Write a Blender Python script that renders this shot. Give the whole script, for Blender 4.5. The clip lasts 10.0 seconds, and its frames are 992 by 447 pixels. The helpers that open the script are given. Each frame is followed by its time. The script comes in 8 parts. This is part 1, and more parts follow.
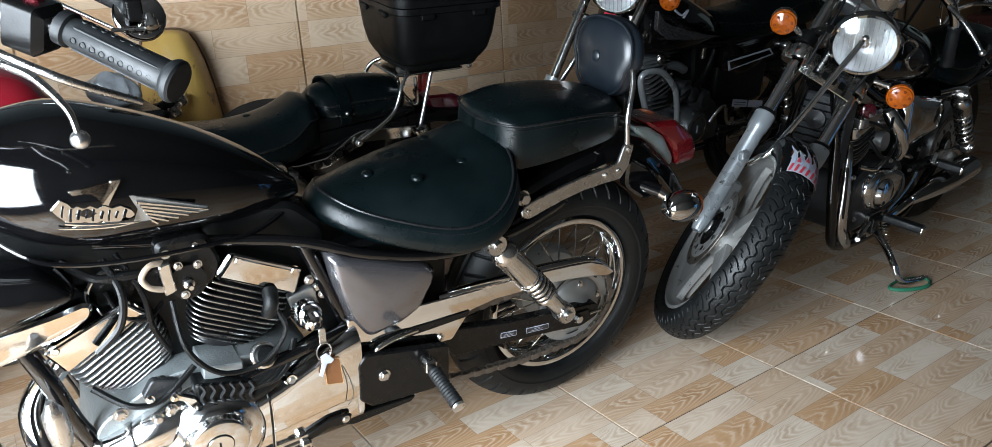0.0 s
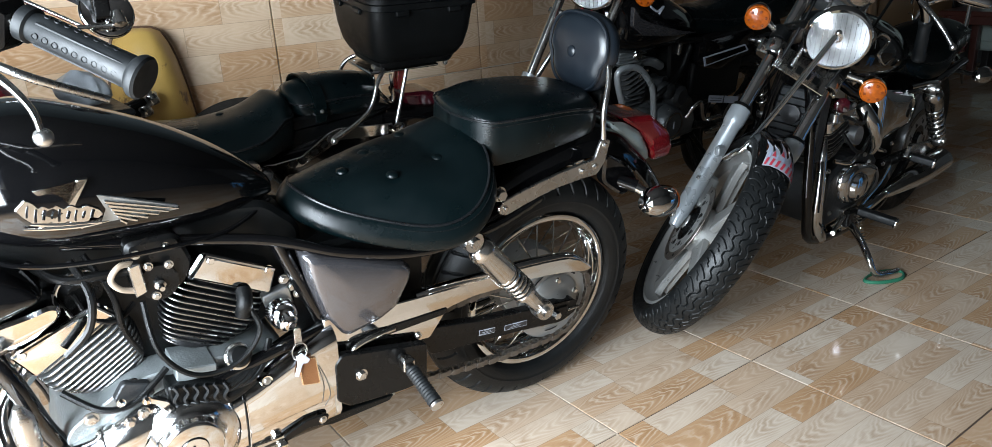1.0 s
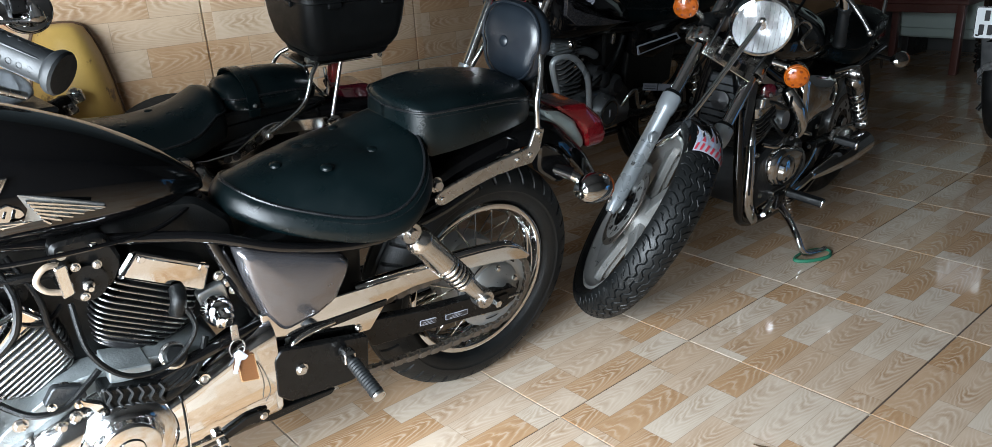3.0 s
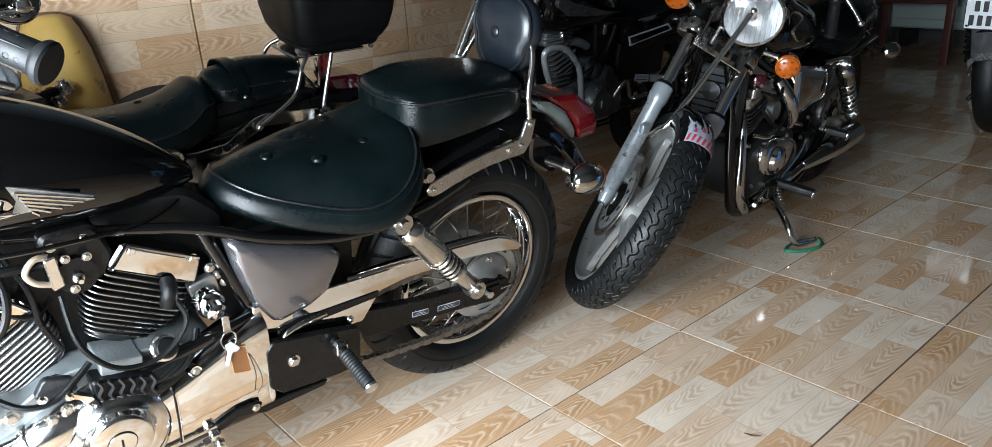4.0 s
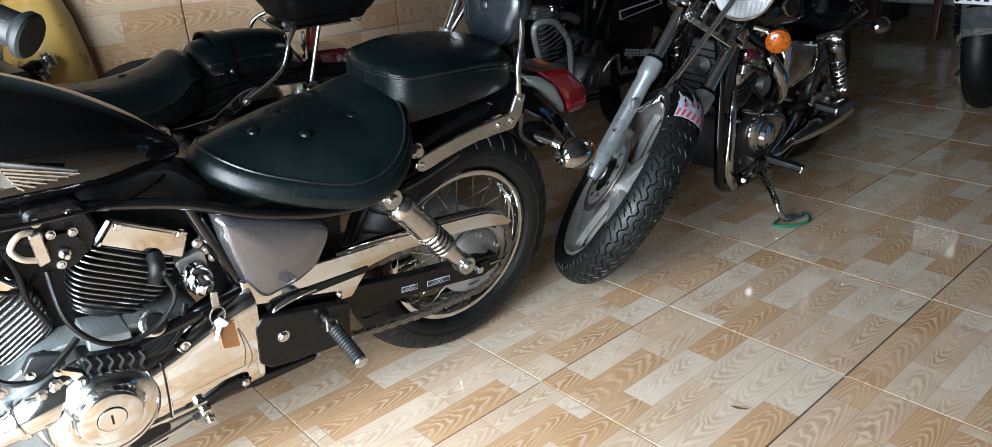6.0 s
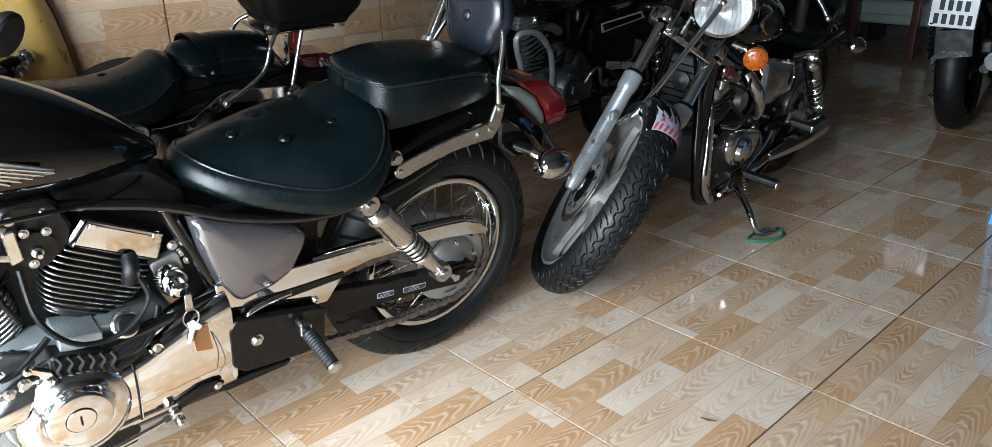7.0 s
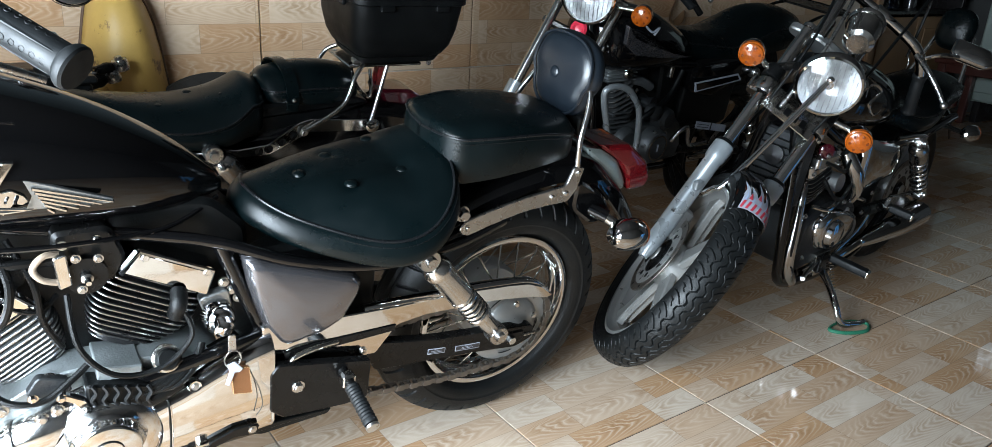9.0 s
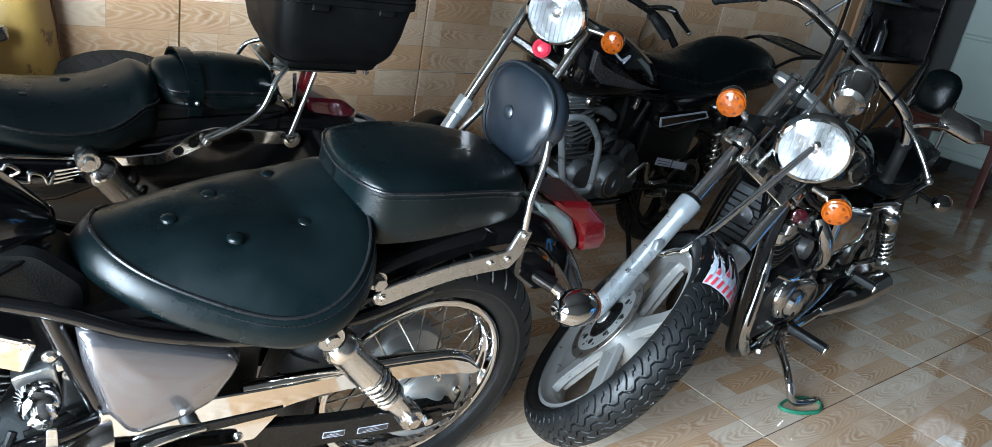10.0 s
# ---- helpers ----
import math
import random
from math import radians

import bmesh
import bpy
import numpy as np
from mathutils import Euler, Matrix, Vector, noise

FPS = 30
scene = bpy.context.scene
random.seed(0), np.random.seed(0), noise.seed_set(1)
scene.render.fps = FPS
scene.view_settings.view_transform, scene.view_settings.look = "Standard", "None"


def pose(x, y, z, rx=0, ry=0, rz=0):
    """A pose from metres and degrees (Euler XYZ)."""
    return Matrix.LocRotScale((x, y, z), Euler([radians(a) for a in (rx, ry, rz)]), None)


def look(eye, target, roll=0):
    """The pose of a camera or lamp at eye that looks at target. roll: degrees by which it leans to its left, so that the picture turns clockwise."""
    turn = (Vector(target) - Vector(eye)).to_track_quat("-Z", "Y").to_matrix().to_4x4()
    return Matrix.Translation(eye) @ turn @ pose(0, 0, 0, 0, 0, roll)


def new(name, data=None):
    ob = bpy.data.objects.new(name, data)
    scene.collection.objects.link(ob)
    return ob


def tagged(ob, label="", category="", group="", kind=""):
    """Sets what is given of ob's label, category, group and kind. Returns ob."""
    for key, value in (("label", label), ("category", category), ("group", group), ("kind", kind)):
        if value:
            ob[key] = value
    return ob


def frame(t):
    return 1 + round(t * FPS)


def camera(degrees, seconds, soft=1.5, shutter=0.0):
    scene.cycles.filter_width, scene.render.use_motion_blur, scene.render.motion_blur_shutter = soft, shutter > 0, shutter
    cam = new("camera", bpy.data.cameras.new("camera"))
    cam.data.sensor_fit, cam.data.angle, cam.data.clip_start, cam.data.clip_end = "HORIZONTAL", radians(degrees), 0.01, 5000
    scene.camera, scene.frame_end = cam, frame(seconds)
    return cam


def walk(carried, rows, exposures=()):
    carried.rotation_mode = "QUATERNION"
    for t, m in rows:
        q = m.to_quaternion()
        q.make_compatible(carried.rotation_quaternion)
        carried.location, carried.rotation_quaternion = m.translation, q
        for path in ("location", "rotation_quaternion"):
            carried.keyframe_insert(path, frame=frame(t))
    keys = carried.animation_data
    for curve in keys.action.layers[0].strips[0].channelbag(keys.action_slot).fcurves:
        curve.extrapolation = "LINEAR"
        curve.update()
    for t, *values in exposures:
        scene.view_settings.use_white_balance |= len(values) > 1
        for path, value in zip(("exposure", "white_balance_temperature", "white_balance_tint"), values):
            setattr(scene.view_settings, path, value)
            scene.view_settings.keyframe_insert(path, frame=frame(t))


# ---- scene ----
cam = camera(65.5, 10.0, 0.4)
PATH = [
    (0, (-1.095, -1.094, 1.078), (-0.043, 0.474, 0.417), -3.3),
    (0.5, (-1.095, -1.093, 1.075), (-0.031, 0.475, 0.437), -3.2),
    (1, (-1.086, -1.092, 1.071), (0.007, 0.445, 0.404), -3.4),
    (1.5, (-1.076, -1.106, 1.07), (0.061, 0.392, 0.388), -3.5),
    (2, (-1.076, -1.106, 1.068), (0.085, 0.368, 0.375), -3.3),
    (2.5, (-1.082, -1.113, 1.07), (0.101, 0.345, 0.383), -3.5),
    (4, (-1.081, -1.116, 1.068), (0.124, 0.31, 0.353), -3.6),
    (4.5, (-1.081, -1.118, 1.067), (0.123, 0.309, 0.348), -3.6),
    (5, (-1.082, -1.12, 1.069), (0.129, 0.299, 0.349), -3.5),
    (5.5, (-1.079, -1.113, 1.063), (0.119, 0.294, 0.299), -4.0),
    (7, (-1.08, -1.128, 1.075), (0.169, 0.236, 0.314), -1.4),
    (7.5, (-1.079, -1.132, 1.075), (0.183, 0.233, 0.338), -1.2),
    (8, (-1.075, -1.127, 1.076), (0.135, 0.28, 0.331), -1.2),
    (8.5, (-1.06, -1.108, 1.09), (0.107, 0.346, 0.365), 0.3),
    (9, (-1.008, -1.052, 1.11), (0.118, 0.449, 0.418), 3.3),
    (9.5, (-0.923, -0.915, 1.13), (0.319, 0.484, 0.421), 6.7),
    (10, (-0.813, -0.813, 1.143), (0.427, 0.592, 0.443), 10.4),
]
walk(cam, [(t, look(eye, target, roll)) for t, eye, target, roll in PATH], [(0, -0.2, 6500, 10), (0.6, -0.05, 6500, 10), (1.6, 0.03, 6500, 10), (8.2, 0.0, 6500, 10), (9, 0.1, 6300, 8), (9.5, 0.4, 6150, 7), (10, 0.8, 6000, 7)])

# ---- light ----
world = bpy.data.worlds.new("sky")
scene.world = world
world.use_nodes = True
wn = world.node_tree
sky = wn.nodes.new("ShaderNodeTexSky")
sky.sky_type, sky.sun_disc, sky.sun_elevation, sky.sun_rotation = "NISHITA", False, radians(48), radians(200)
wn.links.new(sky.outputs[0], wn.nodes["Background"].inputs[0])
wn.nodes["Background"].inputs[1].default_value = 0.06


def area(name, m, sx, sy, watts, color=(1, 1, 1)):
    d = bpy.data.lights.new(name, "AREA")
    d.shape, d.size, d.size_y, d.energy, d.color = "RECTANGLE", sx, sy, watts, color
    ob = new(name, d)
    ob.matrix_world = m
    return ob


# the wide open shop front lets the daylight in
area("opening_light", look((-2.05, -0.42, 0.94), (0.6, 0.72, 0.6)), 1.45, 1.35, 288, (0.79, 0.90, 1.0))
scene.view_settings.exposure = 0.0


# ---- materials ----
def add(nt, kind, ins=None, **props):
    n = nt.nodes.new(kind)
    for k, v in props.items():
        setattr_(n, k, v)
    for k, v in (ins or {}).items():
        if isinstance(v, bpy.types.NodeSocket):
            nt.links.new(v, n.inputs[k])
        else:
            n.inputs[k].default_value = v
    return n


def setattr_(n, k, v):
    if k == "operation":
        n.operation = v
    elif k == "blend_type":
        n.blend_type = v
    elif k == "data_type":
        n.data_type = v
    elif k == "noise_dimensions":
        n.noise_dimensions = v


def math_(nt, op, a, b=0.0, c=0.0):
    return add(nt, "ShaderNodeMath", {0: a, 1: b, 2: c}, operation=op).outputs[0]


def mixc(nt, fac, a, b, blend="MIX"):
    n = add(nt, "ShaderNodeMix", {0: fac, 6: a, 7: b}, data_type="RGBA", blend_type=blend)
    return n.outputs[2]


def rgba(c):
    return (c[0], c[1], c[2], 1.0)


def surf(name, color, rough=0.4, metal=0.0, var=0.15, scale=14.0, bump=0.0, bscale=260.0, coat=0.0, worn=None, wear=0.0, spec=0.5, rvar=0.12, piece=0.0):
    """A surface with stains and fine relief. worn: the colour that shows where wear (0 to 1) has gone through."""
    m = bpy.data.materials.new(name)
    m.use_nodes = True
    nt = m.node_tree
    p = nt.nodes["Principled BSDF"]
    co = add(nt, "ShaderNodeTexCoord").outputs["Object"]
    big = add(nt, "ShaderNodeTexNoise", {"Vector": co, "Scale": scale, "Detail": 5.0, "Roughness": 0.6}).outputs[0]
    fine = add(nt, "ShaderNodeTexNoise", {"Vector": co, "Scale": bscale, "Detail": 3.0}).outputs[0]
    lo = tuple(c * (1 - var) for c in color)
    hi = tuple(min(1, c * (1 + var)) for c in color)
    col = mixc(nt, big, rgba(lo), rgba(hi))
    if piece:
        rnd = add(nt, "ShaderNodeObjectInfo").outputs["Random"]
        col = mixc(nt, math_(nt, "MULTIPLY", rnd, piece), col, rgba(lo))
    if worn:
        patch = add(nt, "ShaderNodeTexNoise", {"Vector": co, "Scale": scale * 1.7, "Detail": 9.0, "Roughness": 0.72}).outputs[0]
        mask = add(nt, "ShaderNodeMapRange", {0: patch, 1: 0.68 - 0.3 * wear, 2: 0.74 - 0.3 * wear, 3: 0.0, 4: 1.0}).outputs[0]
        col = mixc(nt, mask, col, rgba(worn))
    nt.links.new(col, p.inputs["Base Color"])
    r = add(nt, "ShaderNodeMapRange", {0: big, 1: 0.3, 2: 0.7, 3: max(0.02, rough - rvar * rough * 2), 4: min(1, rough + rvar * rough * 2)}).outputs[0]
    nt.links.new(r, p.inputs["Roughness"])
    p.inputs["Metallic"].default_value = metal
    p.inputs["Specular IOR Level"].default_value = spec
    p.inputs["Coat Weight"].default_value = coat
    p.inputs["Coat Roughness"].default_value = 0.04
    if bump:
        b = add(nt, "ShaderNodeBump", {"Height": fine, "Strength": bump, "Distance": 0.002})
        nt.links.new(b.outputs[0], p.inputs["Normal"])
    return m


def lens(name, color, rough=0.12):
    m = surf(name, color, rough, 0, 0.2, 60, 0.5, 90, coat=0.8)
    m.node_tree.nodes["Principled BSDF"].inputs["Subsurface Weight"].default_value = 0.0
    return m


def glass(name, color=(1, 1, 1), rough=0.02):
    m = bpy.data.materials.new(name)
    m.use_nodes = True
    p = m.node_tree.nodes["Principled BSDF"]
    p.inputs["Base Color"].default_value = rgba(color)
    p.inputs["Roughness"].default_value = rough
    p.inputs["Transmission Weight"].default_value = 1.0
    return m


def plank_tile(name, across, length, strip, tx, ty, light, tan, rough, glow=(0.66, 0.56, 0.45)):
    """Glazed tile printed with short wood planks along x. across: 'Y' on a floor, 'Z' on a wall."""
    m = bpy.data.materials.new(name)
    m.use_nodes = True
    nt = m.node_tree
    p = nt.nodes["Principled BSDF"]
    xyz = add(nt, "ShaderNodeSeparateXYZ", {0: add(nt, "ShaderNodeNewGeometry").outputs["Position"]})
    x, q = xyz.outputs["X"], xyz.outputs[across]
    ix, iy = math_(nt, "FLOOR", math_(nt, "DIVIDE", x, tx)), math_(nt, "FLOOR", math_(nt, "DIVIDE", q, ty))
    row = math_(nt, "FLOOR", math_(nt, "DIVIDE", q, strip))
    seed = add(nt, "ShaderNodeCombineXYZ", {0: ix, 1: row, 2: iy}).outputs[0]
    off = add(nt, "ShaderNodeTexWhiteNoise", {"Vector": seed}).outputs["Value"]
    xs = math_(nt, "DIVIDE", math_(nt, "ADD", x, math_(nt, "MULTIPLY", off, length)), length)
    cell = math_(nt, "FLOOR", xs)
    pid = add(nt, "ShaderNodeCombineXYZ", {0: math_(nt, "ADD", cell, math_(nt, "MULTIPLY", ix, 7.3)), 1: row, 2: iy}).outputs[0]
    wn_ = add(nt, "ShaderNodeTexWhiteNoise", {"Vector": pid})
    rnd, rcol = wn_.outputs["Value"], wn_.outputs["Color"]
    parity = math_(nt, "FLOORED_MODULO", math_(nt, "ADD", cell, row), 2.0)
    tone = add(nt, "ShaderNodeMapRange", {0: math_(nt, "ADD", math_(nt, "MULTIPLY", rnd, 0.66), math_(nt, "MULTIPLY", parity, 0.34)), 1: 0.22, 2: 0.78, 3: 0.0, 4: 1.0}).outputs[0]
    base = mixc(nt, tone, rgba(light), rgba(tan))
    # cathedral grain: parabolas along the plank
    qc = math_(nt, "SUBTRACT", math_(nt, "FRACT", math_(nt, "DIVIDE", q, strip)), 0.5)
    shift = add(nt, "ShaderNodeVectorMath", {0: add(nt, "ShaderNodeCombineXYZ", {0: x, 1: q, 2: 0.0}).outputs[0], 1: add(nt, "ShaderNodeVectorMath", {0: rcol, 1: (9.0, 9.0, 9.0)}, operation="MULTIPLY").outputs[0]}, operation="ADD").outputs[0]
    stretch = add(nt, "ShaderNodeVectorMath", {0: shift, 1: (9.0, 24.0, 9.0)}, operation="MULTIPLY").outputs[0]
    wob = add(nt, "ShaderNodeTexNoise", {"Vector": stretch, "Scale": 1.0, "Detail": 3.0}).outputs[0]
    qw = math_(nt, "ADD", qc, math_(nt, "MULTIPLY", math_(nt, "SUBTRACT", wob, 0.5), 0.26))
    off2 = add(nt, "ShaderNodeSeparateColor", {0: rcol}).outputs[1]
    par = math_(nt, "MULTIPLY", math_(nt, "POWER", math_(nt, "ABSOLUTE", qw), 1.6), math_(nt, "ADD", 6.0, math_(nt, "MULTIPLY", off2, 9.0)))
    sign = math_(nt, "SUBTRACT", math_(nt, "MULTIPLY", math_(nt, "GREATER_THAN", rnd, 0.5), 2.0), 1.0)
    ph = math_(nt, "ADD", math_(nt, "ADD", math_(nt, "MULTIPLY", math_(nt, "MULTIPLY", x, 26.0), sign), par), math_(nt, "MULTIPLY", wob, 4.2))
    ring = math_(nt, "MULTIPLY", math_(nt, "ADD", math_(nt, "SINE", math_(nt, "MULTIPLY", ph, 6.283)), 1.0), 0.5)
    heart = add(nt, "ShaderNodeMapRange", {0: math_(nt, "ABSOLUTE", qw), 1: 0.10, 2: 0.46, 3: 1.0, 4: 0.12}).outputs[0]
    pale = math_(nt, "MULTIPLY", math_(nt, "POWER", math_(nt, "SUBTRACT", 1.0, ring), 5.0), heart)
    ring = math_(nt, "MULTIPLY", math_(nt, "POWER", ring, 1.9), heart)
    fib = add(nt, "ShaderNodeTexNoise", {"Vector": add(nt, "ShaderNodeVectorMath", {0: shift, 1: (26.0, 420.0, 26.0)}, operation="MULTIPLY").outputs[0], "Scale": 1.0, "Detail": 4.0}).outputs[0]
    patch = add(nt, "ShaderNodeTexNoise", {"Vector": shift, "Scale": 9.0, "Detail": 2.0}).outputs[0]
    dark = mixc(nt, 1.0, base, (0.56, 0.44, 0.32, 1), "MULTIPLY")
    amount = math_(nt, "MULTIPLY", math_(nt, "ADD", math_(nt, "MULTIPLY", ring, 0.33), math_(nt, "MULTIPLY", fib, 0.55)), math_(nt, "ADD", math_(nt, "MULTIPLY", patch, 2.6), -0.62))
    col = mixc(nt, math_(nt, "MULTIPLY", math_(nt, "MULTIPLY", pale, patch), 0.75), mixc(nt, amount, base, dark), rgba(glow))
    # fine line round each plank
    fx = math_(nt, "FRACT", xs)
    edge = math_(nt, "MINIMUM", math_(nt, "MULTIPLY", math_(nt, "MINIMUM", fx, math_(nt, "SUBTRACT", 1.0, fx)), length), math_(nt, "MULTIPLY", math_(nt, "SUBTRACT", 0.5, math_(nt, "ABSOLUTE", qc)), strip))
    line = add(nt, "ShaderNodeMapRange", {0: edge, 1: 0.0, 2: 0.0013, 3: 0.6, 4: 0.0}).outputs[0]
    col = mixc(nt, line, col, rgba((0.2, 0.14, 0.09)))
    dust = add(nt, "ShaderNodeTexNoise", {"Vector": shift, "Scale": 3.0, "Detail": 6.0}).outputs[0]
    nt.links.new(col, p.inputs["Base Color"])
    nt.links.new(add(nt, "ShaderNodeMapRange", {0: dust, 1: 0.3, 2: 0.75, 3: rough * 0.7, 4: rough * 1.7}).outputs[0], p.inputs["Roughness"])
    ripple = add(nt, "ShaderNodeTexNoise", {"Vector": add(nt, "ShaderNodeNewGeometry").outputs["Position"], "Scale": 7.0, "Detail": 2.0}).outputs[0]
    nt.links.new(add(nt, "ShaderNodeBump", {"Height": ripple, "Strength": 0.06, "Distance": 0.01}).outputs[0], p.inputs["Normal"])
    return m


M_FLOOR = plank_tile("wood_print_floor_tile", "Y", 0.25, 0.0833, 0.5, 0.5, (0.565, 0.475, 0.385), (0.455, 0.287, 0.162), 0.07, (0.62, 0.52, 0.42))
M_WALLT = plank_tile("wood_print_wall_tile", "Z", 0.30, 0.098, 0.905, 0.588, (0.70, 0.545, 0.395), (0.60, 0.385, 0.225), 0.12, (0.72, 0.58, 0.44))
M_GROUT = surf("dirty_grout", (0.075, 0.05, 0.035), 0.85, 0, 0.4, 5, 0.4)
M_GROUTC = surf("cream_floor_grout", (0.33, 0.27, 0.21), 0.75, 0, 0.3, 5, 0.3)
# for the unseen upper wall, dark to keep tan reflections off the seats
M_UPPER = surf("unseen_upper_wall", (0.055, 0.068, 0.07), 0.6, 0, 0.08, 3, 0.15)
M_GROUTW = surf("pale_grout", (0.62, 0.55, 0.46), 0.8, 0, 0.2, 5, 0.3)
# for the wall out of view, made dark to lower the bounced light
M_SHADE = surf("bounce_cut_wall", (0.075, 0.07, 0.065), 0.7, 0, 0.1, 3, 0.15)
# near black: the shade on these walls is put into the paint
M_PAINT = surf("shade_dark_wall_paint", (0.065, 0.066, 0.064), 0.7, 0, 0.06, 3, 0.15)
# the ceiling is out of view; its dark colour holds bounced light down
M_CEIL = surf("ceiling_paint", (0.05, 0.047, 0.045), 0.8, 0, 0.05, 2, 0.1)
M_CONC = surf("pavement_concrete", (0.34, 0.33, 0.31), 0.85, 0, 0.2, 4, 0.4, 60)
M_BLACK = surf("black_gloss_paint", (0.0018, 0.0018, 0.002), 0.075, 0, 0.3, 8, 0, spec=0.5)
M_BLACKS = surf("black_satin_metal", (0.003, 0.003, 0.003), 0.28, 0, 0.3, 20, 0.1, worn=(0.015, 0.014, 0.013), wear=0.1, spec=0.2)
M_BLACKM = surf("matt_black_plastic", (0.0018, 0.0021, 0.0022), 0.40, 0, 0.2, 30, 0.4, 500, spec=0.2)
M_LEATHER = surf("black_vinyl_leather", (0.0008, 0.0026, 0.0030), 0.31, 0, 0.25, 9, 0.13, 900, rvar=0.15, spec=0.21)
M_PIPING = surf("glossy_black_piping", (0.004, 0.0045, 0.005), 0.3, 0, 0.2, 60, 0, spec=0.3)
M_LEAF = surf("dry_brown_leaf", (0.10, 0.055, 0.025), 0.8, 0, 0.4, 60, 0.4)
M_PAD = surf("dark_blue_grey_leather", (0.0042, 0.0064, 0.0092), 0.34, 0, 0.3, 12, 0.14, 420, spec=0.42)
M_TYRE = surf("tyre_rubber", (0.003, 0.0036, 0.0038), 0.5, 0, 0.3, 18, 0.35, 240, worn=(0.012, 0.012, 0.0118), wear=0.2, spec=0.3)
M_DUSTY = surf("dusty_old_rubber", (0.035, 0.033, 0.030), 0.8, 0, 0.4, 14, 0.5, 160, spec=0.2)
M_RUBBER = surf("grip_rubber", (0.0035, 0.0044, 0.005), 0.55, 0, 0.2, 30, 0.06, 500, spec=0.35)
M_CHROME = surf("chrome_plate", (0.59, 0.59, 0.585), 0.06, 1, 0.05, 12, 0.02, 120, rvar=0.3)
M_POLISH = surf("polished_aluminium", (0.54, 0.54, 0.535), 0.15, 1, 0.06, 14, 0.02, 160, rvar=0.25)
M_CHROMED = surf("dulled_chrome", (0.52, 0.51, 0.49), 0.2, 1, 0.25, 30, 0.1, 200, worn=(0.2, 0.16, 0.12), wear=0.1)
M_ALU = surf("cast_aluminium", (0.30, 0.31, 0.31), 0.34, 0.9, 0.2, 24, 0.4, 300, worn=(0.16, 0.14, 0.12), wear=0.2)
M_ALUC = surf("cast_wheel_silver", (0.30, 0.30, 0.29), 0.34, 0.55, 0.12, 24, 0.25, 300)
M_SILVER = surf("silver_fork_paint", (0.33, 0.36, 0.38), 0.32, 0.55, 0.12, 18, 0.15, 300)
M_FIN = surf("engine_fin_metal", (0.02, 0.02, 0.021), 0.34, 0.5, 0.3, 30, 0.4, 300)
M_FINA = surf("bare_fin_metal", (0.12, 0.124, 0.126), 0.42, 0.6, 0.25, 30, 0.4, 300)
M_FINE = surf("machined_fin_edge", (0.27, 0.268, 0.262), 0.30, 1, 0.15, 40, 0.1, 300)
M_GREYMET = surf("grey_metallic_paint", (0.115, 0.112, 0.12), 0.24, 0.8, 0.12, 10, 0.05, 900, coat=0.8)
M_ENGINE = surf("dark_engine_casting", (0.034, 0.036, 0.038), 0.5, 0.6, 0.35, 20, 0.6, 160)
M_RED = lens("red_lens", (0.085, 0.002, 0.004))
M_MAROON = surf("maroon_gloss_paint", (0.035, 0.003, 0.006), 0.12, 0, 0.2, 8, 0, coat=0.5)
M_REDP = surf("dark_red_paint", (0.16, 0.006, 0.012), 0.12, 0, 0.2, 8, 0, coat=1.0)
M_AMBER = surf("amber_lens", (0.27, 0.055, 0.003), 0.15, 0, 0.75, 75, 0.9, 110, coat=0.6)
M_WHITEL = lens("smoky_lens", (0.20, 0.235, 0.225))
M_AMBERD = surf("deep_amber_plastic", (0.13, 0.022, 0.002), 0.2, 0, 0.3, 75, 0.3, 110, coat=0.6)
M_GLASS = glass("clear_glass")
M_REFL = surf("headlamp_reflector", (0.46, 0.47, 0.475), 0.34, 1, 0.15, 26, 0.7, 90)
M_CHAIN = surf("oiled_chain_steel", (0.13, 0.115, 0.10), 0.4, 0.8, 0.4, 60, 0.4)
M_STEEL = surf("brushed_steel", (0.42, 0.415, 0.405), 0.28, 1, 0.15, 30, 0.2, 300)
M_YELLOW = surf("worn_yellow_paint", (0.50, 0.32, 0.085), 0.45, 0, 0.4, 5, 0.35, 90, worn=(0.15, 0.08, 0.03), wear=0.27)
M_RUST = surf("brown_rusty_edge", (0.12, 0.065, 0.035), 0.7, 0, 0.4, 20, 0.5, 150)
M_WOODRED = surf("dark_red_wood", (0.075, 0.022, 0.016), 0.35, 0, 0.3, 10, 0.2, 80, coat=0.3)
M_DOORW = surf("brown_door_wood", (0.26, 0.15, 0.075), 0.4, 0, 0.3, 5, 0.2, 80)
M_CAB = surf("dark_cabinet_board", (0.016, 0.014, 0.014), 0.3, 0, 0.3, 6, 0.1)
M_GREEN = surf("pale_green_grey_panel", (0.42, 0.50, 0.46), 0.45, 0, 0.08, 4, 0.1)
M_BLUEP = surf("blue_plastic", (0.10, 0.33, 0.66), 0.35, 0, 0.08, 6, 0.1)
M_WHITEP = surf("white_paper", (0.74, 0.75, 0.76), 0.6, 0, 0.06, 8, 0.2)
M_PLATE = surf("white_number_plate", (0.66, 0.69, 0.70), 0.35, 0.1, 0.06, 20, 0.1)
M_INK = surf("black_ink", (0.012, 0.012, 0.014), 0.5, 0, 0.1, 20)
M_STITCH = surf("tan_stitching", (0.33, 0.20, 0.09), 0.7, 0, 0.2, 60)
M_TAG = surf("brown_leather_tag", (0.12, 0.045, 0.012), 0.6, 0, 0.35, 90, 0.5, 220)
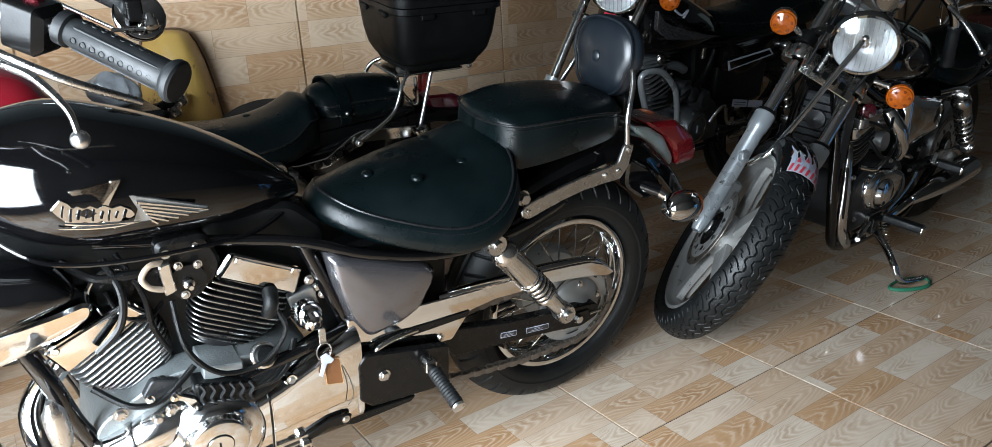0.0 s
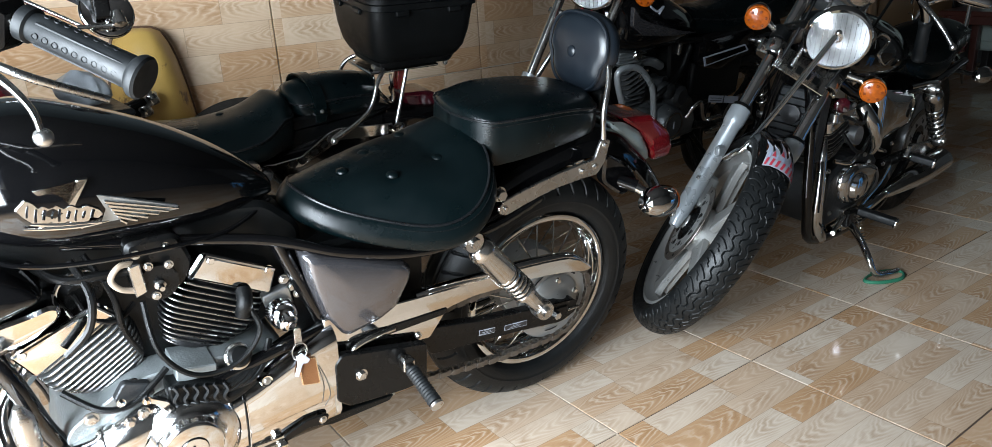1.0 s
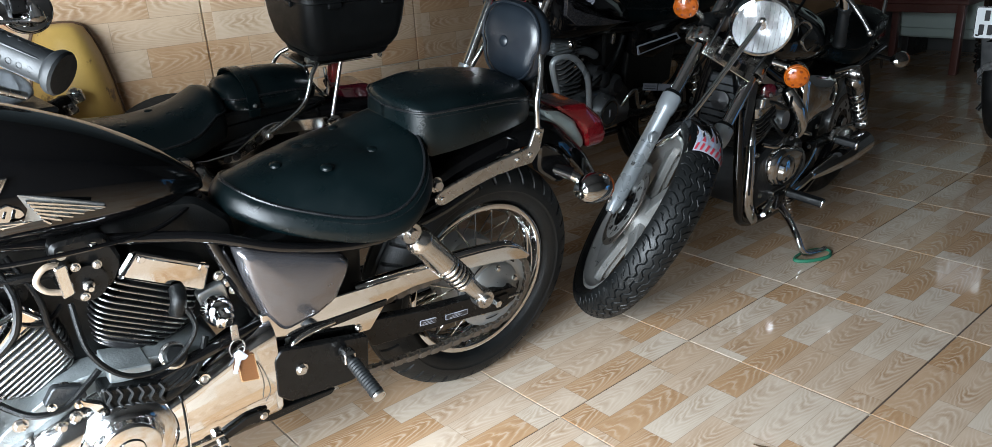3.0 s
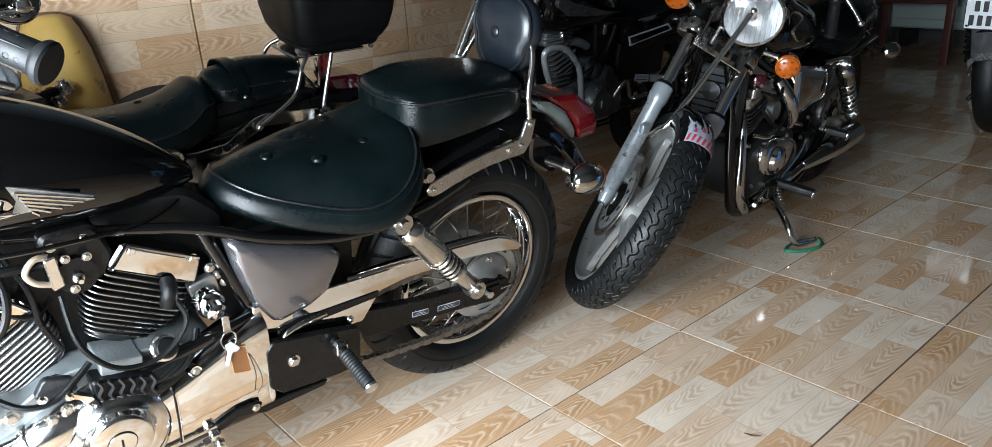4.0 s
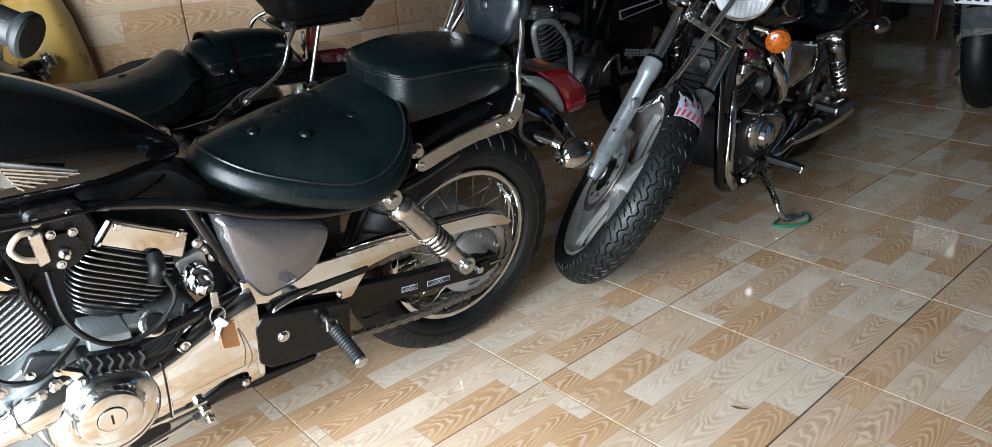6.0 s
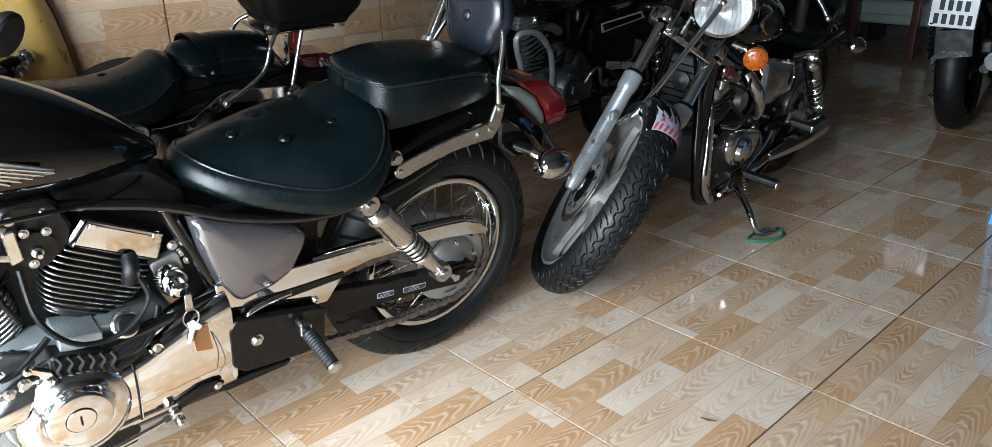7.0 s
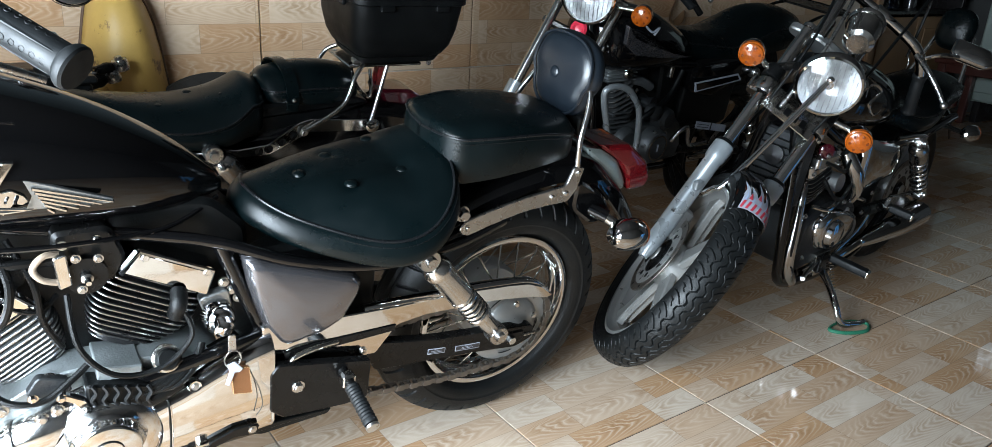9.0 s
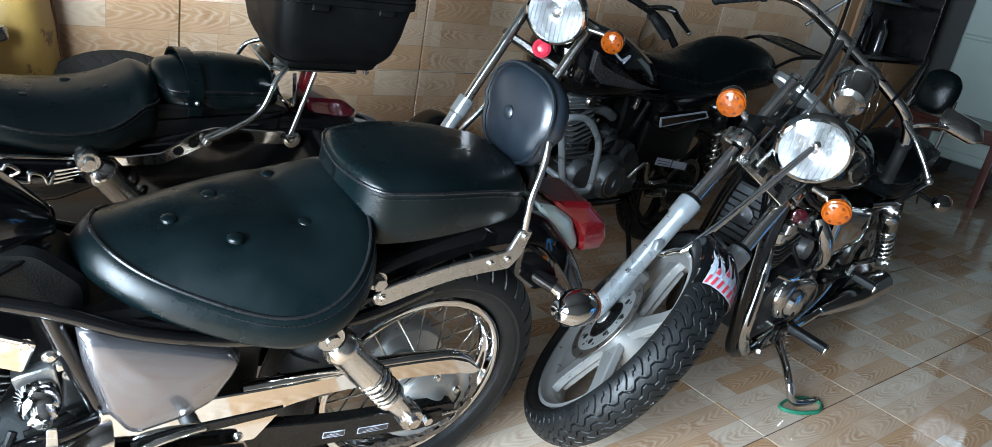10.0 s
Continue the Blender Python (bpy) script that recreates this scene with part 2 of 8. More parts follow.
M_BAG = surf("crumpled_grey_plastic_bag", (0.22, 0.235, 0.25), 0.35, 0, 0.4, 22, 0.9, 30)
M_REDSW = surf("red_switch_plastic", (0.55, 0.03, 0.06), 0.35, 0, 0.1, 40)
M_GREENP = surf("green_cloth_strip", (0.015, 0.13, 0.07), 0.6, 0, 0.3, 60, 0.4)
M_BOTTLE = glass("blue_bottle_glass", (0.25, 0.4, 0.75), 0.1)
M_MIRROR = surf("mirror_glass", (0.85, 0.85, 0.85), 0.01, 1, 0.0, 4)
# M_CASE's casting at less than half its brightness
M_CASED = surf("darker_engine_casting", (0.085, 0.092, 0.095), 0.42, 0.5, 0.3, 22, 0.5, 200)
M_CASE = surf("grey_engine_casting", (0.19, 0.207, 0.21), 0.42, 0.5, 0.3, 22, 0.5, 200)
M_STICKER = surf("pale_sticker", (0.30, 0.32, 0.37), 0.4, 0, 0.3, 60)
M_FLAME = surf("pale_blue_flame_print", (0.32, 0.40, 0.55), 0.35, 0, 0.2, 60, coat=0.4)
M_REDPR = surf("red_print", (0.42, 0.03, 0.05), 0.35, 0, 0.15, 60, coat=0.4)


# ---- shaping helpers ----
V = Vector


class Geo:
    """Vertices and faces that grow into one mesh."""

    def __init__(self, v=(), f=()):
        self.v, self.f = [V(p) for p in v], [tuple(g) for g in f]

    def __add__(self, o):
        n = len(self.v)
        return Geo(self.v + o.v, self.f + [tuple(i + n for i in g) for g in o.f])

    def at(self, m):
        return Geo([m @ p for p in self.v], self.f)


def loft(rings, caps=True, loop=False):
    n, g = len(rings[0]), Geo()
    g.v = [V(p) for r in rings for p in r]
    last = len(rings) if loop else len(rings) - 1
    for i in range(last):
        a, b = i * n, ((i + 1) % len(rings)) * n
        for k in range(n):
            g.f.append((a + k, a + (k + 1) % n, b + (k + 1) % n, b + k))
    if caps and not loop:
        g.f.append(tuple(range(n - 1, -1, -1)))
        g.f.append(tuple(range((len(rings) - 1) * n, len(rings) * n)))
    return g


def spline(pts, n=6, closed=False):
    p = [V(q) for q in pts]
    if n <= 1 or len(p) < 3:
        return p
    out, m = [], len(p)
    for i in range(m if closed else m - 1):
        a, b, c, d = (p[(i - 1) % m], p[i], p[(i + 1) % m], p[(i + 2) % m]) if closed else (p[max(i - 1, 0)], p[i], p[i + 1], p[min(i + 2, m - 1)])
        for k in range(n):
            t = k / n
            out.append(0.5 * (2 * b + (c - a) * t + (2 * a - 5 * b + 4 * c - d) * t * t + (3 * b - a - 3 * c + d) * t ** 3))
    if not closed:
        out.append(p[-1])
    return out


def tube(pts, r, seg=10, n=6, closed=False, flat=1.0):
    """A bent tube through the points. r: a radius, or one for each point. flat: squeeze across."""
    p = spline(pts, n, closed)
    if isinstance(r, (int, float)):
        rs = [r] * len(p)
    else:
        rs = [float(np.interp(i / (len(p) - 1) * (len(r) - 1), range(len(r)), r)) for i in range(len(p))]
    m = len(p)
    tan = [((p[(i + 1) % m] if closed else p[min(i + 1, m - 1)]) - (p[i - 1] if closed or i else p[0])).normalized() for i in range(m)]
    side = tan[0].orthogonal().normalized()
    rings = []
    for i in range(m):
        side = (side - tan[i] * side.dot(tan[i])).normalized()
        up = tan[i].cross(side)
        rings.append([p[i] + rs[i] * (math.cos(a) * side + flat * math.sin(a) * up) for a in (2 * math.pi * k / seg for k in range(seg))])
    return loft(rings, not closed, closed)


def along(a, b, turn=0):
    """The frame at a whose z axis points to b."""
    return Matrix.Translation(a) @ (V(b) - V(a)).to_track_quat("Z", "Y").to_matrix().to_4x4() @ pose(0, 0, 0, 0, 0, turn)


def lathe(profile, m=None, seg=28, arc=None):
    """Turns (radius, height) pairs round the z axis of m."""
    rings = [[(r * math.cos(a), r * math.sin(a), h) for a in (2 * math.pi * k / seg for k in range(seg))] for r, h in profile]
    closed = profile[0] == profile[-1]
    g = loft(rings[:-1], False, True) if closed else loft(rings, False)
    if not closed:
        if profile[0][0] < 0.001:
            g.f.append(tuple(range(seg - 1, -1, -1)))
        if profile[-1][0] < 0.001:
            g.f.append(tuple(range((len(rings) - 1) * seg, len(rings) * seg)))
    return g.at(m) if m else g


def offset(poly, d):
    out, n = [], len(poly)
    for i in range(n):
        a, b, c = V((*poly[i - 1][:2], 0)), V((*poly[i][:2], 0)), V((*poly[(i + 1) % n][:2], 0))
        e, f = (b - a).normalized(), (c - b).normalized()
        na, nb = V((-e.y, e.x, 0)), V((-f.y, f.x, 0))
        k = (na + nb)
        k = k / max(k.length_squared / 2, 0.35)
        out.append(((b + k * d).x, (b + k * d).y))
    return out


def rounded(poly, r, n=4):
    """The polygon with its corners rounded."""
    out, m = [], len(poly)
    for i in range(m):
        a, b, c = (V((*poly[j % m][:2], 0)) for j in (i - 1, i, i + 1))
        k = min(r, (a - b).length * 0.45, (c - b).length * 0.45)
        p, q = b + (a - b).normalized() * k, b + (c - b).normalized() * k
        out += [tuple(((1 - t) ** 2 * p + 2 * t * (1 - t) * b + t * t * q).xy) for t in (j / n for j in range(n + 1))]
    return out


def prism(poly, h, m=None, ch=0.002, dome=0.0):
    """A polygon (anticlockwise) raised by h along z, with chamfered rims."""
    area2 = sum(poly[i - 1][0] * poly[i][1] - poly[i][0] * poly[i - 1][1] for i in range(len(poly)))
    poly = list(poly) if area2 > 0 else list(poly)[::-1]
    inner = offset(poly, ch)
    rings = [[(x, y, 0) for x, y in inner], [(x, y, ch) for x, y in poly], [(x, y, h - ch) for x, y in poly], [(x, y, h) for x, y in inner]]
    if dome:
        c = V((sum(x for x, _ in poly) / len(poly), sum(y for _, y in poly) / len(poly), 0))
        for s in (0.86, 0.66, 0.4, 0.15):
            rings.append([(c.x + (x - c.x) * s, c.y + (y - c.y) * s, h + dome * (1 - s * s)) for x, y in inner])
    g = loft(rings)
    return g.at(m) if m else g


def rect(sx, sy, r=0.0, n=4):
    p = [(-sx / 2, -sy / 2), (sx / 2, -sy / 2), (sx / 2, sy / 2), (-sx / 2, sy / 2)]
    return rounded(p, r, n) if r else p


def box(c, s, r=0.004, m=None, ch=None):
    ch = min(r, min(s) * 0.45) if ch is None else ch
    g = prism(rect(s[0], s[1], min(r, min(s[0], s[1]) * 0.45)), s[2], Matrix.Translation((c[0], c[1], c[2] - s[2] / 2)), ch)
    return g.at(m) if m else g


def ball(c, r, sc=(1, 1, 1), seg=20):
    return lathe([(max(1e-4, r * math.sin(math.pi * k / 12)), -r * math.cos(math.pi * k / 12)) for k in range(13)], Matrix.Translation(c) @ Matrix.Diagonal((*sc, 1)), seg)


def bolt(c, d, r=0.008, h=0.007):
    m = along(c, V(c) + V(d))
    return prism([(r * math.cos(a), r * math.sin(a)) for a in (math.pi / 3 * k for k in range(6))], h, m, 0.0012) + lathe([(r * 1.35, -0.001), (r * 1.35, 0.0015), (1e-4, 0.0015)], m, 16)


def mesh_of(name, g, mat, smooth=38):
    me = bpy.data.meshes.new(name)
    me.from_pydata(g.v, [], g.f)
    me.validate()
    bm = bmesh.new()
    bm.from_mesh(me)
    bmesh.ops.recalc_face_normals(bm, faces=bm.faces)
    bm.to_mesh(me)
    bm.free()
    me.materials.append(mat)
    me.shade_smooth()
    me.set_sharp_from_angle(angle=radians(smooth))
    return me


def puff(poly, v0, v1, wall=0.5):
    """A bulged cover: its outline (u, w) rises as a wall from v0, then swells to v1."""
    cu, cw = sum(p[0] for p in poly) / len(poly), sum(p[1] for p in poly) / len(poly)
    rings = [[(u, v0, w) for u, w in poly]]
    for t in (0.0, 0.015, 0.04, 0.08, 0.14, 0.22, 0.34, 0.5, 0.7, 0.9, 0.985):
        h = wall + (1 - wall) * (0.55 * (1 - (1 - min(1, t / 0.14)) ** 2) + 0.45 * (1 - (1 - t) ** 2))
        rings.append([(cu + (u - cu) * (1 - t), v0 + (v1 - v0) * h, cw + (w - cw) * (1 - t)) for u, w in poly])
    return loft(rings)


def part(name, g, mat, parent, label="", smooth=38):
    ob = new(name, mesh_of(name, g, mat, smooth))
    ob.parent = parent
    if label:
        tagged(ob, label)
    return ob


def thing(name, m, label, category, group="", kind=""):
    e = new(name)
    e.empty_display_size = 0.05
    e.matrix_world = m
    return tagged(e, label, category, group, kind)


def whole(name, g, mat, label, category, m=None, group="", kind="", smooth=38):
    ob = new(name, mesh_of(name, g, mat, smooth))
    if m:
        ob.matrix_world = m
    return tagged(ob, label, category, group, kind)


SIDE = Matrix(((1, 0, 0, 0), (0, 0, -1, 0), (0, 1, 0, 0), (0, 0, 0, 1)))  # polygon (forward, up) raised to the right


def plate(poly, v0, v1, r=0.006, ch=0.002, dome=0.0):
    """A side plate: a polygon in (forward, up), from v0 out to v1."""
    m = Matrix(((1, 0, 0, 0), (0, 0, 1, v0), (0, 1, 0, 0), (0, 0, 0, 1))) if v1 > v0 else Matrix(((1, 0, 0, 0), (0, 0, -1, v0), (0, 1, 0, 0), (0, 0, 0, 1)))
    return prism(rounded(poly, r) if r else poly, abs(v1 - v0), m, ch, dome)


AX = Matrix(((1, 0, 0, 0), (0, 0, -1, 0), (0, 1, 0, 0), (0, 0, 0, 1)))  # turns z to -y: a wheel's frame


def axle_frame(c):
    return Matrix.Translation(c) @ AX


def bike_pose(x, y, yaw, lean):
    return pose(x, y, 0, 0, 0, yaw) @ pose(0, 0, 0, -lean, 0, 0)


# ---- motorcycle pieces ----
def tyre_geo(R, hw, rim, na=96, tread=None, fine=30):
    """A tyre round z. tread(arc, across): depth of the groove there."""
    h = (R - rim) * 0.60
    rc, n = R - h, fine if tread else 18
    rings = []
    prof = []
    for k in range(n + 1):
        p = -2.15 + 4.3 * k / n
        prof.append((rc + h * math.cos(p) * (1.0 if math.cos(p) > 0 else 0.75), hw * math.sin(p) * (1 if abs(p) < 1.57 else 0.96), p))
    for i in range(na):
        a = 2 * math.pi * i / na
        ring = []
        for r, y, p in prof:
            d = tread(a * R, p) if tread and abs(p) < 1.35 else 0.0
            rr = r - d * math.cos(p)
            ring.append((rr * math.cos(a), rr * math.sin(a), y - d * math.sin(p)))
        ring.append(((rim - 0.012) * math.cos(a), (rim - 0.012) * math.sin(a), 0.0))
        rings.append(ring)
    return loft(rings, False, True)


def tri(x):
    x = x % 1.0
    return 4 * x - 1 if x < 0.5 else 3 - 4 * x


def zigzag_tread(arc, p):
    """Three stepped grooves round the crown; outside them bowed shoulder cuts, with a hooked sipe in each block."""
    pitch = 0.046
    step = max(-1.0, min(1.0, 1.9 * tri(arc / pitch)))
    d = 0.0
    for c in (-0.37, 0.0, 0.37):
        d = max(d, 1 - (abs(p + 0.115 * step - c) / 0.034) ** 2)
    side = 1 if p > 0 else -1
    a = abs(p)
    bow = 0.024 * (1 - ((a - 1.15) / 0.72) ** 2)
    s = (arc + side * 0.25 * pitch - bow) / pitch
    if 0.46 < a < 1.30:
        d = max(d, 1 - (abs((s % 1.0) - 0.5) * pitch / 0.0021) ** 2)
    f = ((s + 0.5) % 1.0 - 0.5) * pitch
    hook = -0.004 if a < 0.80 else 0.003
    if 0.66 < a < 1.08 and abs(a - 0.80) > 0.02:
        d = max(d, 0.8 * (1 - ((f - hook) / 0.0019) ** 2))
    if abs(a - 0.80) < 0.035 and -0.004 < f < 0.003:
        d = max(d, 0.7)
    return 0.0045 * max(0.0, d)


def cruiser_tread(arc, p):
    s = (arc + 0.02 * p) / 0.05
    if abs((s % 1.0) - 0.5) < 0.055 and 0.45 < abs(p) < 1.22:
        return 0.006
    if abs(abs(p) - 0.3) < 0.05:
        return 0.004
    return 0.0


def rim_geo(rim, hw):
    """A chrome rim: a rolled lip on either side of a shallow well."""
    half = [(rim + 0.004, 0.72), (rim - 0.003, 0.75), (rim - 0.008, 0.72), (rim - 0.011, 0.64), (rim - 0.013, 0.50), (rim - 0.018, 0.38), (rim - 0.024, 0.28), (rim - 0.026, 0.12)]
    back = [(rim - 0.016, 0.20), (rim - 0.006, 0.50)]
    prof = [(r, hw * z) for r, z in half] + [(r, -hw * z) for r, z in half[::-1]] + [(r, -hw * z) for r, z in back[::-1]] + [(r, hw * z) for r, z in back]
    return lathe(prof + prof[:1], None, 72)


def spoked_wheel(name, parent, c, R, hw, rim, tread=None, spokes=36, hub=0.035):
    w = part(name, rim_geo(rim, hw).at(axle_frame(c)), M_CHROME, parent, "spoked chrome wheel")
    part("tyre", tyre_geo(R, hw, rim, 720 if tread else 96, tread, 64).at(axle_frame(c)), M_TYRE, w, "worn black rubber tyre")
    part("hub", lathe([(1e-4, -0.09), (0.016, -0.09), (0.018, -0.062), (0.066, -0.058), (0.068, -0.04), (hub, -0.03), (hub, 0.03), (0.068, 0.04), (0.066, 0.058), (0.018, 0.062), (0.016, 0.09), (1e-4, 0.09)], axle_frame(c), 32), M_ALU, w, "cast hub")
    one = tube([(0.06, 0.006, 0.045), (rim - 0.024, 0.07, 0.008)], 0.0019, 6, 1)
    two = tube([(0.06, -0.006, -0.045), (rim - 0.024, -0.07, -0.008)], 0.0019, 6, 1)
    for k in range(spokes):
        base = (one, two)[k % 2] if k % 4 < 2 else (tube([(0.06, -0.006, 0.045), (rim - 0.024, -0.07, 0.008)], 0.0019, 6, 1), tube([(0.06, 0.006, -0.045), (rim - 0.024, 0.07, -0.008)], 0.0019, 6, 1))[k % 2]
        part("spoke", base.at(axle_frame(c) @ pose(0, 0, 0, 0, 0, 360 * k / spokes)), M_CHROMED, w)
    return w


def coil(a, b, r, wire, turns, seg=8):
    m, L = along(a, b), (V(b) - V(a)).length
    n = int(turns * 16)
    return tube([m @ V((r * math.cos(2 * math.pi * turns * k / n), r * math.sin(2 * math.pi * turns * k / n), L * k / n)) for k in range(n + 1)], wire, seg, 1)


def shock(parent, top, bot, v, name="shock_absorber", body=M_CHROMED, ratio=0.5, r=0.028, spring=M_CHROMED, low=0.84):
    a, b = V((top[0], v, top[1])), V((bot[0], v, bot[1]))
    L = (b - a).length
    m = along(a, b)
    s = part(name, lathe([(1e-4, 0.02), (r * 0.75, 0.022), (r * 1.06, 0.035), (r * 1.1, 0.045), (r, 0.05), (r, L * ratio), (r * 0.94, L * ratio + 0.006), (1e-4, L * ratio + 0.006)], m, 28), body, parent, "chromed twin shock with a bare lower spring")
    eye = lambda p: lathe([(0.010, -0.017), (0.021, -0.017), (0.023, -0.012), (0.023, 0.012), (0.021, 0.017), (0.010, 0.017), (0.010, -0.017)], axle_frame(p), 24)
    part("eye", eye(a), M_STEEL, s)
    part("eye", eye(b), M_STEEL, s)
    part("bolt", lathe([(1e-4, -0.026), (0.011, -0.026), (0.012, -0.02), (0.008, 0.02), (1e-4, 0.02)], axle_frame(a), 12), M_STEEL, s)
    part("bolt", lathe([(1e-4, -0.026), (0.011, -0.026), (0.012, -0.02), (0.008, 0.02), (1e-4, 0.02)], axle_frame(b), 12), M_STEEL, s)
    part("spring", coil(m @ V((0, 0, L * ratio)), m @ V((0, 0, L * low)), r * 0.86, 0.0046, 6), spring, s)
    part("damper", lathe([(1e-4, L * ratio), (r * 0.42, L * ratio), (r * 0.42, L * (low - 0.02)), (r * 0.98, L * (low - 0.015)), (r * 0.98, L * (low + 0.015)), (r * 0.72, L * (low + 0.03)), (r * 0.66, L * 0.93), (r * 0.5, L * 0.96), (1e-4, L * 0.96)], m, 24), M_CHROMED, s)
    return s


def fin_cylinder(parent, base, top, half_l, half_v, n=11, cover=True, fin=M_FIN, cover_l=None):
    """An air-cooled cylinder: slab fins across its axis, a chrome rocker cover on top."""
    a, b = V((base[0], 0, base[1])), V((top[0], 0, top[1]))
    ax = (b - a).normalized()
    ux = V((ax.z, 0, -ax.x))
    m = Matrix(((ux.x, 0, ax.x, a.x), (0, 1, 0, 0), (ux.z, 0, ax.z, a.z), (0, 0, 0, 1)))
    L = (b - a).length
    c = part("cylinder", prism(rect(half_l * 1.0, half_v * 1.5, 0.03), L, m, 0.003), M_FIN, parent, "finned engine cylinder")
    for k in range(n):
        s = 1.0 - 0.45 * (1 - k / (n - 1)) ** 2.2 - 0.14 * max(0.0, k / (n - 1) - 0.6) / 0.4
        z = L * (k + 0.15) / n
        g = prism(rect(half_l * 2 * s, half_v * 2 * (0.4 + 0.6 * s), 0.03), 0.0046, m @ Matrix.Translation((0, 0, z)), 0.0008)
        part("fin", g, fin, c)
        part("fin_edge", prism(rect(half_l * 2 * s + 0.0015, half_v * 2 * (0.4 + 0.6 * s) + 0.0015, 0.03), 0.0026, m @ Matrix.Translation((0, 0, z + 0.001)), 0.0005), M_FINE, c)
    if cover:
        g = prism(rect((cover_l or half_l) * 2, half_v * 1.96, 0.02), 0.045, m @ Matrix.Translation((0, 0, L)), 0.006)
        part("rocker_cover", g, M_CHROME, c, "chrome rocker cover")
        for sx in (-0.8, 0.8):
            part("bolt", bolt(m @ V((half_l * sx, half_v * 0.96, L + 0.02)), (0, 1, 0), 0.006), M_STEEL, c)
    return m, L


def indicator(parent, base, c, face, r=0.033, shell=M_CHROME, name="turn_signal"):
    """A bullet lamp on a stem; its amber lens looks along face."""
    c, face = V(c), V(face).normalized()
    m = along(c, c + face)
    s = part(name, lathe([(1e-4, -0.055), (r * 0.45, -0.05), (r * 0.8, -0.03), (r, -0.006), (r, 0.008), (r * 0.93, 0.01), (1e-4, 0.01)], m, 28), shell, parent, "chromed turn signal")
    part("lens", lathe([(r * 0.95, 0.006), (r * 0.96, 0.016), (r * 0.85, 0.024), (r * 0.5, 0.03), (1e-4, 0.032)], m, 28), M_AMBER, s, "amber plastic lens")
    part("lens_rim", lathe([(r * 0.90, 0.020), (r * 0.985, 0.018), (r * 1.0, 0.008), (r * 0.94, 0.006), (r * 0.90, 0.020)], m, 28), M_AMBER, s)
    for k in range(6):
        part("lens_rib", prism(rounded([(r * 0.16, -r * 0.05), (r * 0.72, -r * 0.11), (r * 0.72, r * 0.11), (r * 0.16, r * 0.05)], 0.002), 0.004, m @ pose(0, 0, 0, 0, 0, 60 * k + 10) @ Matrix.Translation((0, 0, 0.0255)), 0.001), M_AMBERD, s)
    part("stem", tube([base, c - face * 0.03], 0.009, 10, 1), M_CHROMED, s)
    return s


def headlamp(parent, c, face, r=0.09, label="round headlamp with a chrome rim"):
    c, face = V(c), V(face).normalized()
    m = along(c, c + face)
    s = part("headlamp", lathe([(1e-4, -r * 1.05), (r * 0.4, -r * 1.0), (r * 0.8, -r * 0.65), (r * 0.97, -r * 0.1), (r, 0.0)], m, 40), M_CHROME, parent, label)
    part("rim", lathe([(r * 0.9, 0.004), (r * 1.0, -0.012), (r * 1.05, -0.01), (r * 1.06, 0.004), (r * 1.0, 0.016), (r * 0.93, 0.018), (r * 0.9, 0.004)], m, 48), M_CHROME, s)
    part("reflector", lathe([(r * 0.93, 0.002), (r * 0.75, -r * 0.25), (r * 0.45, -r * 0.5), (r * 0.14, -r * 0.62), (1e-4, -r * 0.62)], m, 40), M_REFL, s)
    part("bulb", lathe([(1e-4, -r * 0.1), (0.012, -r * 0.12), (0.014, -r * 0.25), (0.010, -r * 0.6), (1e-4, -r * 0.6)], m, 16), M_CHROMED, s)
    g = part("glass", lathe([(r * 0.94, 0.006), (r * 0.9, 0.014), (r * 0.6, 0.026), (r * 0.3, 0.031), (1e-4, 0.032)], m, 40), M_GLASS, s, "domed clear glass")
    g.visible_shadow = False
    for k in range(-5, 6):
        x = k * r * 0.155
        h = math.sqrt(max(0.0, (r * 0.88) ** 2 - x * x))
        f = part("flute", tube([m @ V((x, y, 0.028 - 0.022 * (x * x + y * y) / (r * r))) for y in (-h, -h * 0.5, 0.0, h * 0.5, h)], 0.0014, 6, 2), M_GLASS, g)
        f.visible_shadow = False
    return s


def grip(parent, a, b, r=0.019, flange=0.028, studs=True):
    """A rubber handlebar grip from a (inside) to b (end)."""
    a, b = V(a), V(b)
    m, L = along(a, b), (b - a).length
    g = lathe([(1e-4, 0), (r * 1.15, 0), (r * 1.15, 0.012), (r * 0.92, 0.014), (r * 0.95, 0.02), (r, 0.022), (r * 1.04, L * 0.5), (r * 1.1, L - 0.014), (flange * 0.92, L - 0.01), (flange, L - 0.006), (flange, L), (flange * 0.9, L + 0.003), (1e-4, L + 0.003)], m, 32)
    s = part("grip", g, M_RUBBER, parent, "black rubber handlebar grip")
    if studs:
        for row in range(8):
            ang = 2 * math.pi * row / 8
            if row % 2:
                p0, p1 = (m @ V((r * 1.0 * math.cos(ang), r * 1.0 * math.sin(ang), z)) for z in (0.026, L - 0.02))
                part("rib", tube([p0, p1], 0.0022, 6, 1), M_RUBBER, s)
            else:
                for k in range(9):
                    z = 0.03 + (L - 0.055) * k / 8
                    p = m @ V((r * 1.03 * math.cos(ang), r * 1.03 * math.sin(ang), z))
                    part("stud", lathe([(0.0042, -0.003), (0.0042, 0.0008), (0.0034, 0.0012), (0.0028, 0.0002), (1e-4, 0.0)], along(p, p + (p - m @ V((0, 0, z)))), 12), M_RUBBER, s)
    return s


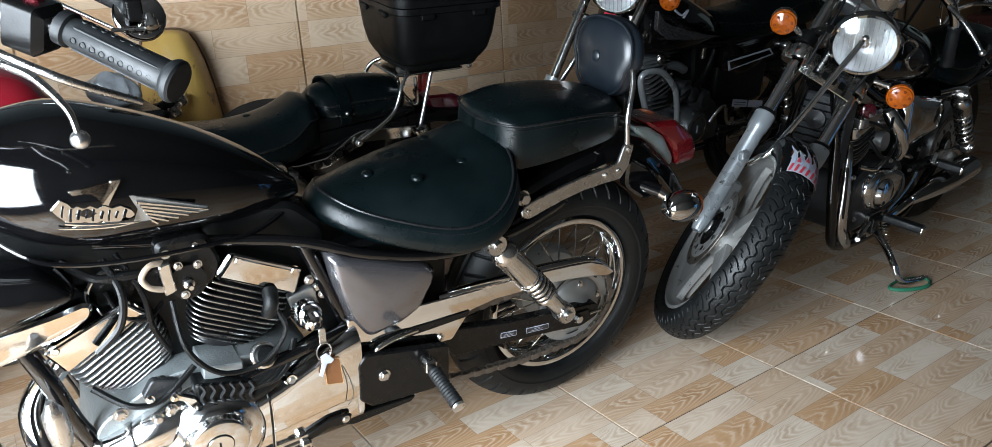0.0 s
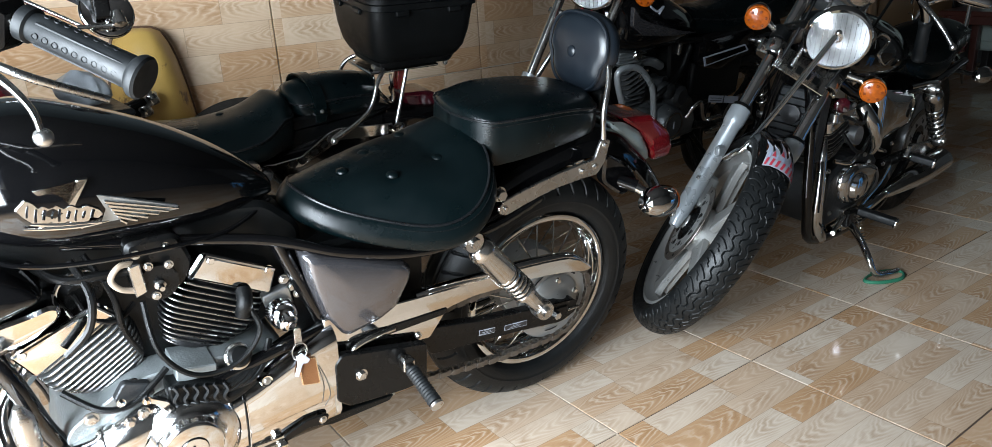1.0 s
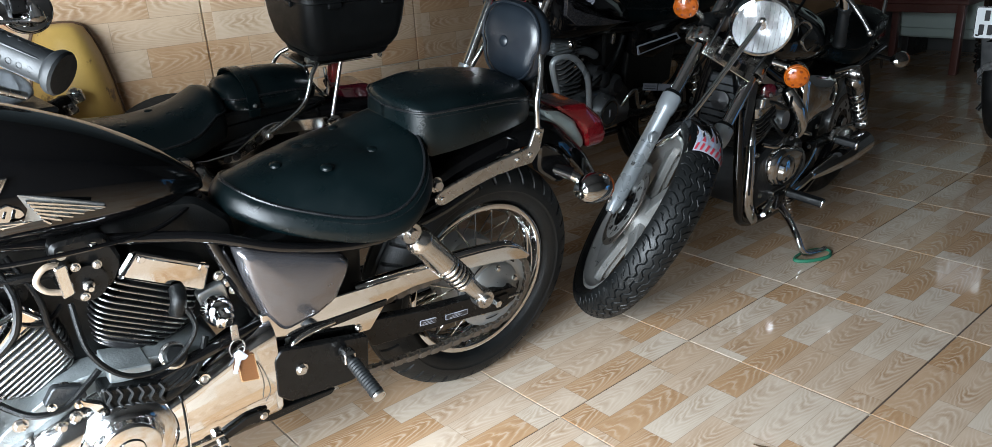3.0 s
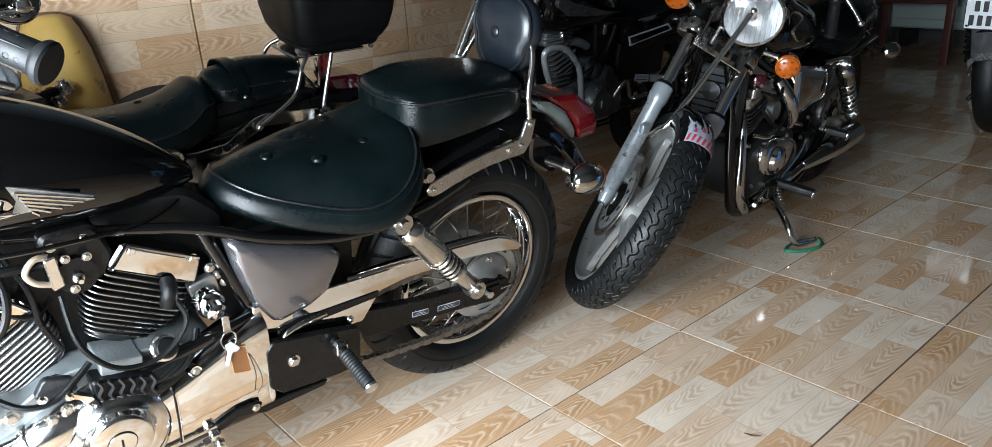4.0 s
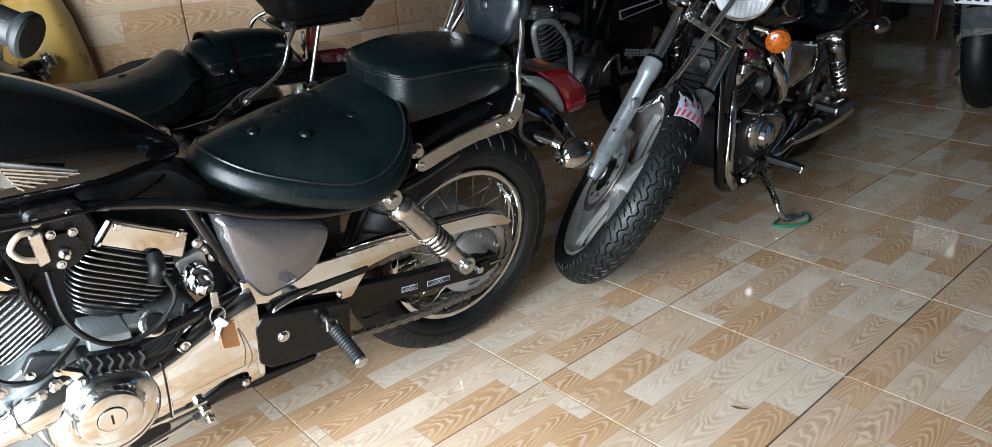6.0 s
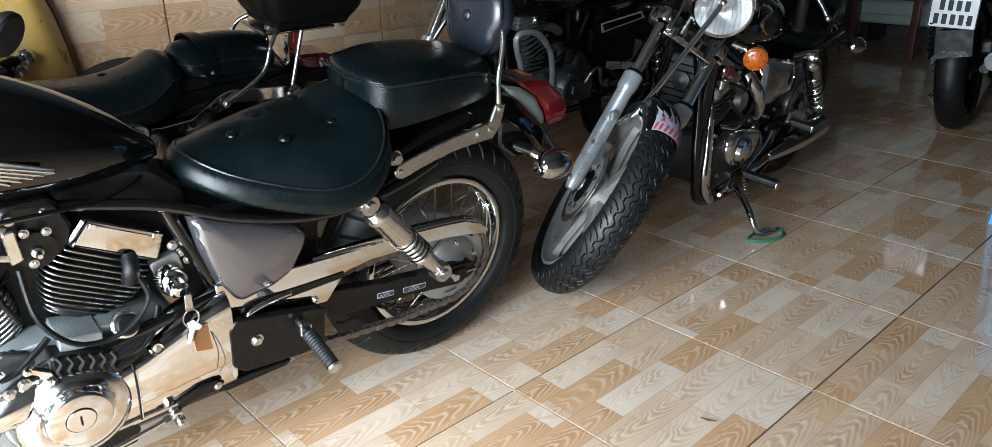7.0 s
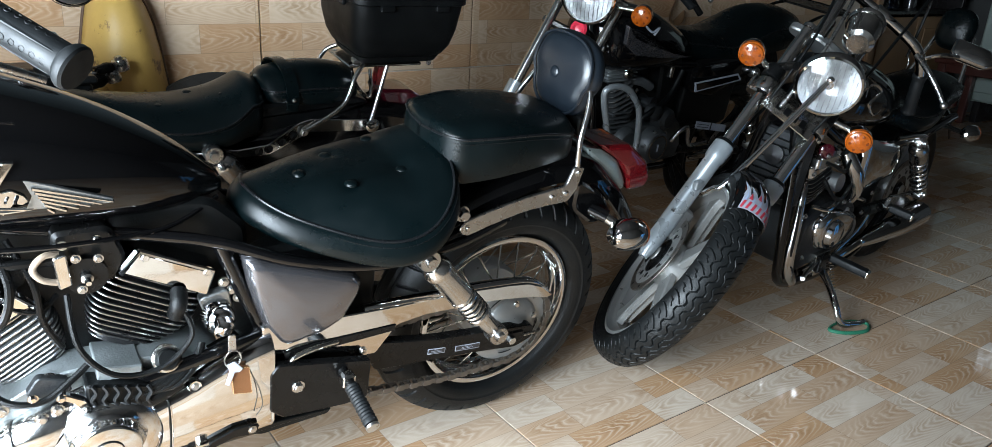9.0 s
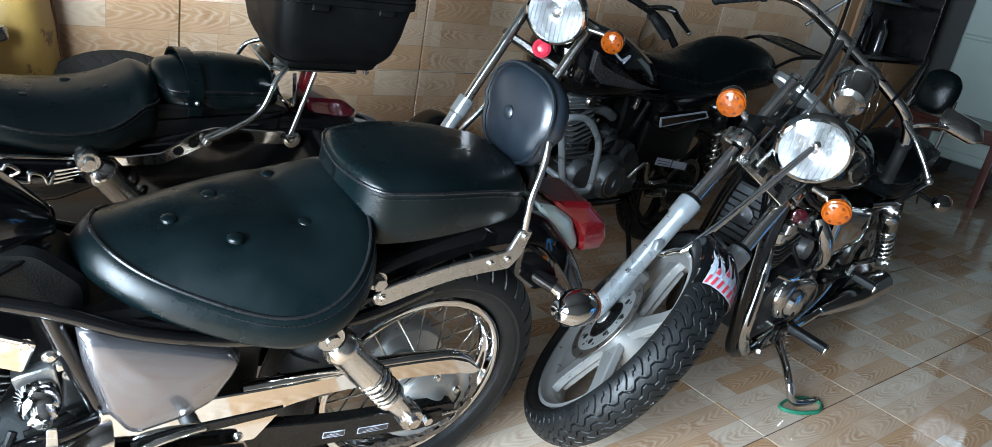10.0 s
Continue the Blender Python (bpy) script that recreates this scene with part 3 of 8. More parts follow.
def seat_geo(stations, sect=28, squarish=2.6):
    """Cushion from (u, half width, crown, seam, foot) rows: the domed top and the skirt below its seam."""
    top, skirt, seam_l, seam_r = [], [], [], []
    for u, hw, wc, we, wb in stations:
        ring = []
        for k in range(sect + 1):
            t = -1 + 2 * k / sect
            ring.append((u, t * hw, we + (wc - we) * (1 - abs(t) ** squarish)))
        ring += [(u, hw * 0.6, wb), (u, -hw * 0.6, wb)]
        top.append(ring)
        skirt.append([(u, hw * 1.0, we), (u, hw * 1.035, (we * 0.6 + wb * 0.4)), (u, hw * 1.03, (we * 0.3 + wb * 0.7)), (u, hw * 0.97, wb), (u, -hw * 0.97, wb), (u, -hw * 1.03, (we * 0.3 + wb * 0.7)), (u, -hw * 1.035, (we * 0.6 + wb * 0.4)), (u, -hw, we)])
        seam_l.append((u, hw * 1.01, we))
        seam_r.append((u, -hw * 1.01, we))
    return loft(top), loft(skirt), seam_l + seam_r[::-1]


def dense(rows, n):
    """More rows along a smooth line through the given ones."""
    a = np.array(rows, float)
    t, s = np.arange(len(a)), np.linspace(0, len(a) - 1, n)
    out = []
    for x in s:
        i = int(min(x, len(a) - 2))
        f = x - i
        p0, p1, p2, p3 = a[max(i - 1, 0)], a[i], a[i + 1], a[min(i + 2, len(a) - 1)]
        out.append(0.5 * (2 * p1 + (p2 - p0) * f + (2 * p0 - 5 * p1 + 4 * p2 - p3) * f * f + (3 * p1 - p0 - 3 * p2 + p3) * f ** 3))
    return [tuple(float(v) for v in r) for r in out]


def round_ends(rows, n=5):
    """Adds shrinking stations past both ends, so that a cushion's ends are rounded in plan."""
    out = []
    for end, d in ((rows[0], V((rows[0][0] - rows[1][0], 0, 0))), (rows[-1], V((rows[-1][0] - rows[-2][0], 0, 0)))):
        s = 1 if d.x > 0 else -1
        u, hw, wc, we, wb = end
        ext = []
        for k in range(1, n + 1):
            a = math.pi / 2 * k / n
            f = max(0.06, math.cos(a))
            ext.append((u + s * hw * 0.42 * math.sin(a), hw * f, we + (wc - we) * (0.3 + 0.7 * f), we - 0.004 * (1 - f), wb + (we - wb) * 0.25 * (1 - f)))
        out.append(ext)
    return out[0][::-1] + list(rows) + out[1]


def seat(parent, name, rows, label, mat=M_LEATHER, buttons=(), dense_n=26, squarish=2.6, piping=True, far=None):
    st = round_ends(dense(rows, dense_n))
    top, skirt, seam = seat_geo(st, 28, squarish)
    if far:
        for g in (top, skirt):
            g.v = [V((p[0], p[1] * (far(p[0]) if p[1] < 0 else 1), p[2])) for p in g.v]
        seam = [(u, v * (far(u) if v < 0 else 1), w) for u, v, w in seam]
    s = part(name, top, mat, parent, label, 60)
    part("skirt", skirt, mat, s, "", 60)
    if piping:
        part("piping", tube(seam, 0.0030, 8, 1, True), M_PIPING, s)
        # a row of stitches just under the seam, on the near side
        near = [V(p) + V((0, 0.0025, -0.0085)) for p in seam if p[1] > 0]
        g = Geo()
        for i in range(3, len(near) - 3):
            for f in (0.0, 0.25, 0.5, 0.75):
                g = g + tube([near[i].lerp(near[i + 1], f), near[i].lerp(near[i + 1], f + 0.14)], 0.0009, 5, 1)
        part("stitching", g, M_PIPING, s, "row of stitches under the seam")
    for u, v, w in buttons:
        part("button", lathe([(0.0115, -0.003), (0.0115, 0.0005), (0.009, 0.0028), (0.005, 0.0038), (1e-4, 0.004)], pose(u, v, w - 0.001), 20), mat, s)
    return s


def saddle(parent, name, plan, seam_height, crown, drop, label, buttons, mat):
    """A wide tufted saddle. plan(angle): radius about the centre, from the rear round the left side; seam_height(u, v); crown(u): height of the top."""
    n, cu = 96, plan(None)
    loop = []
    for k in range(n):
        a = 2 * math.pi * k / n
        r = plan(a)
        u, v = cu - r * math.cos(a), r * math.sin(a)
        loop.append(V((u, v, seam_height(u, v))))

    def ring(f):
        out = []
        for p in loop:
            u, v = cu + (p.x - cu) * f, p.y * f
            w = p.z + (crown(u) - p.z) * (1 - f ** 3.4)
            for bu, bv in buttons:
                w -= 0.0048 * math.exp(-((u - bu) ** 2 + (v - bv) ** 2) / 0.00034)
            w += 0.0016 * noise.noise(V((u * 16, v * 16, 3.0))) * (1 - f * 0.4)
            out.append((u, v, w))
        return out

    s = part(name, loft([ring(f) for f in (1.0, 0.992, 0.975, 0.95, 0.92, 0.88, 0.83, 0.78, 0.72, 0.66, 0.6, 0.54, 0.48, 0.42, 0.36, 0.3, 0.24, 0.18, 0.12, 0.06, 0.015)]), mat, parent, label, 60)

    def below(grow, down, sag=0.0):
        flare = [grow + (grow - 1) * 0.75 * max(0.0, (p.x - cu) / 0.19) for p in loop]
        return [(cu + (p.x - cu) * g_, p.y * g_, p.z - down - sag * abs(noise.noise(V((p.x * 30, p.y * 30, 0))))) for p, g_ in zip(loop, flare)]

    part("skirt", loft([below(0.998, 0.0), below(1.02, 0.003), below(1.045, 0.012), below(1.066, 0.024, 0.002), below(1.074, 0.036, 0.002), below(1.06, drop - 0.003), below(1.02, drop + 0.002), below(0.9, drop + 0.003)], False), mat, s, "", 60)
    part("piping", tube([p + V((0, 0, 0.001)) for p in loop], 0.0030, 8, 1, True), M_PIPING, s)
    g = Geo()
    for k in range(8, 46):
        a, b = (cu + (loop[k].x - cu) * 1.039, loop[k].y * 1.039, loop[k].z - 0.0085), (cu + (loop[k + 1].x - cu) * 1.039, loop[k + 1].y * 1.039, loop[k + 1].z - 0.0085)
        for f in (0.0, 0.5):
            g = g + tube([V(a).lerp(V(b), f), V(a).lerp(V(b), f + 0.3)], 0.0011, 5, 1)
    part("stitching", g, M_PIPING, s, "row of stitches under the seam")
    for u, v in buttons:
        part("button", lathe([(0.0125, -0.004), (0.0125, 0.0), (0.0105, 0.0026), (0.006, 0.0038), (1e-4, 0.0042)], pose(u, v, crown(u) - 0.0048 - max(0.0, abs(v) - 0.05) * 0.06), 24), mat, s, "", 60)
    return s


def tank(parent, rows, mat, label):
    """A fuel tank from (u, half width, top, bottom) rows."""
    rings = []
    for u, hw, t, b in dense(rows, 30):
        ring = []
        for k in range(32):
            a = 2 * math.pi * k / 32
            c, s = math.cos(a), math.sin(a)
            y = hw * math.copysign(abs(c) ** 0.8, c)
            mid = b + (t - b) * 0.42
            z = mid + (t - mid) * math.copysign(abs(s) ** 0.9, s) if s > 0 else mid + (mid - b) * math.copysign(abs(s) ** 0.8, s)
            ring.append((u, y, z))
        rings.append(ring)
    return part("fuel_tank", loft(rings), mat, parent, label, 70)


def fender(parent, path, hw, drop, mat, name="fender", crown=0.02, label=""):
    """A mudguard: an arched section carried along (u, w) points."""
    p = spline([(u, 0, w) for u, w in path], 6)
    rings = []
    for i, q in enumerate(p):
        t = (p[min(i + 1, len(p) - 1)] - p[max(i - 1, 0)]).normalized()
        n = V((-t.z, 0, t.x))
        if n.z < 0 and abs(t.x) > 0.3:
            n = -n
        outer, inner = [], []
        for k in range(13):
            a = -1 + 2 * k / 12
            lift = -drop * abs(a) ** 2.4
            outer.append(q + V((0, hw * math.sin(a * 1.45) / math.sin(1.45), 0)) + n * lift)
            inner.append(q + V((0, (hw - 0.004) * math.sin(a * 1.45) / math.sin(1.45), 0)) + n * (lift - 0.004))
        rings.append(outer + inner[::-1])
    return part(name, loft(rings), mat, parent, label, 50)


# ---- the place ----
def structure(name, g, mat, label, smooth=30):
    return whole(name, g, mat, label, name.split("_")[0], kind="structure", smooth=smooth)


X0, X1, Y0, Y1, H = -2.15, 5.75, -2.10, 1.70, 2.7
DOOR_Y = 2.75
floor = structure("floor", box(((X0 + X1) / 2, (Y0 + DOOR_Y) / 2, -0.053), (X1 - X0 + 0.4, DOOR_Y - Y0 + 0.2, 0.1), 0.001), M_GROUT, "glossy ceramic floor tiles printed with wood planks and brown joints")
wall_north = structure("wall_north", box(((X0 + 3.86) / 2, Y1 + 0.112, H / 2), (3.86 - X0, 0.2, H), 0.001), M_GROUTW, "back wall clad in tan wood-print ceramic tiles")
wall_upper = structure("wall_upper", box(((X0 + 3.86) / 2, Y1 + 0.002, (1.18 + H) / 2), (3.86 - X0, 0.02, H - 1.18), 0.001), M_UPPER, "unseen dark wall above the tiles, added to dim reflections")
wall_east = structure("wall_east", box((X1 + 0.1, (Y0 + DOOR_Y) / 2, H / 2), (0.2, DOOR_Y - Y0 + 0.4, H), 0.001), M_PAINT, "end wall with its shade put into near-black paint")
wall_recess = structure("wall_recess", box(((3.8 + X1) / 2, DOOR_Y + 0.1, H / 2), (X1 - 3.8 + 0.4, 0.2, H), 0.001), M_PAINT, "recess back wall with its shade put into near-black paint")
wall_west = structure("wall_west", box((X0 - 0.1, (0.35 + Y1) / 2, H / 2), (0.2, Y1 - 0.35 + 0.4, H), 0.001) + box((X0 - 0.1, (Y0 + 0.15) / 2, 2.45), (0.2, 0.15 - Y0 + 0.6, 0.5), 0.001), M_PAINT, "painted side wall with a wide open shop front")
wall_south = structure("wall_south", box(((X0 + X1) / 2, Y0 - 0.1, H / 2), (X1 - X0, 0.2, H), 0.001), M_SHADE, "plain unseen wall, dark to cut bounced light")
ceiling = structure("ceiling", box(((X0 + X1) / 2, (Y0 + DOOR_Y) / 2, H + 0.1), (X1 - X0 + 0.6, DOOR_Y - Y0 + 0.6, 0.2), 0.001), M_CEIL, "plain unseen ceiling, dark to cut bounced light")
ground = structure("ground", box((-202.9, 0, -0.12), (400, 400, 0.1), 0.001), M_CONC, "grey concrete pavement outside the shop front")


# ---- black cruiser with a button-tufted seat ----
def cruiser():
    b = thing("motorcycle", bike_pose(0.0, 0.33, 178, 9), "black cruiser motorcycle with chrome engine and tufted leather seat", "motorcycle", "parked motorcycles")
    # rear wheel, chain, swingarm
    w = spoked_wheel("rear_wheel", b, (0.018, 0, 0.30), 0.301, 0.064, 0.196, cruiser_tread)
    sp = part("sprocket", lathe([(0.05, -0.003), (0.099, -0.003), (0.102, 0), (0.099, 0.003), (0.05, 0.003), (0.05, -0.003)], axle_frame((0.004, 0.075, 0.287)), 48), M_ALUC, w, "dull grey rear sprocket")
    part("sprocket_carrier", lathe([(1e-4, 0.034), (0.022, 0.034), (0.030, 0.022), (0.046, 0.016), (0.068, 0.009), (0.072, 0.004), (0.072, -0.004), (1e-4, -0.004)], axle_frame((0.004, 0.078, 0.287)) @ Matrix.Rotation(math.pi, 4, "X"), 40), M_ALUC, w, "dull cast sprocket carrier")
    for k in range(5):
        a = math.radians(72 * k + 20)
        part("bolt", bolt((0.004 + 0.060 * math.cos(a), 0.088, 0.287 + 0.060 * math.sin(a)), (0, 1, 0), 0.0065), M_CHROMED, sp)
        arc = [(0.004 + 0.083 * math.cos(a + d), 0.0785, 0.287 + 0.083 * math.sin(a + d)) for d in (0.35, 0.5, 0.65, 0.8)]
        part("slot", tube(arc, [0.003, 0.006, 0.006, 0.003], 8, 3, flat=0.25), M_BLACKM, sp)
    part("brake_drum", lathe([(1e-4, -0.03), (0.088, -0.03), (0.095, -0.02), (0.095, 0.02), (0.085, 0.03), (1e-4, 0.032)], axle_frame((0.004, -0.05, 0.29)), 40), M_ALUC, w)
    ring = [(0.004 + 0.104 * math.cos(a), 0.082, 0.287 + 0.104 * math.sin(a)) for a in (math.radians(d) for d in range(95, 282, 11))]
    ring += [(0.16, 0.085, 0.186), (0.31, 0.085, 0.202), (0.50, 0.082, 0.225), (0.545, 0.08, 0.28), (0.50, 0.08, 0.36)]
    pts = []
    for i in range(len(ring)):
        p, q = V(ring[i]), V(ring[(i + 1) % len(ring)])
        m = max(1, round((q - p).length / 0.0159))
        pts += [p.lerp(q, k / m) for k in range(m)]
    chain = Geo()
    for i, p in enumerate(pts):
        q = pts[(i + 1) % len(pts)]
        d = (q - p)
        an = math.atan2(d.z, d.x)
        m = Matrix.Translation((p + q) / 2) @ Matrix.Rotation(-an, 4, "Y")
        for dy in ((-0.008, 0.008) if i % 2 else (-0.005, 0.005)):
            chain = chain + box((0, dy, 0), (0.019, 0.0022, 0.0150), 0.0008, m)
        chain = chain + lathe([(1e-4, -0.008), (0.005, -0.008), (0.005, 0.008), (1e-4, 0.008)], axle_frame(p), 8)
    part("chain", chain, M_CHAIN, b, "oily drive chain")
    for v in (1, -1):
        part("swingarm", plate([(0.40, 0.372), (0.231, 0.336), (0.112, 0.321), (-0.022, 0.306), (-0.036, 0.296), (-0.034, 0.268), (0.011, 0.252), (0.133, 0.270), (0.367, 0.296)], v * 0.098, v * 0.122, 0.010), M_BLACKS, b, "flat black swingarm")
    part("axle_nut", bolt((0.031, 0.122, 0.283), (0, 1, 0), 0.0105, 0.014), M_CHROMED, b)
    part("chain_adjuster", plate([(-0.005, 0.297), (0.052, 0.300), (0.052, 0.272), (-0.005, 0.268)], 0.122, 0.126, 0.004), M_BLACKS, b)
    part("adjuster_bolt", tube([(-0.005, 0.124, 0.283), (-0.040, 0.122, 0.281)], 0.0035, 8, 1), M_CHROMED, b)
    for u, wide, drop in ((0.2245, 0.0215, 0.0), (0.1455, 0.0315, 0.0115)):
        sl = part("warning_label", plate([(u + wide, 0.314 - drop), (u - wide, 0.308 - drop * 1.1), (u - wide, 0.294 - drop * 1.1), (u + wide, 0.300 - drop)], 0.122, 0.1228, 0.001, 0.0002), M_STICKER, b, "small black sticker with a pale border")
        part("label_field", plate([(u + wide - 0.0012, 0.3126 - drop), (u - wide + 0.0012, 0.3068 - drop * 1.1), (u - wide + 0.0012, 0.2955 - drop * 1.1), (u + wide - 0.0012, 0.3013 - drop)], 0.1228, 0.1231, 0.001, 0.0001), M_INK, sl)
        for k in range(3):
            z = 0.3010 + 0.0035 * k - drop
            part("print_bar", plate([(u + 0.020 - 0.006 * k, z + 0.0022), (u - 0.014 + 0.004 * (k == 1), z), (u - 0.014 + 0.004 * (k == 1), z - 0.0008), (u + 0.020 - 0.006 * k, z + 0.0012)], 0.1231, 0.1234, 0, 0.0001), M_STICKER, sl)
    # chrome chain guard with a dark groove
    part("chain_guard", plate([(0.60, 0.470), (0.50, 0.458), (0.414, 0.453), (0.326, 0.449), (0.232, 0.446), (0.139, 0.442), (0.067, 0.436), (0.008, 0.428), (-0.032, 0.411), (-0.070, 0.380), (-0.050, 0.376), (0.005, 0.389), (0.066, 0.399), (0.11, 0.404), (0.265, 0.411), (0.328, 0.403), (0.372, 0.345), (0.42, 0.350), (0.52, 0.358), (0.60, 0.38)], 0.112, 0.127, 0.006, 0.002), M_CHROME, b, "polished chrome chain guard")
    part("guard_top", tube([(0.40, 0.112, 0.449), (0.232, 0.112, 0.444), (0.139, 0.112, 0.440), (0.067, 0.112, 0.434), (0.008, 0.112, 0.426), (-0.034, 0.113, 0.407), (-0.066, 0.115, 0.380)], [0.012, 0.012, 0.012, 0.012, 0.011, 0.008, 0.003], 12, 5), M_CHROME, b, "rolled top edge of the chain guard")
    part("guard_groove", plate([(0.56, 0.404), (0.50, 0.410), (0.42, 0.408), (0.331, 0.407), (0.338, 0.393), (0.42, 0.391), (0.50, 0.390), (0.555, 0.375)], 0.127, 0.1300, 0.003, 0.001), M_BLACKS, b)
    part("guard_bolt", bolt((0.400, 0.128, 0.362), (0, 1, 0), 0.0055, 0.004), M_STEEL, b)
    # foot peg plate and peg
    fp = part("footpeg_plate", plate([(0.594, 0.380), (0.578, 0.398), (0.393, 0.356), (0.394, 0.262), (0.444, 0.258), (0.568, 0.270), (0.594, 0.295)], 0.135, 0.153, 0.008, 0.003), M_BLACKS, b, "black steel foot peg plate")
    part("bolt", bolt((0.541, 0.153, 0.338), (0, 1, 0), 0.0095, 0.008), M_STEEL, fp)
    part("bent_rod", tube([(0.560, 0.135, 0.362), (0.552, 0.138, 0.385), (0.538, 0.138, 0.397), (0.500, 0.134, 0.402), (0.455, 0.128, 0.400)], 0.0062, 12, 6), M_CHROMED, fp, "bent bright steel rod")
    pg = part("footpeg", tube([(0.452, 0.150, 0.345), (0.450, 0.19, 0.335)], 0.011, 12, 1), M_BLACKS, b, "folding rubber foot peg")
    part("rubber", lathe([(1e-4, 0)] + [(0.0145 if k % 2 else 0.0125, 0.004 + 0.0035 * k) for k in range(24)] + [(0.0135, 0.092), (1e-4, 0.092)], along((0.450, 0.185, 0.337), (0.446, 0.27, 0.312)), 20), M_RUBBER, pg)
    part("end_cap", lathe([(1e-4, 0), (0.0135, 0), (0.0135, 0.006), (1e-4, 0.008)], along((0.4457, 0.276, 0.310), (0.445, 0.30, 0.303)), 20), M_STEEL, pg)
    part("hinge", box((0.451, 0.172, 0.341), (0.026, 0.024, 0.03), 0.005), M_CHROMED, pg)
    part("stand_spring_plate", plate([(0.60, 0.245), (0.46, 0.238), (0.47, 0.226), (0.60, 0.222), (0.625, 0.232)], 0.09, 0.13, 0.006), M_BLACKM, b)
    # polished lower cover that mirrors the floor
    lc = part("lower_cover", loft([[(u, v, z) for v, z in [(0.085, top), (0.104, top - 0.001)] + [(0.104 + 0.046 * math.sin(a), top - 0.036 + 0.035 * math.cos(a)) for a in (math.pi / 2 * k / 10 for k in range(1, 11))] + [(0.1512, (top + low) / 2 - 0.01), (0.150, low + 0.018), (0.145, low + 0.006), (0.132, low), (0.085, low)]] for u, top, low in ((0.584, 0.458, 0.252), (0.586, 0.461, 0.250), (0.62, 0.452, 0.248), (0.66, 0.438, 0.246), (0.70, 0.420, 0.244), (0.74, 0.402, 0.242), (0.78, 0.388, 0.240), (0.82, 0.378, 0.238))]), M_CHROME, b, "polished chrome lower engine cover", 70)
    part("seam", tube([(0.768, 0.108, 0.393), (0.766, 0.140, 0.378), (0.765, 0.1512, 0.350), (0.766, 0.1518, 0.30), (0.768, 0.150, 0.256)], 0.0019, 6, 5), M_BLACKM, lc)
    part("seam", tube([(0.7655, 0.108, 0.394), (0.7635, 0.141, 0.379), (0.7625, 0.1522, 0.350), (0.7635, 0.1526, 0.30), (0.7655, 0.151, 0.256)], 0.0016, 6, 5), M_CHROME, lc)
    cup = part("bolt_cup", lathe([(1e-4, 0.004), (0.0065, 0.004), (0.0075, 0.007), (0.010, 0.008), (0.0115, 0.005), (0.0115, -0.01), (1e-4, -0.01)], along((0.722, 0.145, 0.396), (0.722, 0.30, 0.436)), 24), M_CHROME, lc)
    part("bolt", bolt((0.722, 0.149, 0.397), (0, 1, 0.25), 0.0055, 0.004), M_STEEL, cup)
    # raised line imitating a reflected streak on the chrome; no cable runs here
    part("cable", tube([(0.630, 0.166, 0.405), (0.618, 0.168, 0.37), (0.612, 0.166, 0.33), (0.620, 0.156, 0.30)], 0.0011, 6, 6), M_CHAIN, lc)
    rod = part("shift_rod", tube([(0.722, 0.160, 0.243), (0.80, 0.165, 0.233), (0.95, 0.17, 0.215)], 0.0048, 10, 3), M_CHROMED, b, "thin gear linkage rod")
    part("knuckle", box((0.711, 0.160, 0.250), (0.020, 0.020, 0.020), 0.005), M_CHROMED, rod, "chrome linkage joint")
    part("rod_end", lathe([(1e-4, -0.011), (0.009, -0.010), (0.0105, 0.0), (0.009, 0.010), (1e-4, 0.011)], axle_frame((0.708, 0.168, 0.234)), 20), M_CHROMED, rod)
    part("bolt", bolt((0.708, 0.178, 0.234), (0, 1, 0), 0.0055, 0.004), M_STEEL, rod)
    part("lock_nut", lathe([(1e-4, 0), (0.0075, 0), (0.0075, 0.012), (1e-4, 0.012)], along((0.722, 0.160, 0.243), (0.80, 0.165, 0.233)), 6), M_CHROMED, rod)
    arm = part("shift_arm", plate([(0.614, 0.276), (0.619, 0.263), (0.634, 0.258), (0.66, 0.263), (0.70, 0.250), (0.706, 0.264), (0.66, 0.281), (0.632, 0.281)], 0.152, 0.158, 0.004, 0.001), M_BLACKS, b, "black gear linkage arm")
    part("bolt", bolt((0.628, 0.158, 0.270), (0, 1, 0), 0.006, 0.004), M_STEEL, arm)
    part("shaft_mount", plate([(0.84, 0.225), (0.775, 0.235), (0.765, 0.215), (0.775, 0.185), (0.84, 0.180)], 0.10, 0.125, 0.006, 0.002), M_BLACKM, b)
    # crankcase and covers
    part("crankcase", plate([(0.62, 0.25), (0.98, 0.20), (1.06, 0.26), (1.04, 0.40), (0.92, 0.46), (0.80, 0.455), (0.66, 0.42)], -0.12, 0.112, 0.03, 0.003), M_CASE, b, "grey cast engine crankcase")
    ac = part("alternator_cover", lathe([(1e-4, 0.060), (0.050, 0.060), (0.064, 0.058), (0.076, 0.053), (0.086, 0.046), (0.093, 0.037), (0.097, 0.026), (0.099, 0.014), (0.099, 0.0), (1e-4, 0.0)], along((0.864, 0.106, 0.320), (0.864, 0.3, 0.320)), 72), M_POLISH, b, "polished round alternator cover", 70)
    part("cover_flange", lathe([(0.094, 0.0), (0.105, 0.0), (0.107, 0.004), (0.106, 0.011), (0.097, 0.013)], along((0.864, 0.103, 0.320), (0.864, 0.3, 0.320)), 72), M_POLISH, ac, "", 70)
    part("cover_boss", lathe([(1e-4, 0.026), (0.047, 0.026), (0.0505, 0.024), (0.0525, 0.019), (0.054, 0.010), (0.058, 0.002), (0.066, -0.004), (1e-4, -0.01)], along((0.867, 0.166, 0.342), (0.867, 0.3, 0.342)), 64), M_POLISH, ac, "", 70)
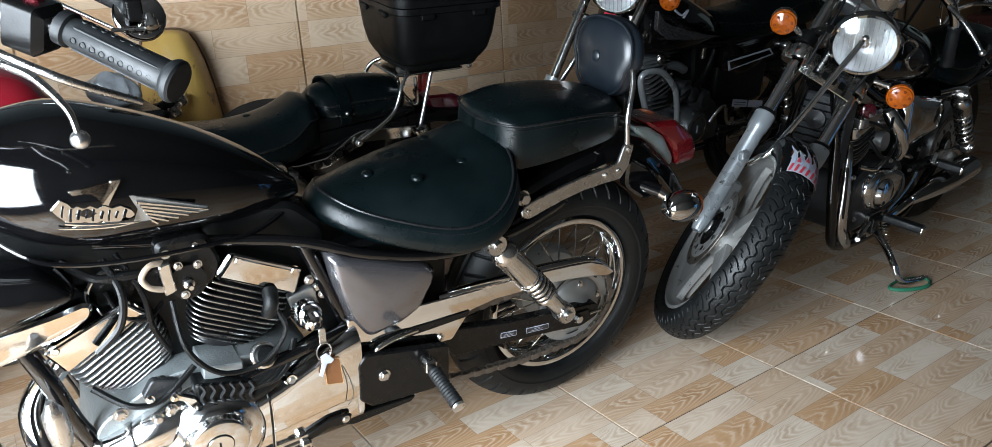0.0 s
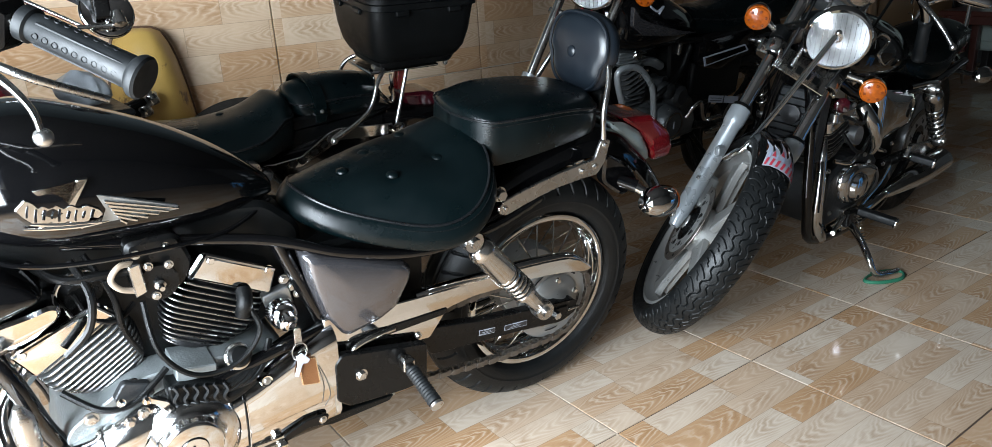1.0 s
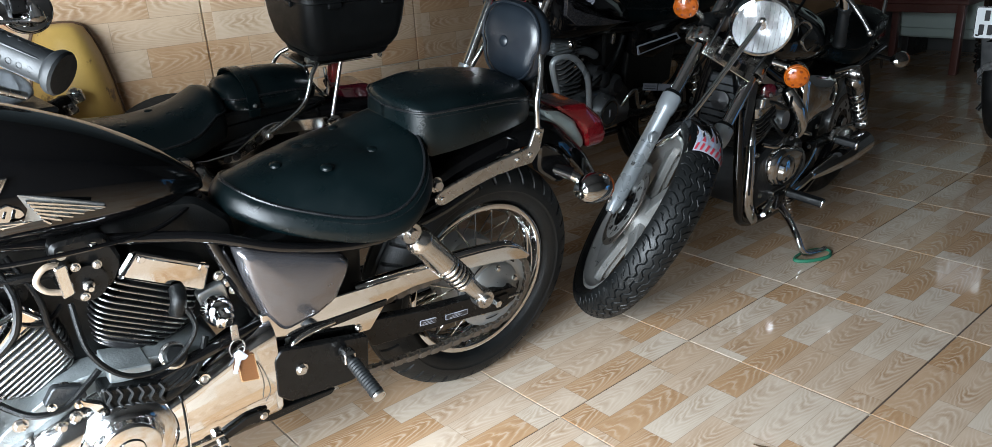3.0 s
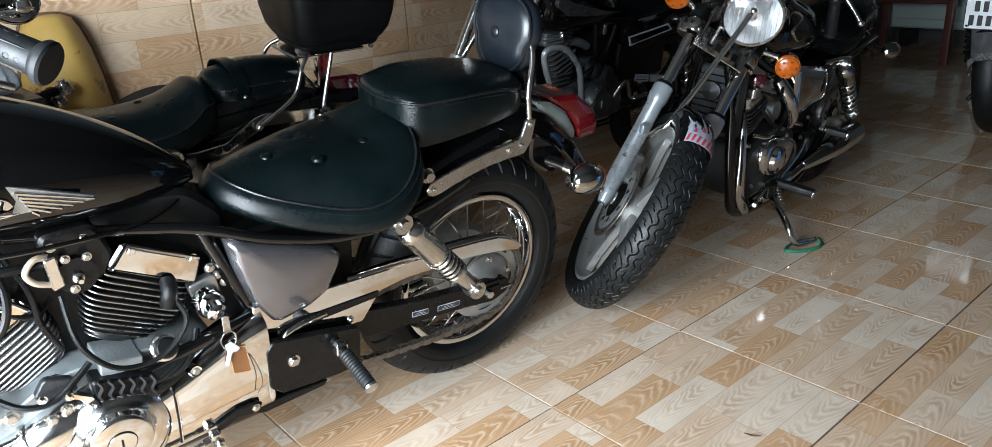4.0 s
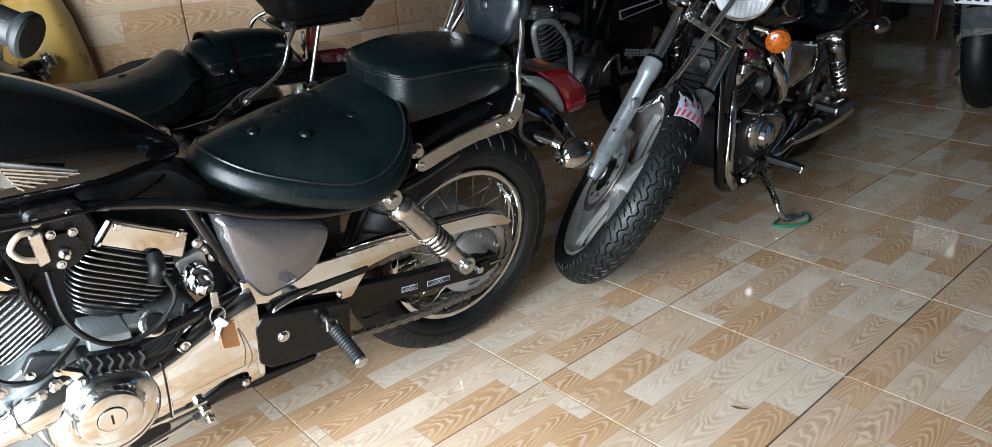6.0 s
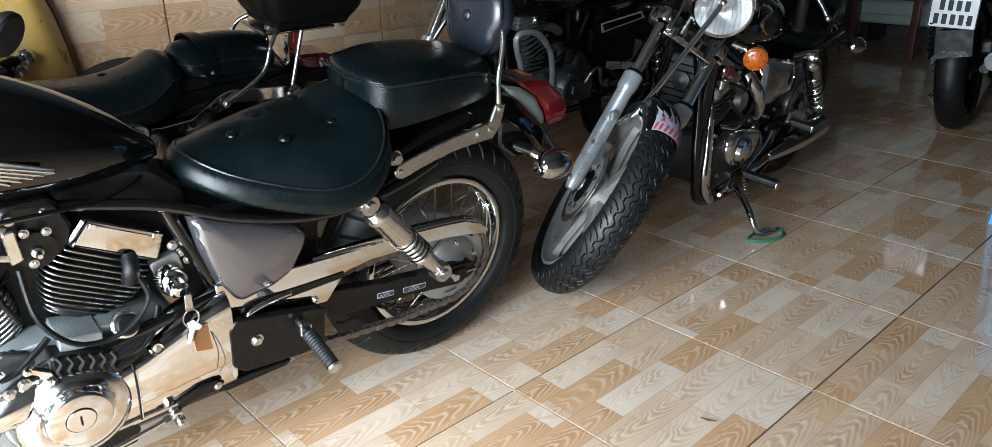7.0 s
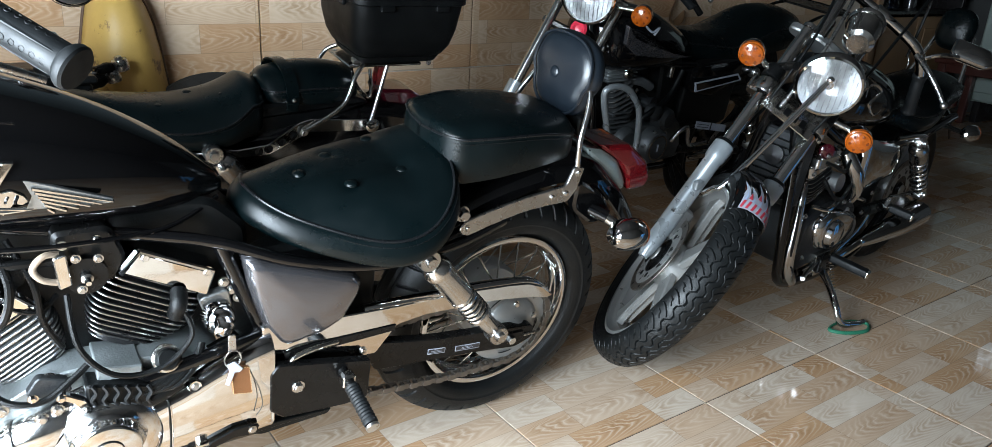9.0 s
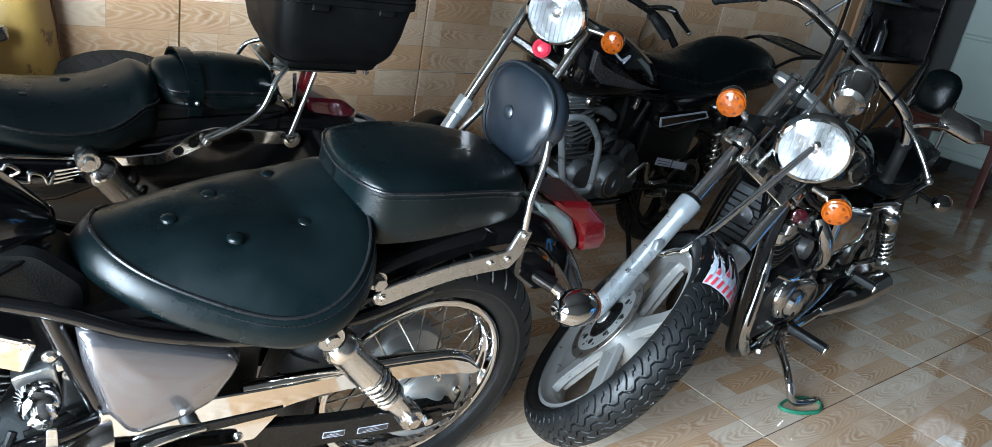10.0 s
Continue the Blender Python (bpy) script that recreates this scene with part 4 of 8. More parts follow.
    part("inspection_cap", lathe([(0.0225, 0.0), (0.0225, 0.0018), (0.0215, 0.0026), (1e-4, 0.0026)], along((0.867, 0.192, 0.343), (0.867, 0.3, 0.343)), 48), M_POLISH, ac)
    part("cap_groove", lathe([(0.0225, 0.0), (0.0240, 0.0), (0.0240, 0.0006), (0.0225, 0.0006)], along((0.867, 0.192, 0.343), (0.867, 0.3, 0.343)), 48), M_BLACKM, ac)
    part("slot", box((0.867, 0.1946, 0.343), (0.0035, 0.001, 0.020), 0.0004), M_BLACKM, ac)
    for u, z in ((0.783, 0.318), (0.812, 0.262), (0.945, 0.290)):
        part("bolt", lathe([(0.0055, 0.010), (0.0085, 0.010), (0.0095, 0.008), (0.0095, -0.02), (1e-4, -0.02), (1e-4, 0.002), (0.0055, 0.002), (0.0055, 0.010)], along((u, 0.136, z), (u, 0.3, z)), 20), M_CHROMED, ac)
    pcv = part("primary_cover", tube([(0.900, 0.105, 0.372), (0.945, 0.120, 0.368), (0.985, 0.122, 0.358), (1.030, 0.112, 0.345), (1.060, 0.10, 0.335)], [0.046, 0.040, 0.032, 0.030, 0.026], 28, 6), M_POLISH, b, "polished tapering neck of the engine cover", 70)
    for k, (u, r) in enumerate(((0.985, 0.036), (1.032, 0.033))):
        part("collar", lathe([(r - 0.006, -0.007), (r, -0.005), (r + 0.001, 0.0), (r, 0.005), (r - 0.006, 0.007)], along((u, 0.122 - 0.010 * k, 0.358 - 0.0135 * k), (u + 0.045, 0.112 - 0.010 * k, 0.345 - 0.0135 * k)), 32), M_CHROMED, pcv)
    for u, z in ((0.948, 0.402), (0.925, 0.412)):
        part("bolt", bolt((u, 0.140, z), (0, 1, 0), 0.0075, 0.008), M_STEEL, pcv)
    sc = part("slotted_cap", lathe([(1e-4, 0.016), (0.012, 0.015), (0.0155, 0.011), (0.0165, 0.0), (1e-4, 0.0)], along((0.861, 0.150, 0.387), (0.861, 0.3, 0.407)), 32), M_CHROME, b, "slotted chrome cap")
    part("slot", box((0.861, 0.1668, 0.387), (0.019, 0.002, 0.0025), 0.0005), M_BLACKM, sc)
    oc = part("oil_filler", lathe([(1e-4, 0.0), (0.024, 0.0), (0.024, 0.012), (0.020, 0.016), (1e-4, 0.016)], along((0.760, 0.120, 0.448), (0.760, 0.20, 0.498)), 28), M_CHROMED, b, "oil filler neck")
    part("oil_cap", lathe([(1e-4, 0.014), (0.015, 0.014), (0.0185, 0.010), (0.0185, 0.0), (1e-4, 0.0)], along((0.760, 0.134, 0.456), (0.760, 0.21, 0.504)), 28), M_BLACKM, oc, "black ribbed oil cap")
    part("case_bracket", plate([(0.945, 0.470), (0.905, 0.455), (0.900, 0.430), (0.935, 0.425), (0.965, 0.440)], 0.112, 0.128, 0.008, 0.002), M_ENGINE, b, "dark cast bracket")
    part("clutch_hose", tube([(1.03, 0.10, 0.47), (0.985, 0.135, 0.44), (0.94, 0.14, 0.435), (0.90, 0.13, 0.455), (0.875, 0.12, 0.47)], 0.0055, 8, 6), M_BLACKM, b)
    part("link_arm", plate([(0.915, 0.447), (0.885, 0.425), (0.878, 0.400), (0.892, 0.402), (0.905, 0.425), (0.925, 0.440)], 0.140, 0.152, 0.004, 0.002), M_CHROME, b, "chrome clutch arm")
    for u, z in ((0.918, 0.440), (0.884, 0.405), (0.955, 0.452)):
        part("bolt", bolt((u, 0.150, z), (0, 1, 0), 0.0055, 0.006), M_CHROME, b)
    # ridged block shaped as the fins' reflection in the polished cover
    cb = part("corrugated_boot", plate([(0.884, 0.452), (0.792, 0.425), (0.792, 0.385), (0.884, 0.408)], 0.10, 0.150, 0.01, 0.004), M_BLACKM, b, "dark ridged block imitating fins mirrored in the cover")
    for k in range(6):
        u0 = 0.876 - 0.016 * k
        part("ridge", tube([(u0, 0.151, 0.449 - 0.0047 * k), (u0 - 0.005, 0.155, 0.437 - 0.0047 * k), (u0 + 0.002, 0.155, 0.425 - 0.0047 * k), (u0 - 0.003, 0.152, 0.412 - 0.0047 * k)], 0.0032, 6, 4), M_RUBBER, cb)
    for u, z in ((0.93, 0.455), (1.0, 0.415), (0.80, 0.425)):
        part("bolt", bolt((u, 0.116, z), (0, 1, 0), 0.009, 0.008), M_STEEL, b)
    # the two cylinders
    fin_cylinder(b, (0.822, 0.460), (0.750, 0.583), 0.092, 0.10, 13, False, M_FIN, 0.071)
    fin_cylinder(b, (0.934, 0.442), (1.003, 0.555), 0.084, 0.10, 13, False, M_FINA, 0.076)
    for quad in ([(0.818, 0.617), (0.787, 0.656), (0.668, 0.590), (0.684, 0.542)], [(0.928, 0.588), (0.953, 0.615), (1.083, 0.559), (1.057, 0.512)]):
        rc = part("rocker_cover", plate(quad, -0.095, 0.104, 0.008, 0.004), M_CHROME, b, "flat polished chrome rocker cover")
        mid = [sum(p[k] for p in quad) / 4 for k in (0, 1)]
        top = [(mid[0] + (u - mid[0]) * 0.93, mid[1] + (z - mid[1]) * 0.9) for u, z in quad]
        part("cover_rib", tube([(top[0][0], 0.105, top[0][1]), (top[1][0], 0.106, top[1][1]), (top[2][0], 0.105, top[2][1])], 0.0045, 8, 1), M_CHROME, rc)
        for i in (1, 2):
            part("bolt", bolt((mid[0] + (quad[i][0] - mid[0]) * 0.78, 0.104, mid[1] + (quad[i][1] - mid[1]) * 0.7), (0, 1, 0), 0.007, 0.006), M_CHROME, rc)
    part("spark_plug_cap", tube([(0.73, 0.105, 0.565), (0.735, 0.125, 0.555), (0.74, 0.12, 0.53)], 0.014, 12, 4), M_BLACKM, b)
    part("plug_lead", tube([(0.735, 0.125, 0.555), (0.72, 0.14, 0.50), (0.77, 0.15, 0.455), (0.84, 0.15, 0.46), (0.885, 0.14, 0.52), (0.89, 0.11, 0.60)], 0.0048, 8, 6), M_BLACKM, b, "black plug lead")
    part("carburettor", lathe([(1e-4, -0.05), (0.03, -0.05), (0.034, -0.02), (0.028, 0.0), (0.034, 0.02), (0.03, 0.06), (1e-4, 0.06)], along((0.86, 0.05, 0.622), (0.86, 0.2, 0.63)), 24), M_BLACKS, b, "cast carburettor between the cylinders")
    part("carburettor_bracket", plate([(0.902, 0.668), (0.884, 0.672), (0.880, 0.618), (0.898, 0.612)], 0.10, 0.118, 0.004), M_CHROMED, b)
    part("choke_plate", plate([(0.882, 0.640), (0.872, 0.648), (0.850, 0.640), (0.838, 0.618), (0.848, 0.604), (0.870, 0.604), (0.880, 0.616)], 0.10, 0.108, 0.004, 0.002), M_CHROMED, b, "small cast linkage plate")
    part("choke_shaft", lathe([(1e-4, 0), (0.009, 0), (0.009, 0.008), (0.005, 0.010), (0.004, 0.022), (1e-4, 0.022)], along((0.860, 0.108, 0.624), (0.860, 0.2, 0.624)), 16), M_CHROMED, b)
    part("fuel_hose", tube([(0.888, 0.10, 0.664), (0.912, 0.112, 0.672), (0.928, 0.116, 0.655), (0.918, 0.116, 0.635), (0.895, 0.11, 0.622)], 0.0050, 10, 6), surf_hose, b, "pale fuel hose")
    for u, z in ((0.887, 0.685), (0.842, 0.688), (0.872, 0.66), (0.842, 0.655), (0.868, 0.605)):
        part("bolt", bolt((u, 0.112, z), (0, 1, 0), 0.0055, 0.005), M_STEEL, b)
    part("carburettor_body", plate([(0.90, 0.70), (0.82, 0.70), (0.80, 0.64), (0.82, 0.60), (0.90, 0.61)], -0.02, 0.10, 0.015, 0.006), M_BLACKS, b)
    part("regulator", plate([(0.864, 0.47), (0.798, 0.456), (0.8, 0.434), (0.866, 0.442)], 0.06, 0.135, 0.003, 0.002), M_CASE, b, "grey ribbed regulator box")
    for k in range(4):
        part("wire_loom", tube([(0.86 - 0.01 * k, 0.125, 0.40), (0.82 - 0.02 * k, 0.145, 0.405), (0.76 - 0.012 * k, 0.14, 0.425), (0.70, 0.12, 0.44 + 0.008 * k)], 0.006, 8, 5), M_BLACKM, b)
    part("breather_hose", tube([(0.86, 0.10, 0.39), (0.80, 0.135, 0.385), (0.74, 0.13, 0.40)], [0.012, 0.016, 0.012], 12, 6), M_BLACKM, b)
    # ignition lock, key and wooden tag
    lock = part("ignition_lock", lathe([(1e-4, 0.05), (0.010, 0.05), (0.012, 0.047), (0.014, 0.045), (0.017, 0.043), (0.019, 0.032), (0.024, 0.028), (0.027, 0.016), (0.027, 0.0), (1e-4, 0.0)], along((0.672, 0.105, 0.508), (0.662, 0.30, 0.47)), 32), M_CHROME, b, "chromed ignition lock")
    part("lock_bracket", plate([(0.70, 0.54), (0.65, 0.55), (0.64, 0.49), (0.68, 0.47)], 0.085, 0.105, 0.008), M_ALU, b)
    part("key", plate([(0.668, 0.496), (0.656, 0.496), (0.655, 0.462), (0.669, 0.462)], 0.160, 0.163, 0.004, 0.0005), M_STEEL, lock)
    part("key_ring", tube([(0.662 + 0.014 * math.cos(a), 0.164, 0.447 + 0.018 * math.sin(a)) for a in (2 * math.pi * k / 16 for k in range(16))], 0.0012, 6, 1, True), M_STEEL, lock)
    quad = [(0.669, 0.437), (0.636, 0.430), (0.631, 0.369), (0.665, 0.377)]
    tag = part("key_tag", plate(quad, 0.166, 0.1725, 0.004, 0.0015), M_TAG, lock, "brown leather key tag with stitched edges")
    for (u0, z0), (u1, z1) in zip(quad, quad[1:] + quad[:1]):
        count = round(math.hypot(u1 - u0, z1 - z0) / 0.0056)
        for k in range(count):
            f0, f1 = (k + 0.2) / count, (k + 0.75) / count
            mu, mz = 0.650, 0.403
            end = lambda f: (mu + 0.93 * (u0 + (u1 - u0) * f - mu), 0.1728, mz + 0.955 * (z0 + (z1 - z0) * f - mz))
            part("stitch", tube([end(f0), end(f1)], 0.0009, 5, 1), M_STITCH, tag)
    part("keys", plate([(0.674, 0.448), (0.663, 0.452), (0.649, 0.434), (0.655, 0.428), (0.663, 0.430), (0.673, 0.404), (0.679, 0.408), (0.672, 0.432)], 0.176, 0.179, 0.001, 0.0005), M_STICKER, lock, "bright cut key")
    for k in range(3):
        part("bolt", bolt((0.655 - 0.012 * k, 0.095, 0.56 - 0.018 * k), (0, 1, 0), 0.007), M_STEEL, b)
    # side cover in grey metallic
    part("side_cover", puff(rounded([(0.627, 0.61), (0.613, 0.615), (0.524, 0.583), (0.425, 0.544), (0.407, 0.523), (0.413, 0.5), (0.443, 0.448), (0.485, 0.427), (0.553, 0.415), (0.567, 0.424), (0.597, 0.472), (0.62, 0.555)], 0.012), 0.085, 0.145), M_GREYMET, b, "grey metallic side cover", 70)
    # frame
    for v in (1, -1):
        part("frame_rail", tube([(0.98, v * 0.05, 0.70), (0.70, v * 0.10, 0.655), (0.55, v * 0.125, 0.598), (0.38, v * 0.125, 0.553), (0.22, v * 0.125, 0.565), (0.10, v * 0.12, 0.60)], 0.0105, 12, 5), M_BLACK, b)
        part("frame_post", tube([(0.66, v * 0.09, 0.635), (0.63, v * 0.10, 0.55), (0.585, v * 0.105, 0.43)], 0.013, 12, 5), M_BLACK, b)
        part("down_tube", tube([(1.17, v * 0.03, 0.74), (1.09, v * 0.095, 0.52), (1.052, v * 0.10, 0.38), (0.97, v * 0.10, 0.235), (0.60, v * 0.10, 0.22)], 0.015, 12, 6), M_BLACK, b)
    part("lower_rail", tube([(0.60, 0.115, 0.450), (0.666, 0.13, 0.446), (0.807, 0.13, 0.418), (0.85, 0.12, 0.40)], 0.012, 12, 4), M_BLACK, b)
    # opaque block added as the dark under the tank, closing see-through gaps
    part("airbox", plate([(1.14, 0.76), (0.66, 0.70), (0.60, 0.64), (0.60, 0.50), (0.72, 0.44), (0.86, 0.42), (1.04, 0.45), (1.12, 0.60)], -0.055, 0.055, 0.02, 0.01), M_BLACKM, b, "black filler block between the cylinders")
    for pts, r in (([(0.975, 0.09, 0.690), (0.960, 0.118, 0.640), (0.972, 0.124, 0.585), (1.010, 0.118, 0.545)], 0.0065), ([(0.955, 0.08, 0.690), (0.930, 0.108, 0.625), (0.925, 0.112, 0.560), (0.905, 0.100, 0.500)], 0.0050), ([(1.03, 0.07, 0.69), (0.99, 0.10, 0.665), (0.94, 0.108, 0.662), (0.90, 0.10, 0.655)], 0.0075), ([(0.90, 0.09, 0.59), (0.93, 0.105, 0.575), (0.965, 0.10, 0.590), (0.98, 0.085, 0.63)], 0.0042)):
        part("hose", tube(pts, r, 9, 6), M_BLACKS, b)
    part("intake_duct", lathe([(1e-4, -0.03), (0.030, -0.03), (0.034, -0.01), (0.028, 0.006), (0.034, 0.018), (0.030, 0.034), (1e-4, 0.034)], along((0.975, 0.045, 0.625), (0.94, 0.16, 0.60)), 28), M_BLACKS, b, "black rubber intake duct")
    part("hose_clip", lathe([(0.034, -0.004), (0.0365, -0.003), (0.0365, 0.003), (0.034, 0.004)], along((0.971, 0.058, 0.622), (0.94, 0.16, 0.60)), 28), M_STEEL, b, "bright hose clip")
    part("battery_box", box((0.50, 0, 0.50), (0.28, 0.16, 0.20), 0.01), M_BLACKM, b)
    # chrome fork crown side: header pipe and horn
    part("exhaust_pipe", tube([(1.06, 0.02, 0.49), (1.12, 0.06, 0.43), (1.10, 0.10, 0.32), (1.02, 0.08, 0.20), (0.7, -0.10, 0.17), (0.0, -0.14, 0.18)], 0.021, 16, 7), M_CHROME, b, "chrome exhaust pipe")
    part("horn", lathe([(1e-4, -0.03), (0.016, -0.03), (0.018, -0.01), (0.017, 0.035), (0.012, 0.045), (0.006, 0.06), (1e-4, 0.06)], along((1.088, 0.15, 0.45), (1.090, 0.16, 0.52)), 24), M_STEEL, b, "small bright steel cylinder")
    part("air_cleaner", puff(rounded([(1.014, 0.66), (1.048, 0.647), (1.084, 0.637), (1.21, 0.611), (1.21, 0.733), (1.059, 0.707), (1.031, 0.683)], 0.012), 0.07, 0.15), M_BLACK, b, "black teardrop air cleaner cover", 70)
    part("mount_plate", plate([(1.015, 0.64), (1.002, 0.633), (1.004, 0.61), (1.041, 0.58), (1.078, 0.566), (1.21, 0.5339999999999999), (1.21, 0.607), (1.048, 0.631)], 0.05, 0.112, 0.012, 0.006).at(Matrix(((1, 0, 0, 0), (0, 1, 0.30, -0.18), (0, 0, 1, 0), (0, 0, 0, 1)))), M_CHROME, b, "polished chrome air cleaner backing plate")
    # tank with a winged badge
    t = tank(b, [(0.635, 0.020, 0.722, 0.694), (0.70, 0.060, 0.782, 0.680), (0.80, 0.100, 0.846, 0.684), (0.92, 0.130, 0.897, 0.694), (0.99, 0.139, 0.914, 0.704), (1.055, 0.124, 0.910, 0.725), (1.11, 0.088, 0.894, 0.76), (1.145, 0.03, 0.865, 0.80)], M_BLACK, "gloss black teardrop fuel tank")
    part("tank_seam", tube([(0.645, 0.03, 0.69), (0.74, 0.088, 0.677), (0.89, 0.128, 0.694), (1.01, 0.130, 0.710), (1.075, 0.112, 0.735), (1.14, 0.05, 0.79)], 0.004, 8, 6), M_BLACK, t)
    badge = part("badge", tube([(1.022, 0.136, 0.776), (0.99, 0.1385, 0.770), (0.95, 0.138, 0.764), (0.915, 0.136, 0.762)], [0.001, 0.003, 0.0035, 0.001], 8, 5), M_CHROMED, t, "chrome winged scroll badge on the tank")
    part("scroll", plate([(1.026, 0.806), (1.012, 0.819), (1.003, 0.812), (0.998, 0.803), (0.992, 0.806), (0.985, 0.800), (0.976, 0.803), (0.968, 0.796), (0.958, 0.799), (0.949, 0.792), (0.938, 0.794), (0.924, 0.784), (0.920, 0.775), (0.928, 0.770), (0.937, 0.774), (0.943, 0.766), (0.952, 0.757), (0.957, 0.765), (0.966, 0.775), (0.976, 0.771), (0.988, 0.779), (0.998, 0.772), (1.008, 0.780), (1.018, 0.792)], 0.129, 0.1385, 0.002, 0.001), M_CHROMED, badge, "pierced chrome scrollwork")
    for k, (u, z, tall) in enumerate(((1.012, 0.801, 0.016), (1.003, 0.793, 0.018), (0.993, 0.792, 0.013), (0.983, 0.790, 0.011), (0.975, 0.787, 0.017), (0.964, 0.785, 0.010), (0.955, 0.782, 0.015), (0.945, 0.781, 0.009), (0.934, 0.780, 0.011))):
        part("piercing", tube([(u - 0.0022, 0.1388, z + tall / 2), (u + 0.0006, 0.139, z), (u + 0.0022, 0.1388, z - tall / 2)], 0.0015 + 0.0004 * (k % 3), 6, 3), M_BLACK, badge)
    part("crest", plate([(1.000, 0.828), (0.968, 0.770), (0.930, 0.832), (0.944, 0.833), (0.968, 0.792), (0.985, 0.829)], 0.128, 0.1365, 0.001, 0.001), M_CHROMED, badge)
    part("wing", plate([(0.930, 0.806), (0.815, 0.7595), (0.819, 0.753), (0.935, 0.758)], 0.121, 0.129, 0.001, 0.001), M_ALU, badge, "dull metal wing")
    part("underline", tube([(1.012, 0.136, 0.782), (0.975, 0.138, 0.772), (0.925, 0.137, 0.764)], 0.0030, 8, 4), M_CHROMED, badge)
    for k in range(6):
        z0 = 0.790 - 0.0065 * k
        part("feather", plate([(0.915 - 0.003 * k, z0 + 0.0026), (0.815 + 0.015 * k, 0.757 - 0.0012 * k), (0.817 + 0.015 * k, 0.7545 - 0.0014 * k), (0.915 - 0.003 * k, z0 - 0.0026)], 0.125, 0.133, 0, 0.0008), M_CHROMED, badge)
    # seats
    waves = (0.1812, 0.0147, 0.0029, -0.0225, -0.0056, -0.0027)
    plan = lambda a: 0.4047 if a is None else sum(c * math.cos(k * a) for k, c in enumerate(waves))
    height = lambda u, v: 0.6994 - 0.1886 * (u - 0.43) + 0.7065 * (u - 0.43) ** 2 + 1.256 * (u - 0.43) ** 3 - 2.373 * v * v
    top = lambda u: float(np.interp(u, (0.235, 0.265, 0.32, 0.43, 0.50, 0.55, 0.594), (0.757, 0.738, 0.720, 0.717, 0.713, 0.707, 0.698)))
    saddle(b, "rider_seat", plan, height, top, 0.048, "black tufted leather rider seat", [(0.425, 0.083), (0.316, 0.065), (0.319, -0.087), (0.497, 0.018), (0.427, -0.035)], M_LEATHER)
    part("seat_stud", ball((0.285, 0.155, 0.588), 0.006), M_STEEL, b)
    seat(b, "pillion_seat", [(0.205, 0.112, 0.803, 0.782, 0.690), (0.14, 0.124, 0.810, 0.785, 0.698), (0.04, 0.122, 0.806, 0.782, 0.708), (-0.035, 0.112, 0.795, 0.772, 0.715)], "black leather pillion pad", M_LEATHER, (), 20, 5.0)
    # rear fender, stays, backrest
    fender(b, [(0.26, 0.58), (0.15, 0.648), (0.02, 0.692), (-0.09, 0.702), (-0.18, 0.68), (-0.24, 0.635), (-0.30, 0.575), (-0.345, 0.515)], 0.088, 0.055, M_BLACK, "rear_fender", label="deep black rear fender")
    part("fender_flap", plate([(-0.10, 0.655), (-0.19, 0.60), (-0.225, 0.545), (-0.17, 0.53), (-0.10, 0.58)], 0.07, 0.10, 0.02, 0.006), M_BLACK, b)
    for v in (1, -1):
        st = part("fender_stay", plate([(0.200, 0.619), (0.213, 0.607), (0.211, 0.592), (0.196, 0.584), (0.178, 0.588), (0.145, 0.598), (0.10, 0.609), (0.06, 0.617), (0.0, 0.622), (-0.05, 0.624), (-0.07, 0.650), (-0.08, 0.70), (-0.052, 0.705), (-0.038, 0.664), (0.01, 0.657), (0.06, 0.651), (0.126, 0.638), (0.172, 0.627)], v * 0.124, v * 0.132, 0.007, 0.002), M_STEEL, b, "polished steel fender stay")
        for u, z in ((0.196, 0.602), (-0.005, 0.642), (-0.042, 0.645), (-0.064, 0.69)):
            part("bolt", bolt((u, v * 0.132, z), (0, v, 0), 0.0055, 0.0045), M_CHROMED, st)
        part("sissy_bar", tube([(-0.065, v * 0.126, 0.69), (-0.06, v * 0.122, 0.76), (-0.085, v * 0.10, 0.83), (-0.10, v * 0.06, 0.90)], 0.0065, 10, 5), M_CHROMED, b)
        shock(b, (0.292, 0.565), (0.096, 0.336), v * 0.150, ratio=0.44, low=0.72)
    part("bolt", bolt((0.215, 0.135, 0.64), (0, 1, 0), 0.012, 0.014), M_STEEL, b)
    oval = [(0.1 * math.copysign(abs(math.cos(a)) ** 0.75, math.cos(a)) * (1 - 0.12 * (math.sin(a) < 0)), 0.086 * math.copysign(abs(math.sin(a)) ** 0.75, math.sin(a))) for a in (2 * math.pi * k / 40 for k in range(40))]
    bm_ = pose(-0.098, 0, 0.862, 0, 84, 0) @ pose(0, 0, 0, 0, 0, 90)
    br = part("backrest", prism(oval, 0.05, bm_ @ Matrix.Translation((0, 0, -0.025)), 0.016, 0.012), M_PAD, b, "small buttoned leather backrest", 60)
    part("button", lathe([(0.013, 0), (0.0125, 0.004), (0.008, 0.007), (1e-4, 0.008)], bm_ @ Matrix.Translation((0, 0, 0.035)), 20), M_PAD, br)
    part("piping", tube([bm_ @ V((x * 0.95, y * 0.95, 0.021)) for x, y in oval], 0.0035, 6, 1, True), M_PAD, br)
    part("fringe", box((-0.11, 0, 0.765), (0.03, 0.14, 0.05), 0.008), M_BLACKM, b)
    # tail lamp and rear signals
    tl = part("tail_lamp", plate([(-0.155, 0.700), (-0.205, 0.690), (-0.262, 0.655), (-0.300, 0.600), (-0.300, 0.578), (-0.262, 0.580), (-0.20, 0.63)], -0.048, 0.048, 0.012, 0.006, 0.006), M_WHITEL, b, "tail lamp with a pale housing")
